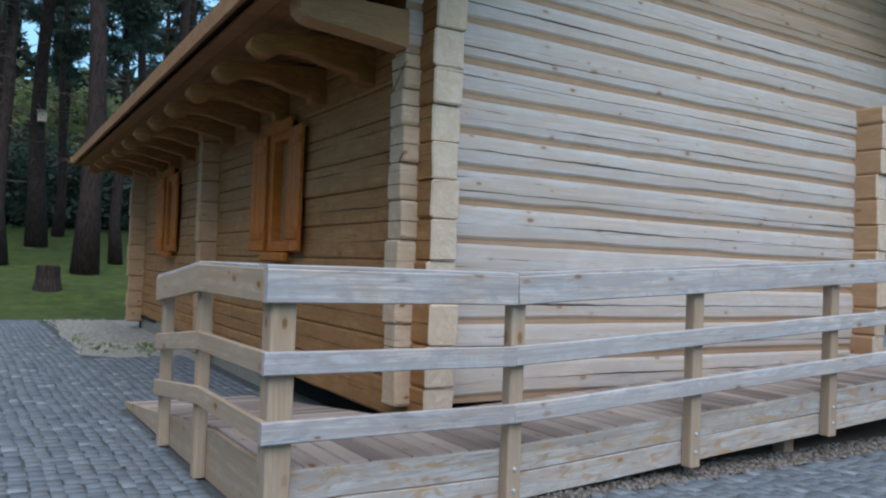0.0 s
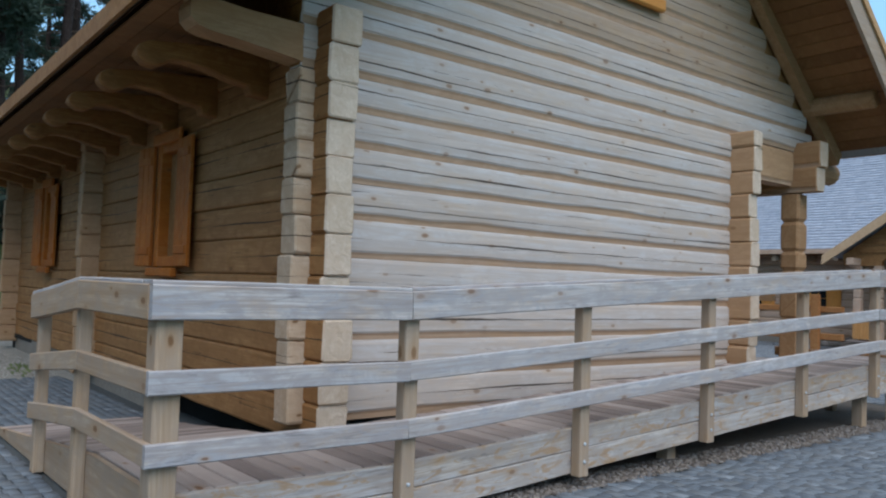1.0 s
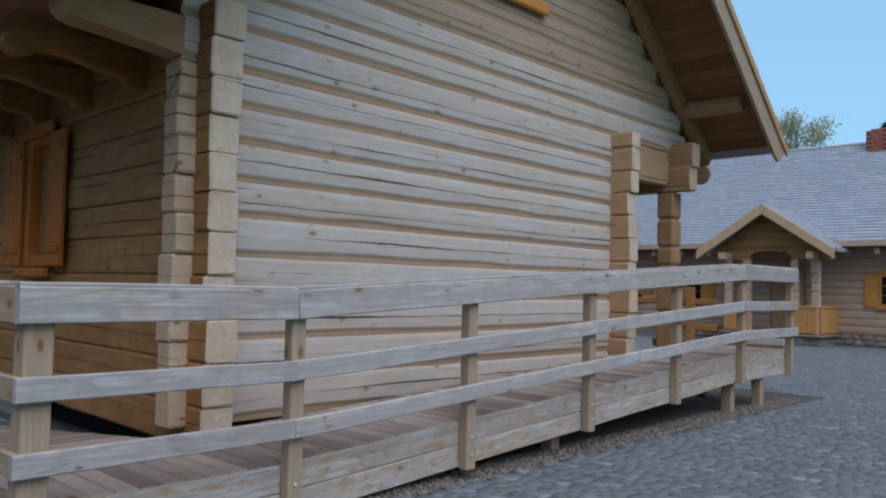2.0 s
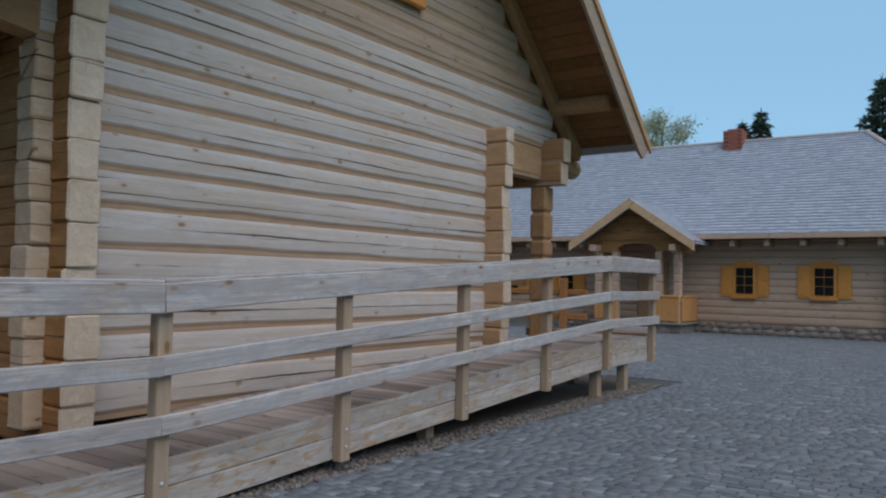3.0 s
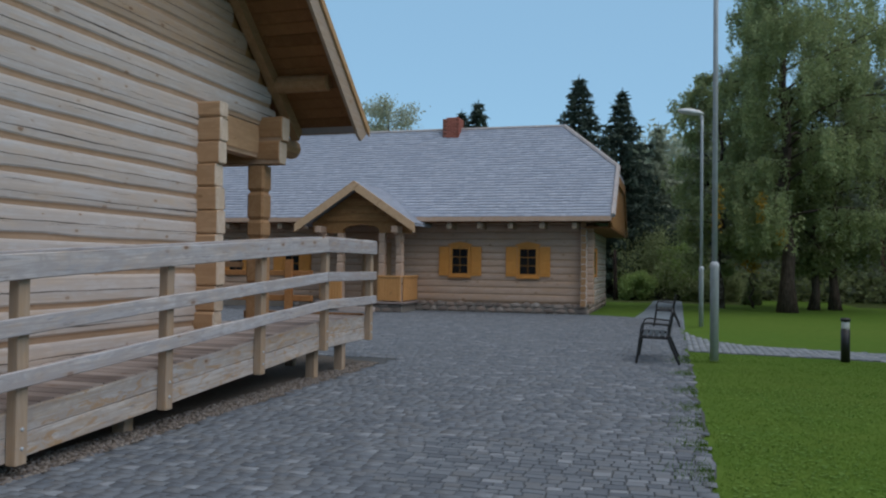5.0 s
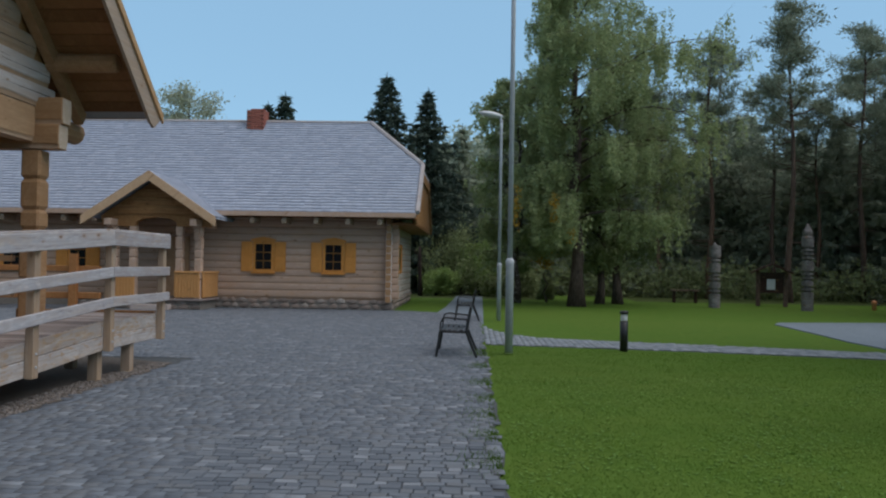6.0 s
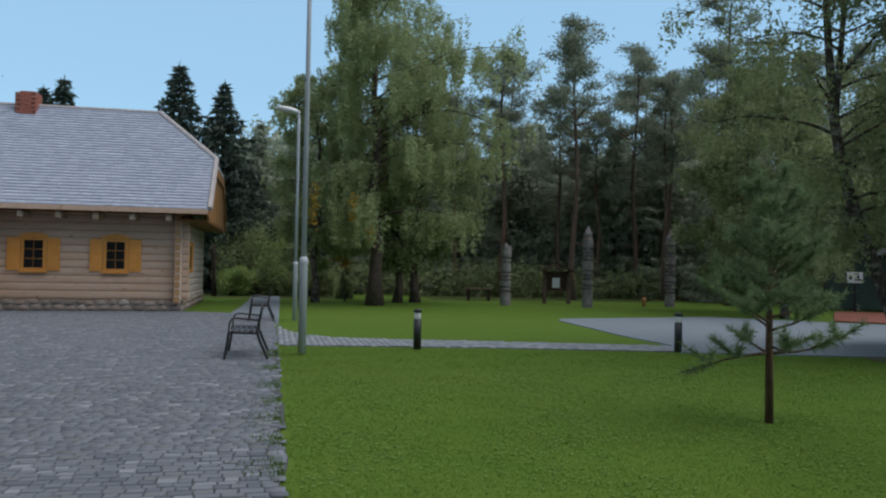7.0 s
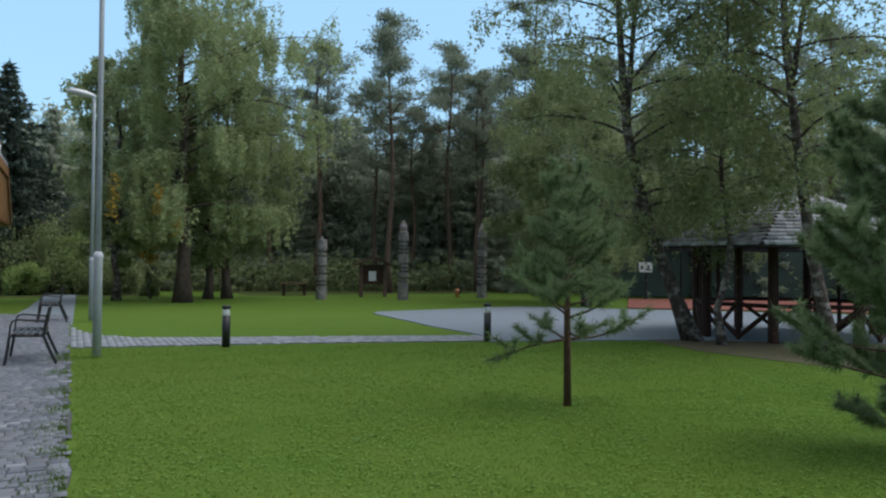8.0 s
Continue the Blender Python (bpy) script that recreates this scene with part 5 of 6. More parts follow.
part("body", lathe([(0.085, -0.03), (0.085, 0.34), (0.11, 0.37), (0.09, 0.46), (0.0, 0.50)], 12), ORANGE, hy, "", True)
part("outlet", tube([(0, -0.05, 0.33), (0, -0.20, 0.33)], [0.05, 0.05], 8), BLACK, hy)

pt = thing("picnic_table", 37.6, -10.1, -0.03, "low dark wooden table among the trees", "table", rz=82)
part("top", box(-0.65, 0.65, -0.3, 0.3, 0.55, 0.60, 0.01), BARK_PINE, pt)
for s in (-0.6, 0.6):
    part("leg", box(s * 0.8 - 0.06, s * 0.8 + 0.06, -0.15, 0.15, 0.0, 0.55), DARK_WOOD, pt)

hoop = thing("basketball_hoop", 29.9, -24.5, 0, "basketball hoop with a white board on a dark post", "basketball hoop", rz=-130)
part("post", box(-0.06, 0.06, -0.06, 0.06, -0.03, 1.2), BLACK, hoop)
part("backboard", box(-0.30, 0.30, -0.10, -0.07, 1.2, 1.66, 0.01), WHITE, hoop, "white board")
part("target_frame", box(-0.02, 0.22, -0.112, -0.101, 1.30, 1.36), BLACK, hoop)
part("target_frame", box(-0.22, -0.10, -0.112, -0.101, 1.34, 1.5), BLACK, hoop)
part("target_frame", box(0.08, 0.17, -0.112, -0.101, 1.40, 1.52), BLACK, hoop)

# green net fence behind the court
nf = thing("net_fence", 31.4, -24.2, 0, "tall dark green net fence on steel posts behind the court", "fence", rz=math.degrees(math.atan2(-12.5, -6.9)))
NET = plain("green_net", (0.040, 0.062, 0.050), (0.058, 0.084, 0.068), 0.7, 0.9)
for k in range(6):
    part("post", tube([(k * 2.856, 0, -0.05), (k * 2.856, 0, 3.0)], [0.04, 0.04], 8), BLACK, nf)
    if k < 5:
        part("net_panel", box(k * 2.856 + 0.045, k * 2.856 + 2.81, -0.006, 0.006, 0.05, 2.9), NET, nf, "dark green netting")
part("top_wire", tube([(0, 0, 2.96), (14.28, 0, 2.96)], [0.012, 0.012], 6), BLACK, nf)

# timber shelter under the birches
sh = thing("timber_shelter", 13.42, -15.2, 0, "dark timber shelter with braced posts and an old shingle roof", "shelter")
SB = Matrix(sh.matrix_basis).inverted()


def spart(name, bm, material, label="", parent=None):
    ob = part(name, bm, material, parent or sh, label)
    if parent is None:
        ob.matrix_parent_inverse = SB
    return ob


SC, SR = Vector((13.42, -15.2)), 2.1
CORN = [(SC.x + SR * math.cos(radians(77.1 + 45 * k)), SC.y + SR * math.sin(radians(77.1 + 45 * k))) for k in range(8)]
for (xa, ya), (xb, yb) in zip(CORN, CORN[1:] + CORN[:1]):
    spart("post", tube([(xa, ya, -0.03), (xa, ya, 2.08)], [0.105, 0.10], 8), DARK_WOOD, "dark round post")
    mx, my = (xa + xb) / 2, (ya + yb) / 2
    spart("rail", tube([(xa, ya, 0.72), (xb, yb, 0.72)], [0.05, 0.05], 6), DARK_WOOD)
    spart("wall_plate", tube([(xa, ya, 2.04), (xb, yb, 2.04)], [0.09, 0.09], 6), DARK_WOOD)
    for a, b in (((xa, ya), (mx, my)), ((xb, yb), (mx, my))):
        spart("brace", tube([(a[0], a[1], 0.68), (b[0], b[1], 0.05)], [0.05, 0.05], 6), DARK_WOOD)
    spart("mid_post", tube([(mx, my, -0.03), (mx, my, 2.02)], [0.05, 0.05], 6), DARK_WOOD)
apex = (SC.x, SC.y, 3.30)


def outw(x, y, k=1.5):
    """An eave corner of the shelter's roof, over the corner (x, y)."""
    return (apex[0] + (x - apex[0]) * k, apex[1] + (y - apex[1]) * k, 1.95)


for i, ((xa, ya), (xb, yb)) in enumerate(zip(CORN, CORN[1:] + CORN[:1])):
    bm = bmesh.new()
    tri_slab([outw(xa, ya), outw(xb, yb), apex], 0.06, bm)
    bmesh.ops.recalc_face_normals(bm, faces=bm.faces)
    panel = spart("roof_panel", bm, TARP, "side of the old grey shingle roof")
    A, B = np.array(outw(xa, ya)), np.array(outw(xb, yb))
    al = (B - A) / np.linalg.norm(B - A)
    up = np.array(apex) - (A + B) / 2
    up = up - al * np.dot(up, al)
    SL = np.linalg.norm(up)
    up = up / SL
    W = np.linalg.norm(B - A)
    foot = np.dot(np.array(apex) - A, al)
    me = shingle_field("shingles_old", A + np.array((0, 0, 0.004)), al, up, lambda q, W=W, SL=SL, foot=foot: (foot * q / SL, W - (W - foot) * q / SL), SL, row=0.19, width=0.15, seed=20 + i, thick=0.035)
    tagged(piece("shingles", me, panel, Matrix(), "curled grey shingles"), kind="stuff")

# tree stump on the bank
st = bmesh.new()
lathe([(0.42, -0.2), (0.36, 0.1), (0.32, 0.3), (0.31, 0.62), (0.28, 0.66), (0.0, 0.64)], 12, st)
for v in st.verts:
    v.co.x *= 1 + 0.12 * math.sin(5 * v.co.y)
stump = tagged(link("tree_stump", st, BARK_GREY), "grey tree stump on the grassy bank", "tree stump")
stump.matrix_basis = pose(2.35, 24.9, ground_z(2.35, 24.9))


# nest box on a pine, and a dark board fence among the trunks of the bank
nest = thing("nest_box", 2.86, 35.45, 6.75, "small pale wooden nest box on a pine trunk", "nest box")
part("box", box(-0.16, 0.16, -0.16, 0.12, 0.0, 0.42, 0.01), PINE_END, nest)
part("lid", box(-0.2, 0.2, -0.22, 0.14, 0.422, 0.46, 0.005, Matrix.Rotation(radians(4), 4, 'X')), POST_WOOD, nest, "sloping board lid")
# flat disc, the hole's darkness is only its colour
part("entrance", lathe([(0.0, 0.0), (0.03, 0.0), (0.03, 0.004), (0.0, 0.004)], 10), DARK_VOID, nest, "round dark entrance hole", at=pose(0, -0.162, 0.28, 90))
fence = thing("board_fence", 6.9, 46.0, ground_z(6.9, 46.0) - 0.1, "dark board fence between the pines", "fence")
for k in range(14):
    part("board", box(-1.4 + k * 0.2, -1.4 + k * 0.2 + 0.17, -0.02, 0.02, 0.0, 1.55 + 0.03 * math.sin(3 * k)), DARK_WOOD, fence)
for z in (0.35, 1.25):
    part("fence_rail", box(-1.42, 1.42, 0.022, 0.07, z, z + 0.1), DARK_WOOD, fence)
low = thing("wooden_bench", 2.9, 46.0, ground_z(2.9, 46.0), "low dark wooden bench between the pines", "bench")
part("seat", box(-0.8, 0.8, -0.2, 0.2, 0.42, 0.48, 0.01), DARK_WOOD, low)
for s in (-0.6, 0.6):
    part("leg", box(s - 0.06, s + 0.06, -0.18, 0.18, -0.05, 0.418), DARK_WOOD, low)


# ---- trees ----
def leaves_at(rg, centres, size, aspect=1.5, flat=0.0):
    """Small leaves: one pointed blade at each centre. flat: how far they lie level."""
    n = len(centres)
    u = rg.normal(size=(n, 3))
    u[:, 2] *= 1.0 - flat
    u /= np.linalg.norm(u, axis=1)[:, None]
    w = rg.normal(size=(n, 3))
    w[:, 2] *= 1.0 - flat
    w -= u * (w * u).sum(1)[:, None]
    w /= np.linalg.norm(w, axis=1)[:, None]
    s = size * rg.uniform(0.65, 1.35, n)[:, None]
    v = np.stack([centres - u * s * aspect * 0.4 - w * s * 0.5, centres - u * s * aspect * 0.4 + w * s * 0.5, centres + u * s * aspect * 0.7], 1).reshape(-1, 3)
    return v, np.arange(3 * n).reshape(n, 3)


def needles(rg, centres, dirs, size, width, loose=0.55):
    """Thin needles: narrow blades that point along dirs."""
    n = len(centres)
    u = dirs + rg.normal(scale=loose, size=(n, 3))
    u /= np.linalg.norm(u, axis=1)[:, None]
    w = rg.normal(size=(n, 3))
    w -= u * (w * u).sum(1)[:, None]
    w /= np.linalg.norm(w, axis=1)[:, None]
    s = size * rg.uniform(0.6, 1.25, n)[:, None]
    v = np.stack([centres - w * width * 0.5, centres + w * width * 0.5, centres + u * s], 1).reshape(-1, 3)
    return v, np.arange(3 * n).reshape(n, 3)


def crown_ob(name, vf, material, parent, label=""):
    v, f = vf
    ob = new(name, raw_mesh(name, v, f, material))
    ob.parent = parent
    if label:
        tagged(ob, label)
    return ob


def limb(bm, rg, a, d, L, r, n=5, droop=0.0, wander=0.15, sides=5):
    pts, p, dd = [Vector(a)], Vector(a), Vector(d).normalized()
    for i in range(n):
        dd = (dd + Vector((rg.uniform(-wander, wander), rg.uniform(-wander, wander), rg.uniform(-wander, wander) - droop))).normalized()
        p = p + dd * L / n
        pts.append(p.copy())
    tube(pts, [r * (1 - 0.85 * i / n) for i in range(n + 1)], sides, bm)
    return pts


def birch_tree(name, x, y, h, spread, seed, leaves, leaf_size, mat, label, trunk_r=0.28, lean=(0, 0), start=0.16, weep=1.0, barkm=None, category="birch tree", bend=None, gold=(), side=(0.0, 0.0), limbs=1.0, fork=None, tight=0.05):
    """A birch: rising limbs, side branches, and strands of small leaves that hang from them. side: the way its crown is fuller."""
    rg, rn = random.Random(seed), np.random.RandomState(seed)
    t = thing(name, x, y, ground_z(x, y), label, category)
    bm = bmesh.new()
    n = 12
    pts = [Vector((lean[0] * (k / n) ** 0.8 * h + 0.12 * math.sin(k * 1.3 + seed), lean[1] * (k / n) ** 0.8 * h + 0.10 * math.sin(k * 1.7 + seed), h * 0.95 * k / n)) for k in range(n + 1)]
    pts[0] = Vector((0, 0, -0.1))
    if bend:
        zs = [b[2] for b in bend]
        pts = [Vector((float(np.interp(p.z, zs, [b[0] for b in bend])), float(np.interp(p.z, zs, [b[1] for b in bend])), p.z)) for p in pts]
    rad = [trunk_r * (1.55 if k == 0 else 1.0) * (1 - 0.88 * k / n) for k in range(n + 1)]
    tube(pts, rad, 10, bm)
    stems = [pts]
    if fork:
        # a second stem that leaves the first
        i = int(fork[0] * n)
        second = [pts[i] + Vector((fork[1] * (k - i) / (n - i), fork[2] * (k - i) / (n - i), pts[k].z - pts[i].z)) for k in range(i, n + 1)]
        tube(second, [rad[k] * 0.72 for k in range(i, n + 1)], 8, bm)
        stems.append(second)
    part("trunk", bm, barkm or BARK_BIRCH, t, "birch trunk", True)
    bm = bmesh.new()
    strands = []
    nl = int((26 * (h / 12) + 8) * limbs)
    for k in range(nl):
        f = start + (0.97 - start) * (k + rg.random()) / nl
        i = min(n - 1, int(f * n))
        base = pts[i].lerp(pts[i + 1], f * n - i)
        if fork and f > fork[0] + 0.05 and k % 2:
            j = min(len(stems[1]) - 2, i - int(fork[0] * n))
            base = stems[1][j].lerp(stems[1][j + 1], f * n - i)
        ang = k * 2.4 + rg.uniform(-0.5, 0.5)
        g = (f - start) / (1 - start)
        reach = spread * (0.35 + 0.65 * math.sin(math.pi * min(1, g * 0.80 + 0.16))) * rg.uniform(0.62, 1.18)
        reach *= 1 + side[0] * math.cos(ang) + side[1] * math.sin(ang)
        lp = limb(bm, rg, base, (math.cos(ang), math.sin(ang), rg.uniform(0.45, 1.0)), reach * 1.15, rad[i] * 0.25 + 0.009, 6, 0.15 * weep)
        subs = [(lp, 3)]
        for q in (2, 3, 4, 5):
            for s in (-1, 1):
                a2 = ang + s * rg.uniform(0.5, 1.2)
                subs.append((limb(bm, rg, lp[q], (math.cos(a2), math.sin(a2), rg.uniform(0.0, 0.6)), reach * rg.uniform(0.22, 0.42), 0.012, 3, 0.14 * weep, 0.2, 3), 1))
        for sp, first in subs:
            for q in range(first, len(sp)):
                for s in range(2):
                    p0 = sp[q - 1].lerp(sp[q], rg.random()) + Vector((rg.gauss(0, 0.10), rg.gauss(0, 0.10), rg.gauss(0, 0.05)))
                    strands.append((p0, rg.uniform(0.25, 1.35) * weep * min(1.0, spread / 3.0), rg.uniform(0, 6.28)))
    tagged(part("branchwork", bm, barkm or BARK_BIRCH, t, "thin dark limbs", True), kind="stuff")
    P = np.array([s[0][:] for s in strands])
    H = np.array([s[1] for s in strands])
    A = np.array([s[2] for s in strands])
    pick = rn.choice(len(P), leaves, p=(H + 0.2) / (H + 0.2).sum())
    u = rn.uniform(0, 1, leaves)
    sway = 0.10 * u ** 1.5
    c = P[pick] + np.stack([sway * np.cos(A[pick]), sway * np.sin(A[pick]), -H[pick] * u], 1) + rn.normal(scale=tight, size=(leaves, 3))
    c = c[c[:, 2] > (2.0 if h > 13.9 else 1.3)]
    crown_ob("crown", leaves_at(rn, c, leaf_size), mat, t, "drooping crown of small leaves")
    for gx, gy, gz, drop in gold:
        q = np.array((gx - x, gy - y, gz)) + rn.normal(size=(100, 3)) * np.array((0.09, 0.09, 0.06)) - np.array((0, 0, drop)) * rn.uniform(0, 1, (100, 1))
        tagged(crown_ob("yellow_spray", leaves_at(rn, q, leaf_size * 1.1), LEAF_YELLOW, t, "hanging spray of yellow autumn leaves"), kind="stuff")
    return t


def pine_tree(name, h, seed, bare, spread, tufts, tuft_size, trunk_r, label, mat=None, dead=14, limbs=1.0, rising=0.0):
    """A tall pine: bare reddish trunk and flat, gappy pads of needles on crooked limbs."""
    rg, rn = random.Random(seed), np.random.RandomState(seed)
    t = thing(name, 0, 0, 0, label, "pine tree")
    bm = bmesh.new()
    n = 9
    pts = [Vector((0.13 * math.sin(k * 0.9 + seed), 0.11 * math.sin(k * 1.2 + 2 * seed), h * k / n)) for k in range(n + 1)]
    pts[0] = Vector((0, 0, -0.3))
    rad = [trunk_r * (1.3 if k == 0 else 1.0) * (1 - 0.85 * k / n) for k in range(n + 1)]
    tube(pts, rad, 9, bm)
    part("trunk", bm, BARK_GREY if seed > 20 else (BARK_PINE if seed % 2 else BARK_RED), t, "rough pine trunk", True)
    bm = bmesh.new()
    pads = []
    nl = int((26 * (1 - bare) + 8) * limbs)
    for k in range(nl):
        f = bare + (0.985 - bare) * (k + 1.2 * rg.random()) / (nl + 0.2)
        i = min(n - 1, int(f * n))
        base = pts[i].lerp(pts[i + 1], f * n - i)
        ang = rg.uniform(0, 6.283)
        g = (f - bare) / (1 - bare)
        L = spread * (0.6 + 0.55 * math.sin(math.pi * (0.15 + 0.75 * g))) * rg.uniform(0.30, 1.40) * (1 - 0.72 * g)
        lp = limb(bm, rg, base, (math.cos(ang), math.sin(ang), rg.uniform(-0.15, 0.3) + 0.9 * g * g + rising), L, rad[i] * 0.33 + 0.012, 5, -0.05, 0.25)
        for q in (3, 4, 5):
            pads.append((lp[q] + Vector((0, 0, 0.08)), rg.uniform(0.32, 0.62) - 0.12 * g))
        for q in (1, 2, 3, 4):
            if rg.random() < 0.25:
                continue
            a2 = ang + rg.choice((-1, 1)) * rg.uniform(0.4, 1.2)
            tw = limb(bm, rg, lp[q], (math.cos(a2), math.sin(a2), rg.uniform(-0.1, 0.6)), L * rg.uniform(0.25, 0.5), 0.02, 3, -0.06, 0.3, 3)
            pads += [(tw[2], rg.uniform(0.25, 0.5)), (tw[3], rg.uniform(0.3, 0.6))]
    pads += [(pts[-1], 0.22), (pts[-1] - Vector((0, 0, 0.4)), 0.30), (pts[-1] - Vector((0.1, 0, 0.8)), 0.34)]
    for k in range(dead):
        f = rg.uniform(0.15, bare)
        i = min(n - 1, int(f * n))
        base = pts[i].lerp(pts[i + 1], f * n - i)
        ang = rg.uniform(0, 6.28)
        limb(bm, rg, base, (math.cos(ang), math.sin(ang), rg.uniform(-0.2, 0.2)), rg.uniform(0.5, 1.6), 0.03, 4, 0.03, 0.25, 4)
    tagged(part("branchwork", bm, BARK_PINE, t, "crooked limbs and dead twigs", True), kind="stuff")
    P = np.array([p[0][:] for p in pads])
    S = np.array([p[1] for p in pads]) * min(1.15, spread / 2.6)
    pick = rn.choice(len(P), tufts, p=S ** 2 / (S ** 2).sum())
    off = rn.normal(size=(tufts, 3)) * np.array((0.46, 0.46, 0.22)) * S[pick][:, None]
    d = off * np.array((1.2, 1.2, 0.8)) + np.array((0, 0, 0.35)) + rn.normal(size=(tufts, 3)) * 0.15
    crown_ob("crown", needles(rn, P[pick] + off, d, tuft_size, tuft_size * 0.26), mat or LEAF_PINE, t, "dark gappy crown of needle tufts")
    return t


def spruce_tree(name, h, seed, base_r, tufts, label, mat=None, power=0.95):
    rg, rn = random.Random(seed), np.random.RandomState(seed)
    t = thing(name, 0, 0, 0, label, "spruce tree")
    part("trunk", tube([(0, 0, -0.3), (0, 0, h * 0.5), (0, 0, h + 0.3)], [0.22, 0.13, 0.012], 8), BARK_GREY, t, "", True)
    cs, ds = [], []
    z = 0.8
    while z < h - 0.1:
        f = z / h
        r = base_r * (1 - f) ** power * rg.uniform(0.72, 1.15) + 0.05
        nb = max(6, int(9 * (1 - f) + 5))
        a0 = rg.uniform(0, 6.28)
        for k in range(nb):
            a = a0 + 6.283 * k / nb + rg.uniform(-0.25, 0.25)
            rr = r * rg.uniform(0.65, 1.12)
            m = int(6 + 20 * rr)
            s = rn.uniform(0.12, 1.0, m)
            side = rn.normal(scale=0.09, size=m) * (1 - s * 0.55) * (0.6 + rr * 0.35)
            x = rr * s * math.cos(a) - side * math.sin(a)
            y = rr * s * math.sin(a) + side * math.cos(a)
            zz = z - 0.36 * rr * s + 0.24 * rr * s * s - np.abs(rn.normal(scale=0.05, size=m)) * (0.5 + rr * 0.4)
            cs.append(np.stack([x, y, zz + rg.uniform(-0.24, 0.24) * (1 - f)], 1))
            ds.append(np.tile((math.cos(a) * 0.8, math.sin(a) * 0.8, -0.35), (m, 1)))
        z += 0.34 + 0.30 * (1 - f)
    c, d = np.concatenate(cs), np.concatenate(ds)
    pick = rn.randint(0, len(c), tufts)
    crown_ob("crown", needles(rn, c[pick] + rn.normal(scale=0.04, size=(tufts, 3)), d[pick], 0.42, 0.15), mat or LEAF_SPRUCE, t, "dense dark layers of drooping needles")
    return t


def young_pine(x, y, h, seed, whorls, first, girth, label, needles_n, rz=0.0):
    """A garden pine with whorls of upswept branches and bottle-brush needles. girth: (height, reach) pairs."""
    rg, rn = random.Random(seed), np.random.RandomState(seed)
    t = thing("young_pine", x, y, -0.03, label, "young pine", rz=rz)
    bm = bmesh.new()
    tube([(0, 0, -0.05), (0.01, 0.0, h * 0.35), (-0.01, 0.02, h * 0.7), (0, 0, h * 0.98)], [0.046, 0.038, 0.024, 0.008], 8, bm)
    part("trunk", bm, BARK_RED, t, "thin scaly trunk", True)
    bm = bmesh.new()
    cs, ds, ws = [], [], []
    gz, gr = [g[0] for g in girth], [g[1] for g in girth]
    for w in range(whorls):
        f = w / (whorls - 1)
        z = first + (h - first - 0.10) * f ** 0.9
        nb = rg.choice((5, 6)) if f > 0.16 else 4
        a0 = rg.uniform(0, 6.28)
        for k in range(nb):
            a = a0 + 6.283 * k / nb + rg.uniform(-0.35, 0.35)
            L = float(np.interp(z, gz, gr)) * rg.uniform(0.5, 1.15)
            lp = limb(bm, rg, (0, 0, z + rg.uniform(-0.09, 0.09)), (math.cos(a), math.sin(a), rg.uniform(-0.2, 0.3) + 0.75 * f), L, 0.015 * (1.25 - f), 6, -0.06, 0.12, 5)
            twigs = [(lp, 0.35 if f > 0.2 else 0.6)]
            for s in range(6 if f < 0.9 else 3):
                q = rg.randint(2, 5)
                sgn = 1 if s % 2 else -1
                twigs.append((limb(bm, rg, lp[q], (math.cos(a + sgn * 0.85), math.sin(a + sgn * 0.85), 0.35 + 0.4 * f), min(0.34, L * rg.uniform(0.25, 0.45)), 0.006, 3, -0.12, 0.12, 4), 0.1))
            for tw, lo in twigs:
                ln = sum((q - p).length for p, q in zip(tw, tw[1:]))
                m = max(6, int(70 * ln * (1 - lo)))
                for q in rn.uniform(lo, 1.0, m) * (len(tw) - 1):
                    i = min(len(tw) - 2, int(q))
                    cs.append(tw[i].lerp(tw[i + 1], q - i))
                    ds.append((tw[i + 1] - tw[i]).normalized())
    for q in rn.uniform(0.80, 1.0, 60):
        cs.append(Vector((0, 0, h * q)))
        ds.append(Vector((0, 0, 1)))
    tagged(part("branchwork", bm, BARK_PINE, t, "upswept branches", True), kind="stuff")
    c, d = np.array(cs), np.array(ds)
    pick = rn.randint(0, len(c), needles_n)
    crown_ob("crown", needles(rn, c[pick] + rn.normal(scale=0.008, size=(needles_n, 3)), d[pick] * 0.7, 0.115, 0.010, 0.7), LEAF_YOUNG, t, "blue-green brushes of long needles")
    return t


def bush(x, y, r, h, seed, label="rounded green bush at the lawn's edge", n=9000, mat=None, size=0.075):
    rn = np.random.RandomState(seed)
    t = thing("bush", x, y, ground_z(x, y), label, "bush")
    k = 26
    blob = rn.normal(size=(k, 3)) * np.array((r * 0.45, r * 0.45, h * 0.22)) + np.array((0, 0, h * 0.48))
    c = blob[rn.randint(0, k, n)] + rn.normal(size=(n, 3)) * np.array((r * 0.17, r * 0.17, h * 0.11))
    c = c[c[:, 2] > 0.02]
    stem = bmesh.new()
    for b in blob[:7]:
        tube([(0, 0, -0.05), tuple(b * np.array((0.5, 0.5, 0.55))), tuple(b)], [0.03, 0.02, 0.008], 5, stem)
    tagged(part("stems", stem, BARK_GREY, t), kind="stuff")
    crown_ob("crown", leaves_at(rn, c, size), mat or LEAF_BUSH, t, "dense small leaves")
    return t


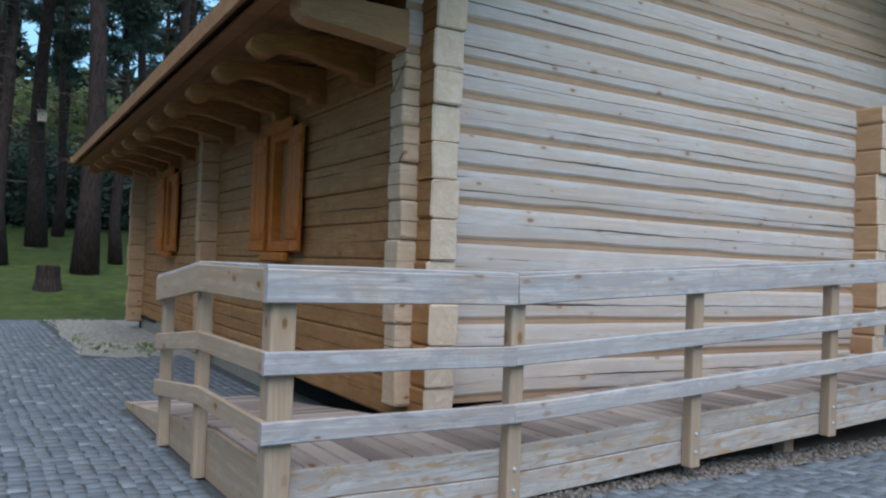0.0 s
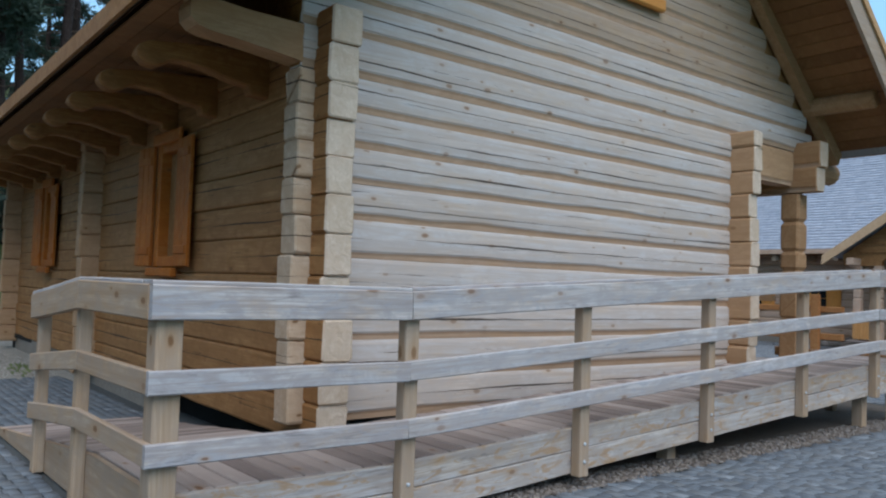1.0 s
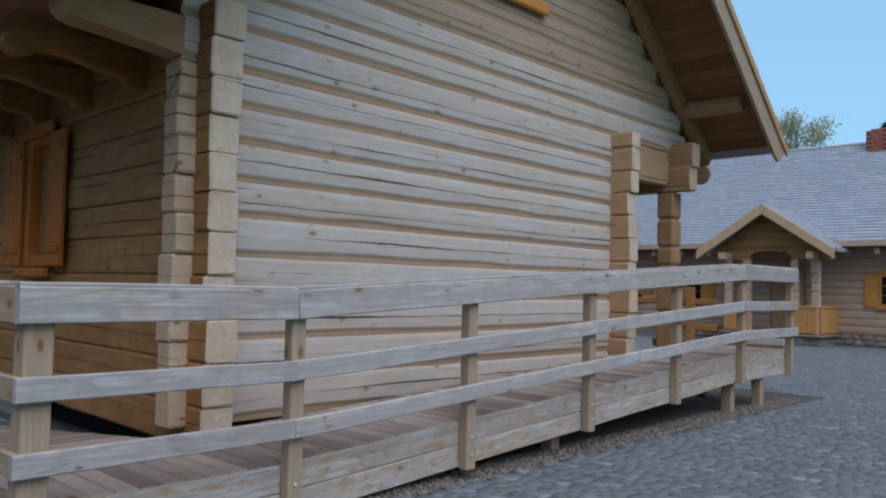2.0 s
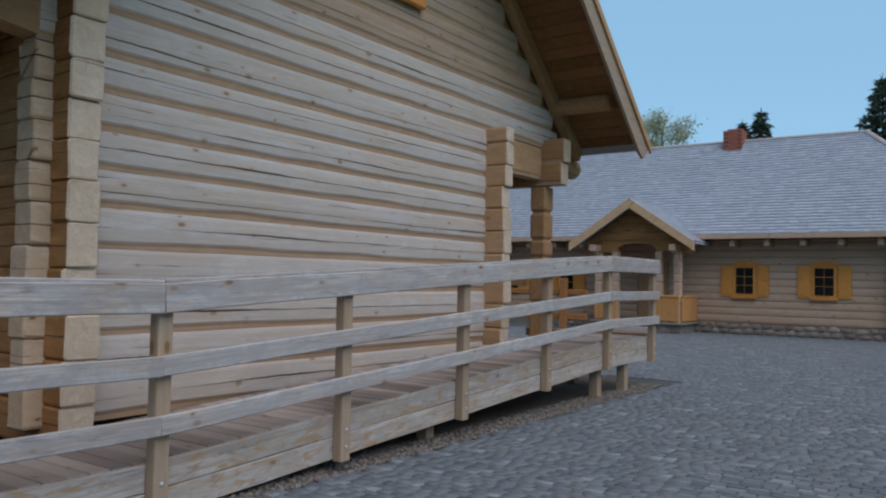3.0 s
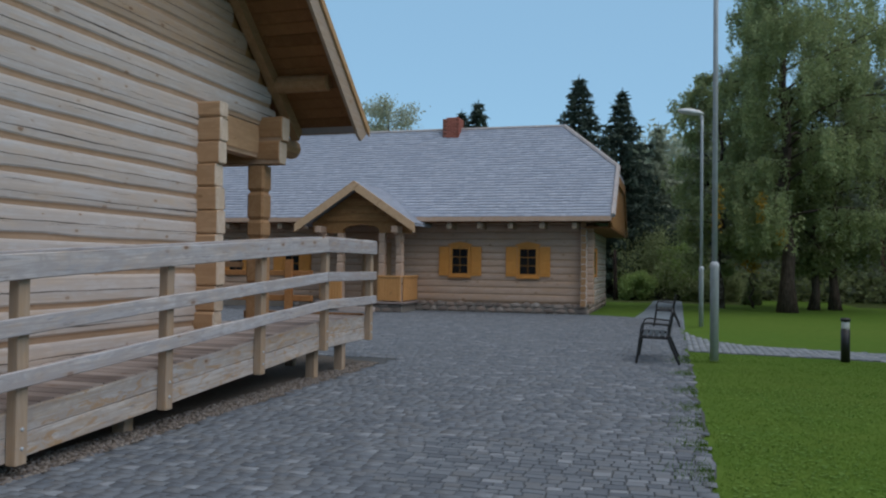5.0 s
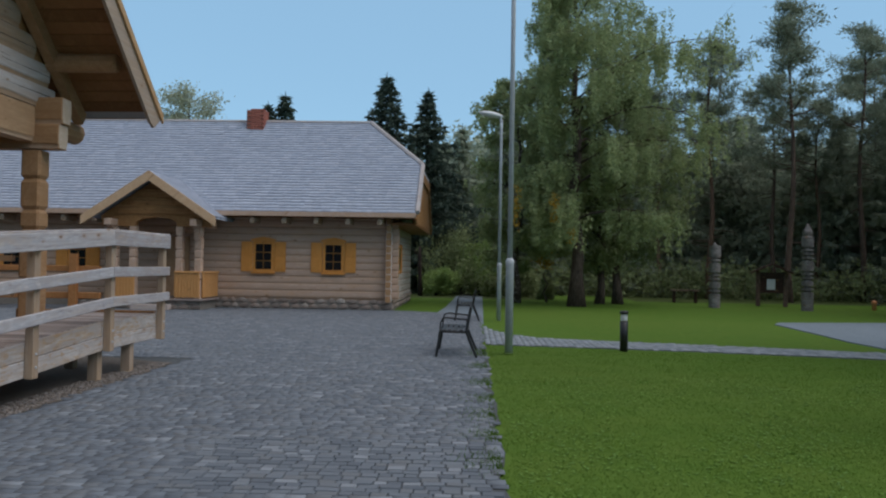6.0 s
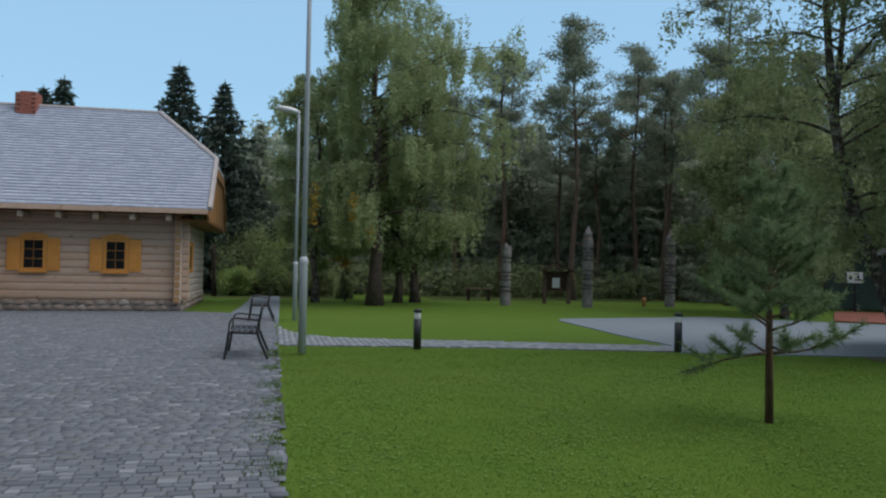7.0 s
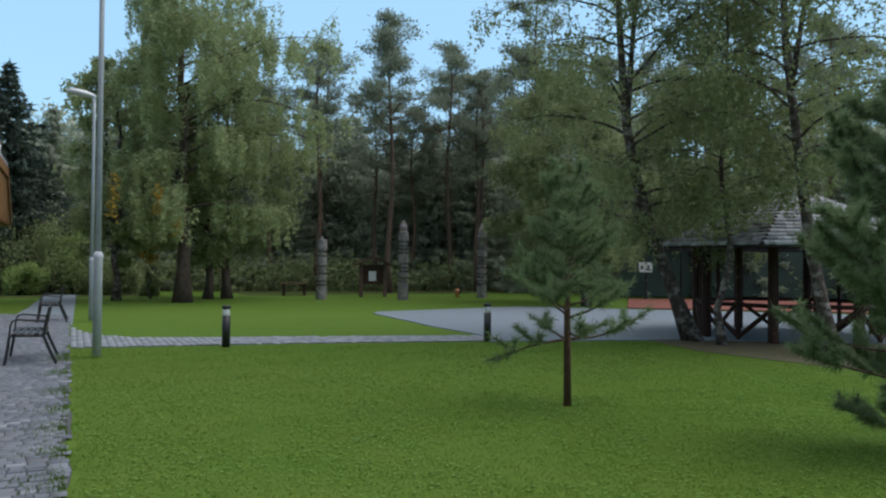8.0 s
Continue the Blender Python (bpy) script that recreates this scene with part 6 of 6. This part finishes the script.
# the great weeping birch on the lawn, its neighbours, and the birches by the shelter
birch_tree("birch", 32.3, -4.45, 15.0, 3.9, 8, 115000, 0.068, LEAF_BIRCH, "tall weeping birch with green leaves and a few yellow sprays", 0.27, (0.004, 0.012), barkm=BARK_BROWN, start=0.20, side=(0.0, -0.42), weep=1.2, limbs=1.05, tight=0.07, gold=((29.6, -1.84, 4.6, 1.6), (29.6, -3.27, 4.2, 1.0), (29.6, -3.9, 3.0, 0.6)))
birch_tree("birch", 34.6, -2.2, 10.4, 2.0, 4, 20000, 0.09, LEAF_BIRCH, "slender birch with hanging twigs beside the great one", 0.14)
birch_tree("birch", 35.2, -6.6, 10.5, 2.6, 5, 22000, 0.09, LEAF_BIRCH2, "birch half hidden behind the great weeping one", 0.19, barkm=BARK_BROWN)
birch_tree("birch", 34.9, -5.75, 9.0, 2.0, 15, 9000, 0.09, LEAF_BIRCH2, "slim birch close behind the great weeping one", 0.17, barkm=BARK_BROWN)
birch_tree("birch", 13.33, -12.3, 11.5, 2.5, 6, 34000, 0.050, LEAF_BIRCH2, "leaning birch with white bark beside the shelter", 0.15, (0, 0), 0.20, 0.95, bend=((0, 0, 0), (0.25, 0.27, 0.9), (0.59, 0.64, 2.25), (0.9, 0.98, 4), (1.02, 1.1, 6), (1.2, 1.3, 11.5)), limbs=1.35, fork=(0.42, -0.35, -0.25))
birch_tree("birch", 12.39, -12.18, 9.0, 1.9, 7, 20000, 0.050, LEAF_BIRCH2, "thin pale birch beside the shelter", 0.075, (0.02, -0.03), 0.26, 0.9, limbs=1.3)
birch_tree("birch", 10.35, -12.75, 12.0, 2.6, 9, 32000, 0.050, LEAF_BIRCH2, "dark-trunked birch rising beside the shelter roof", 0.12, (0, 0), 0.27, 0.95, bend=((0, 0, 0), (0.3, 0.24, 2.0), (0.6, 0.5, 5.6), (0.8, 0.6, 12)), limbs=1.3, fork=(0.42, -0.9, -0.5))
birch_tree("birch", 29.6, -27.2, 11.5, 3.0, 10, 42000, 0.075, LEAF_BIRCH2, "birch with dense dark foliage beyond the shelter", 0.2, (0, 0), 0.10, 0.9, limbs=1.3)
birch_tree("birch", 28.6, -18.6, 10.2, 2.5, 23, 40000, 0.075, LEAF_BIRCH2, "bushy birch at the far edge of the gravel square", 0.15, (0, 0), 0.10, 0.9, limbs=1.4)
birch_tree("birch", 25.2, -17.9, 8.6, 2.3, 24, 34000, 0.070, LEAF_BIRCH2, "low leafy birch beside the gravel square", 0.12, (0, 0), 0.14, 0.9, limbs=1.4)
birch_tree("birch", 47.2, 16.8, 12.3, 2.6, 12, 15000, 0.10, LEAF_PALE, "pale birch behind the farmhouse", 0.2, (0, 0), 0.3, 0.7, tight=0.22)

young_pine(7.95, -5.60, 2.50, 2, 9, 0.80, ((0.8, 1.0), (1.05, 0.86), (1.35, 0.66), (1.7, 0.58), (2.0, 0.46), (2.4, 0.36), (2.74, 0.22)), "young pine with sparse lower branches on the lawn", 19000)
young_pine(4.85, -6.98, 3.5, 5, 13, 0.22, ((0.2, 0.75), (0.8, 1.15), (1.4, 1.10), (2.2, 0.95), (3.0, 0.50), (3.5, 0.16)), "young pine with dense needles at the lawn's edge", 85000)

# forest: a few kinds, built once and set out again
rngt = random.Random(21)
kinds = [pine_tree("pine", 14.4, 1, 0.54, 3.1, 8500, 0.26, 0.17, "tall pine with bare reddish trunk at the edge of the woods"),
         pine_tree("pine", 13.2, 2, 0.46, 3.2, 8500, 0.26, 0.155, "broad dark pine at the edge of the woods"),
         pine_tree("pine", 16.6, 3, 0.52, 3.0, 5000, 0.30, 0.18, "tall thin-crowned pine at the edge of the woods", rising=0.1, limbs=0.8),
         spruce_tree("spruce", 12.8, 4, 6.3, 24000, "dark pointed spruce at the edge of the woods"),
         spruce_tree("spruce", 9.5, 6, 3.3, 11000, "grey-green bushy spruce at the edge of the woods", LEAF_HAZY, 0.9)]
spots = {0: [(39.7, -15.7, 1.0), (43.5, -20.9, 1.0), (47, -8, 0.9), (50, -30, 1.1), (40, -33, 1.0), (31, -38, 1.0), (22, -36, 0.95), (45.5, -17.0, 0.85), (47.5, -23.5, 0.95)],
         1: [(42.8, -12.7, 1.0), (36.5, -22.5, 0.95), (46, -25, 1.0), (38, -28, 1.0), (33.0, -31.0, 1.0), (28.5, -35, 1.05), (24, -41, 0.9), (44.5, -19.0, 0.80), (48.5, -14.5, 0.85), (45.2, -10.6, 0.85), (51, -10, 0.9)],
         2: [(34.6, -21.5, 0.95), (41.2, -21.9, 0.80), (52, -16, 1.0), (47, -35, 1.0), (31, -31.5, 0.9), (55, -4, 0.9), (40.4, -21.2, 0.76)],
         3: [(48.0, 5.0, 1.0), (46.2, 2.4, 0.90), (58.6, 13.7, 1.08), (58.4, 14.9, 1.02), (50, 9, 0.7), (53, -5.5, 0.8)],
         4: [(52, 0.5, 1.1), (54, -2.5, 1.2), (38.5, -24.0, 0.75), (33, -27, 0.8), (28, -36, 0.9), (48, -12, 0.85), (49, -20, 0.95), (30, -31, 0.85), (17, -33, 0.9), (46.5, -9, 0.75), (44.2, -23.2, 0.95), (50, -16.5, 1.05), (45.8, -20.6, 0.95), (51.5, -7.5, 0.95), (47.6, -5.2, 0.85), (52, -24, 1.1), (42.0, -26.5, 0.95), (37, -31, 0.95), (56, -12, 1.15), (55, -19, 1.15)]}
for k, lst in spots.items():
    for j, (x, y, s) in enumerate(lst):
        m = pose(x, y, ground_z(x, y), 0, 0, rngt.uniform(0, 360)) @ Matrix.Diagonal((s, s, s, 1))
        if j == 0:
            kinds[k].matrix_basis = m
        else:
            copy_thing(kinds[k], m)
# pines on the bank behind the near house
tall = [pine_tree("pine", 22.0, 31, 0.60, 3.0, 6000, 0.5, 0.36, "tall pine with thick rough trunk on the grassy bank", LEAF_SPRUCE, dead=46),
        pine_tree("pine", 20.0, 32, 0.48, 2.8, 6500, 0.5, 0.30, "tall dark pine on the grassy bank", LEAF_SPRUCE, dead=52)]
bank = [(3.8, 28.8, 0, 1.05), (1.35, 30.5, 1, 0.9), (5.2, 31.5, 1, 0.8), (7.6, 33.0, 0, 0.85), (2.9, 35.9, 0, 0.95), (4.05, 39.8, 1, 0.85), (0.6, 33.0, 1, 1.0), (6.6, 35.4, 1, 1.0), (9.3, 38.9, 0, 1.0), (9.9, 47, 1, 1.0), (1.6, 45, 0, 1.0), (-1.5, 40, 1, 1.0), (5.2, 50, 1, 0.9), (12.5, 44, 0, 1.0), (7.8, 55, 0, 1.0), (3.2, 58, 1, 1.0), (-2, 52, 0, 1.0), (0.2, 60, 1, 1.1), (11, 60, 1, 1.0), (15, 52, 0, 1.0), (6.0, 64, 0, 1.1)]
first = {}
for x, y, k, s in bank:
    m = pose(x, y, ground_z(x, y), 0, 0, rngt.uniform(0, 360)) @ Matrix.Diagonal((s, s, s, 1))
    if k not in first:
        first[k] = True
        tall[k].matrix_basis = m
    else:
        copy_thing(tall[k], m)

# the same pines again, added unseen behind the walker, where they block sky light
for x, y, k, s_ in [(-14, 6, 0, 0.9), (-17, 12, 1, 1.0), (-13, 18, 0, 1.0), (-19, 20, 1, 0.9), (-12, 25, 1, 1.0), (-9, 30, 0, 1.0), (-16, 0, 1, 0.95), (-20, 6, 0, 1.0), (-18, -7, 1, 0.9), (-22, -2, 0, 1.0), (-7, 36, 1, 1.0), (-15, 32, 0, 1.0), (-22, 14, 1, 1.0), (-24, 26, 0, 1.1)]:
    copy_thing(tall[k], pose(x, y, ground_z(x, y), 0, 0, rngt.uniform(0, 360)) @ Matrix.Diagonal((s_, s_, s_, 1)))

# bushes and underwood
for i, (x, y, r, h, mt) in enumerate([(42.2, -0.65, 1.0, 2.5, LEAF_BUSH), (43.5, 0.3, 2.2, 4.2, LEAF_BIRCH2), (41.0, 1.6, 0.9, 1.5, LEAF_BUSH), (40.8, -2.4, 1.0, 1.6, LEAF_BIRCH2), (38.2, -3.75, 0.32, 0.9, LEAF_BIRCH2)]):
    bush(x, y, r, h, 60 + i, mat=mt)
birch_tree("sapling", 35.7, -3.56, 2.5, 0.42, 17, 420, 0.085, LEAF_YELLOW, "thin young tree with a few orange-yellow leaves", 0.05, (0.0, 0.04), 0.62, 0.5, barkm=BARK_BROWN, category="tree")
snag = thing("dead_trunk", 40.3, 2.3, 0, "bare grey dead tree trunk beside the farmhouse", "tree trunk")
part("trunk", tube([(0, 0, -0.2), (0.03, 0.02, 0.9), (-0.02, 0.05, 1.8), (0.02, 0.04, 2.45)], [0.12, 0.10, 0.09, 0.05], 8), BARK_GREY, snag, "", True)
part("broken_branch", tube([(0, 0.02, 1.75), (0.02, 0.22, 2.05), (0.02, 0.32, 2.35)], [0.035, 0.025, 0.01], 6), BARK_GREY, snag, "", True)


def woods_wall(seed, n, box_, size, label, mat, name="underwood", clumps=1500, loose=0.5, even=1.2):
    """Leaves of the far woods in uneven, layered clumps."""
    rn = np.random.RandomState(seed)
    t = rn.uniform(0, 1, clumps)
    (x0, y0), (x1, y1), depth, h = box_
    d = np.array((x1 - x0, y1 - y0))
    nrm = np.array((d[1], -d[0])) / np.linalg.norm(d)
    # each stretch of the wood has its own height
    tops = rn.uniform(0.55, 1.0, 40)
    hz = h * tops[(t * 39.99).astype(int)] * rn.uniform(0.02, 1.0, clumps) ** even
    off = rn.uniform(0, depth, clumps)
    cx, cy = x0 + d[0] * t + nrm[0] * off, y0 + d[1] * t + nrm[1] * off
    cz = hz + np.array([ground_z(a, b) for a, b in zip(cx, cy)])
    pick = rn.randint(0, clumps, n)
    c = np.stack([cx, cy, cz], 1)[pick] + rn.normal(size=(n, 3)) * np.array((1.5, 1.5, 0.6)) * loose
    v, f = leaves_at(rn, c, size, flat=0.35)
    ob = new(name, raw_mesh(name, v, f, mat))
    tagged(ob, label, "underwood", kind="stuff")


# the grey-green walls carry the distance haze in their leaf colour
woods_wall(1, 70000, ((62, 24), (56, -20), -8, 11.5), 0.34, "grey-green far woods behind the lawn", LEAF_HAZY)
woods_wall(11, 14000, ((70, 24), (64, -26), -8, 8.0), 0.9, "grey-green woods further off", LEAF_HAZY, loose=0.9)
woods_wall(12, 14000, ((64, -24), (40, -54), -8, 8.0), 0.9, "grey-green woods further off", LEAF_HAZY, loose=0.9)
woods_wall(13, 12000, ((46, -46), (2, -52), -8, 8.0), 0.9, "grey-green woods further off", LEAF_HAZY, loose=0.9)
woods_wall(2, 90000, ((56, -18), (36, -46), -8, 13.0), 0.32, "grey-green far woods behind the square", LEAF_HAZY)
woods_wall(3, 40000, ((42, -40), (6, -44), -8, 10.0), 0.36, "grey-green far woods behind the shelter", LEAF_HAZY)
woods_wall(15, 42000, ((51, -4), (43, -27), -5, 10.0), 0.20, "grey-green foliage between the pine trunks", LEAF_HAZY, loose=0.4)
woods_wall(4, 12000, ((44, -2), (41, -22), -5, 2.0), 0.14, "low green underwood at the lawn's far edge", LEAF_BIRCH2, loose=0.4)
woods_wall(5, 12000, ((40, -22), (24, -34), -5, 2.4), 0.14, "low green underwood behind the court", LEAF_BIRCH2, loose=0.4)
woods_wall(14, 20000, ((-10, 66), (24, 70), 8, 12.5), 0.6, "dark woods behind the bank", LEAF_SPRUCE, loose=0.9)
woods_wall(6, 24000, ((-8, 60), (22, 64), 8, 10.0), 0.42, "green foliage of the woods behind the bank", LEAF_BIRCH2, loose=0.7)
woods_wall(7, 14000, ((-8, 47), (16, 49), 5, 5.0), 0.25, "dark underwood on the bank", LEAF_SPRUCE, loose=0.7)
# out of view: added leaf wall that shades the yard from that side
woods_wall(8, 16000, ((-26, -14), (-24, 40), -8, 12.0), 0.6, "added woods on the yard's unseen side that block sky light", LEAF_PINE, loose=0.9)


# ---- setts of the yard ----
def inside_yard(x, y):
    if y < YARD_EDGE + 0.03 or x > 25.4 + max(0.0, (y + 0.5)) * 0.6:
        return False
    if x > 26.8 or y > 21.4:
        return False
    if 1.55 < x < 12.9 and 4.23 - 0.012 * max(0, x - 4.5) < y < 8.6:
        return False
    if x > 3.2 and 5.2 < y and x < 12.3:
        return False
    if 1.8 < x < 4.0 and y > 13.0:
        return False
    if x > 25.2 and 8.2 < y < 11.3:
        return False
    return True


rs = np.random.RandomState(4)
sett_v, sett_f, nv, near = [], [], 0, []
turn, k0 = rs.normal(0, 0.035, 997), 0
x = -6.0
while x < 27.0:
    d = rs.uniform(0.085, 0.125)
    y = -0.62 + rs.uniform(-0.05, 0.05)
    top = 21.0 if x < 3.6 else (5.0 if x < 12.4 else 15.0)
    while y < top:
        w = rs.uniform(0.09, 0.18)
        cx, cy = x + d / 2 + 0.02 * math.sin(y * 1.1 + x * 0.3) + rs.uniform(-0.014, 0.014), y + w / 2
        if inside_yard(cx, cy):
            g = rs.uniform(0.0015, 0.0055)
            h = rs.uniform(-0.0025, 0.0025)
            if 5.6 < cx < 7.4 and -0.5 < cy < 1.9 and len(near) < 300:
                near.append((cx, cy, d - g, w - g, h))
            else:
                a, b, c = (d - g) / 2, (w - g) / 2, 0.004
                tilt = rs.uniform(-0.0013, 0.0013, 4)
                ca, sa = math.cos(turn[k0 % 997]), math.sin(turn[k0 % 997])
                k0 += 1
                for k, (sx, sy) in enumerate(((-1, -1), (1, -1), (1, 1), (-1, 1))):
                    p, q = sx * (a - c), sy * (b - c)
                    sett_v.append((cx + ca * p - sa * q, cy + sa * p + ca * q, h + tilt[k]))
                for (sx, sy) in ((-1, -1), (1, -1), (1, 1), (-1, 1)):
                    p, q = sx * a, sy * b
                    sett_v.append((cx + ca * p - sa * q, cy + sa * p + ca * q, -0.009))
                sett_f += [(nv, nv + 1, nv + 2, nv + 3), (nv, nv + 4, nv + 5, nv + 1), (nv + 1, nv + 5, nv + 6, nv + 2), (nv + 2, nv + 6, nv + 7, nv + 3), (nv + 3, nv + 7, nv + 4, nv)]
                nv += 8
        y += w
    x += d
ob = piece("setts", raw_mesh("setts", np.array(sett_v), np.array(sett_f), SETT), yard, Matrix(), "worn grey granite setts")
tagged(ob, kind="stuff")
bm = box(-0.5, 0.5, -0.5, 0.5, -0.5, 0.5)
for v in bm.verts:
    if v.co.z > 0:
        v.co.x *= 0.84
        v.co.y *= 0.88
sett_me = bpy.data.meshes.new("sett")
bm.to_mesh(sett_me)
bm.free()
sett_me.materials.append(SETT_OB)
for cx, cy, d, w, h in near:
    piece("sett", sett_me, yard, pose(cx, cy, h - 0.012, rs.uniform(-1.5, 1.5), rs.uniform(-1.5, 1.5)) @ Matrix.Diagonal((d, w, 0.024, 1)))

# stones of the narrow path
PATH_SETT = varied("path_sett", ((0.0, (0.17, 0.20, 0.225)), (0.5, (0.23, 0.26, 0.285)), (1.0, (0.31, 0.34, 0.365))), bump=0.14)
pv, pf, nv = [], [], 0
y = -0.60
while y > -8.6:
    dy = rs.uniform(0.10, 0.15)
    xa = np.interp(-y, (0.6, 4.5, 8.5), (16.2, 15.6, 14.7)) + rs.uniform(-0.05, 0.05)
    xb = np.interp(-y, (0.6, 0.75, 1.1, 1.9, 4.5, 8.5), (20.6, 19.5, 18.4, 17.6, 16.85, 15.75)) + rs.uniform(-0.05, 0.05)
    x = xa
    while x < xb:
        dx = rs.uniform(0.10, 0.17)
        hh = rs.uniform(-0.006, 0.002)
        for (ax, ay), zz, gap in [(p, q, g) for q, g in ((hh, 0.010), (-0.02, 0.004)) for p in ((0, 0), (1, 0), (1, 1), (0, 1))]:
            pv.append((x + gap + ax * (dx - 2 * gap), y - gap - ay * (dy - 2 * gap), zz))
        pf += [(nv, nv + 3, nv + 2, nv + 1), (nv, nv + 1, nv + 5, nv + 4), (nv + 1, nv + 2, nv + 6, nv + 5), (nv + 2, nv + 3, nv + 7, nv + 6), (nv + 3, nv, nv + 4, nv + 7)]
        nv += 8
        x += dx
    y -= dy
tagged(piece("setts", raw_mesh("setts", np.array(pv), np.array(pf), PATH_SETT), path, Matrix(), "pale worn paving stones"), kind="stuff")

# pebbles of the gravel strips
def pebbles(parent, areas, n, seed, mat=None):
    rp = np.random.RandomState(seed)
    ico = bmesh.new()
    bmesh.ops.create_icosphere(ico, subdivisions=1, radius=1.0)
    iv = np.array([v.co[:] for v in ico.verts])
    jf = np.array([[v.index for v in f.verts] for f in ico.faces])
    ico.free()
    x0, x1, y0, y1 = areas
    c = np.stack([rp.uniform(x0, x1, n), rp.uniform(y0, y1, n), np.zeros(n) - 0.002], 1)
    s = rp.uniform(0.008, 0.026, (n, 1, 1)) * rp.uniform(0.6, 1.2, (n, 1, 3)) * np.array((1, 1, 0.7))
    v = (iv[None] * s + c[:, None]).reshape(-1, 3)
    f = (jf[None] + 12 * np.arange(n)[:, None, None]).reshape(-1, 3)
    tagged(piece("pebbles", raw_mesh("pebbles", v, f, mat or PEBBLE_SHADED), parent, Matrix(), "loose pale pebbles"), kind="stuff")


pebbles(gravel, (3.0, 12.2, 4.19, 4.6), 3800, 1)
pebbles(gravel2, (1.9, 3.3, 13.2, 21.0), 2000, 2, PEBBLE_PALE)

# grass blades of the near lawn, thinner with distance
def grass(name, x0, x1, y0, y1, n, hgt, wid, seed, keep):
    rg_ = np.random.RandomState(seed)
    x, y = rg_.uniform(x0, x1, n), rg_.uniform(y0, y1, n)
    k = keep(x, y)
    x, y = x[k], y[k]
    n = len(x)
    a = rg_.uniform(0, 6.283, n)
    h = hgt * rg_.uniform(0.5, 1.3, n) * (0.9 + 0.2 * np.sin(x * 1.7 + 2 * np.sin(y * 1.3)) ** 2)
    lx, ly = rg_.normal(scale=1.0, size=(2, n)) * h
    dx, dy = np.cos(a) * wid / 2, np.sin(a) * wid / 2
    z = np.full(n, -0.032)
    v = np.stack([np.stack([x - dx, y - dy, z], 1), np.stack([x + dx, y + dy, z], 1), np.stack([x + lx, y + ly, z + h], 1)], 1).reshape(-1, 3)
    me = raw_mesh(name, v, np.arange(3 * n).reshape(n, 3), GRASS)
    tagged(new(name, me), "short mown green grass blades of the lawn", "grass", kind="stuff")


def on_lawn(x, y):
    far = 16.1 + (y + 0.6) * 0.19
    return (y < YARD_EDGE - 0.02 + 0.06 * np.sin(x * 5.3)) & (x < far) & ~((x > 8.6) & (y < -11.6 + 0.6 * np.sin(x * 37.1 + y * 91.7)))


grass("grass", 2.5, 8.5, -13.5, -0.5, 200000, 0.013, 0.0085, 1, on_lawn)
grass("grass", 8.5, 16.3, -12.0, -0.5, 120000, 0.013, 0.012, 2, on_lawn)
grass("grass", -6.0, 2.5, -9.0, -0.5, 110000, 0.014, 0.010, 5, on_lawn)
# small clover leaves between the blades
rc = np.random.RandomState(31)
cx, cy = rc.uniform(2.5, 12.0, 26000), rc.uniform(-9.5, -0.7, 26000)
thick = np.sin(cx * 1.9 + 1.3 * np.sin(cy * 2.3)) + np.sin(cy * 3.1 + cx * 0.7) > rc.uniform(-1.2, 1.6, 26000)
cx, cy = cx[thick & on_lawn(cx, cy)], cy[thick & on_lawn(cx, cy)]
v, f = leaves_at(rc, np.stack([cx, cy, rc.uniform(-0.022, -0.012, len(cx))], 1), 0.026, 1.1, 0.96)
tagged(new("clover", raw_mesh("clover", v, f, CLOVER)), "small clover leaves in the mown lawn", "clover", kind="stuff")
# tufts that creep over the paving at its edge
rt = np.random.RandomState(9)
tx = np.concatenate([rt.normal(c, 0.18, 260) for c in (6.6, 7.6, 8.6, 9.6, 10.9, 12.6, 14.2, 14.8)])
ty = YARD_EDGE + np.abs(rt.normal(0, 0.16, len(tx)))
ta, th = rt.uniform(0, 6.28, len(tx)), rt.uniform(0.02, 0.05, len(tx))
v = np.stack([np.stack([tx - 0.004 * np.cos(ta), ty - 0.004 * np.sin(ta), 0 * tx - 0.02], 1), np.stack([tx + 0.004 * np.cos(ta), ty + 0.004 * np.sin(ta), 0 * tx - 0.02], 1), np.stack([tx + rt.normal(0, 0.02, len(tx)), ty + rt.normal(0, 0.02, len(tx)), th], 1)], 1).reshape(-1, 3)
tagged(new("grass_tufts", raw_mesh("grass_tufts", v, np.arange(len(v)).reshape(-1, 3), GRASS)), "thin grass tufts growing between the setts", "grass", kind="stuff")

# weeds on the gravel beside the long wall
rw = np.random.RandomState(14)
wx = np.concatenate([rw.normal(a, 0.12, 10) for a in (1.95, 2.05, 2.3, 2.75, 2.9)])
wy = np.concatenate([rw.normal(b, 0.3, 10) for b in (15.6, 14.4, 13.9, 13.7, 14.0)])
q = np.stack([wx, wy, rw.uniform(0.0, 0.12, len(wx))], 1)
v, f = leaves_at(rw, q, 0.07)
tagged(new("weeds", raw_mesh("weeds", v, f, LEAF_BIRCH2)), "small green weeds on the gravel by the wall", "weeds", kind="stuff")
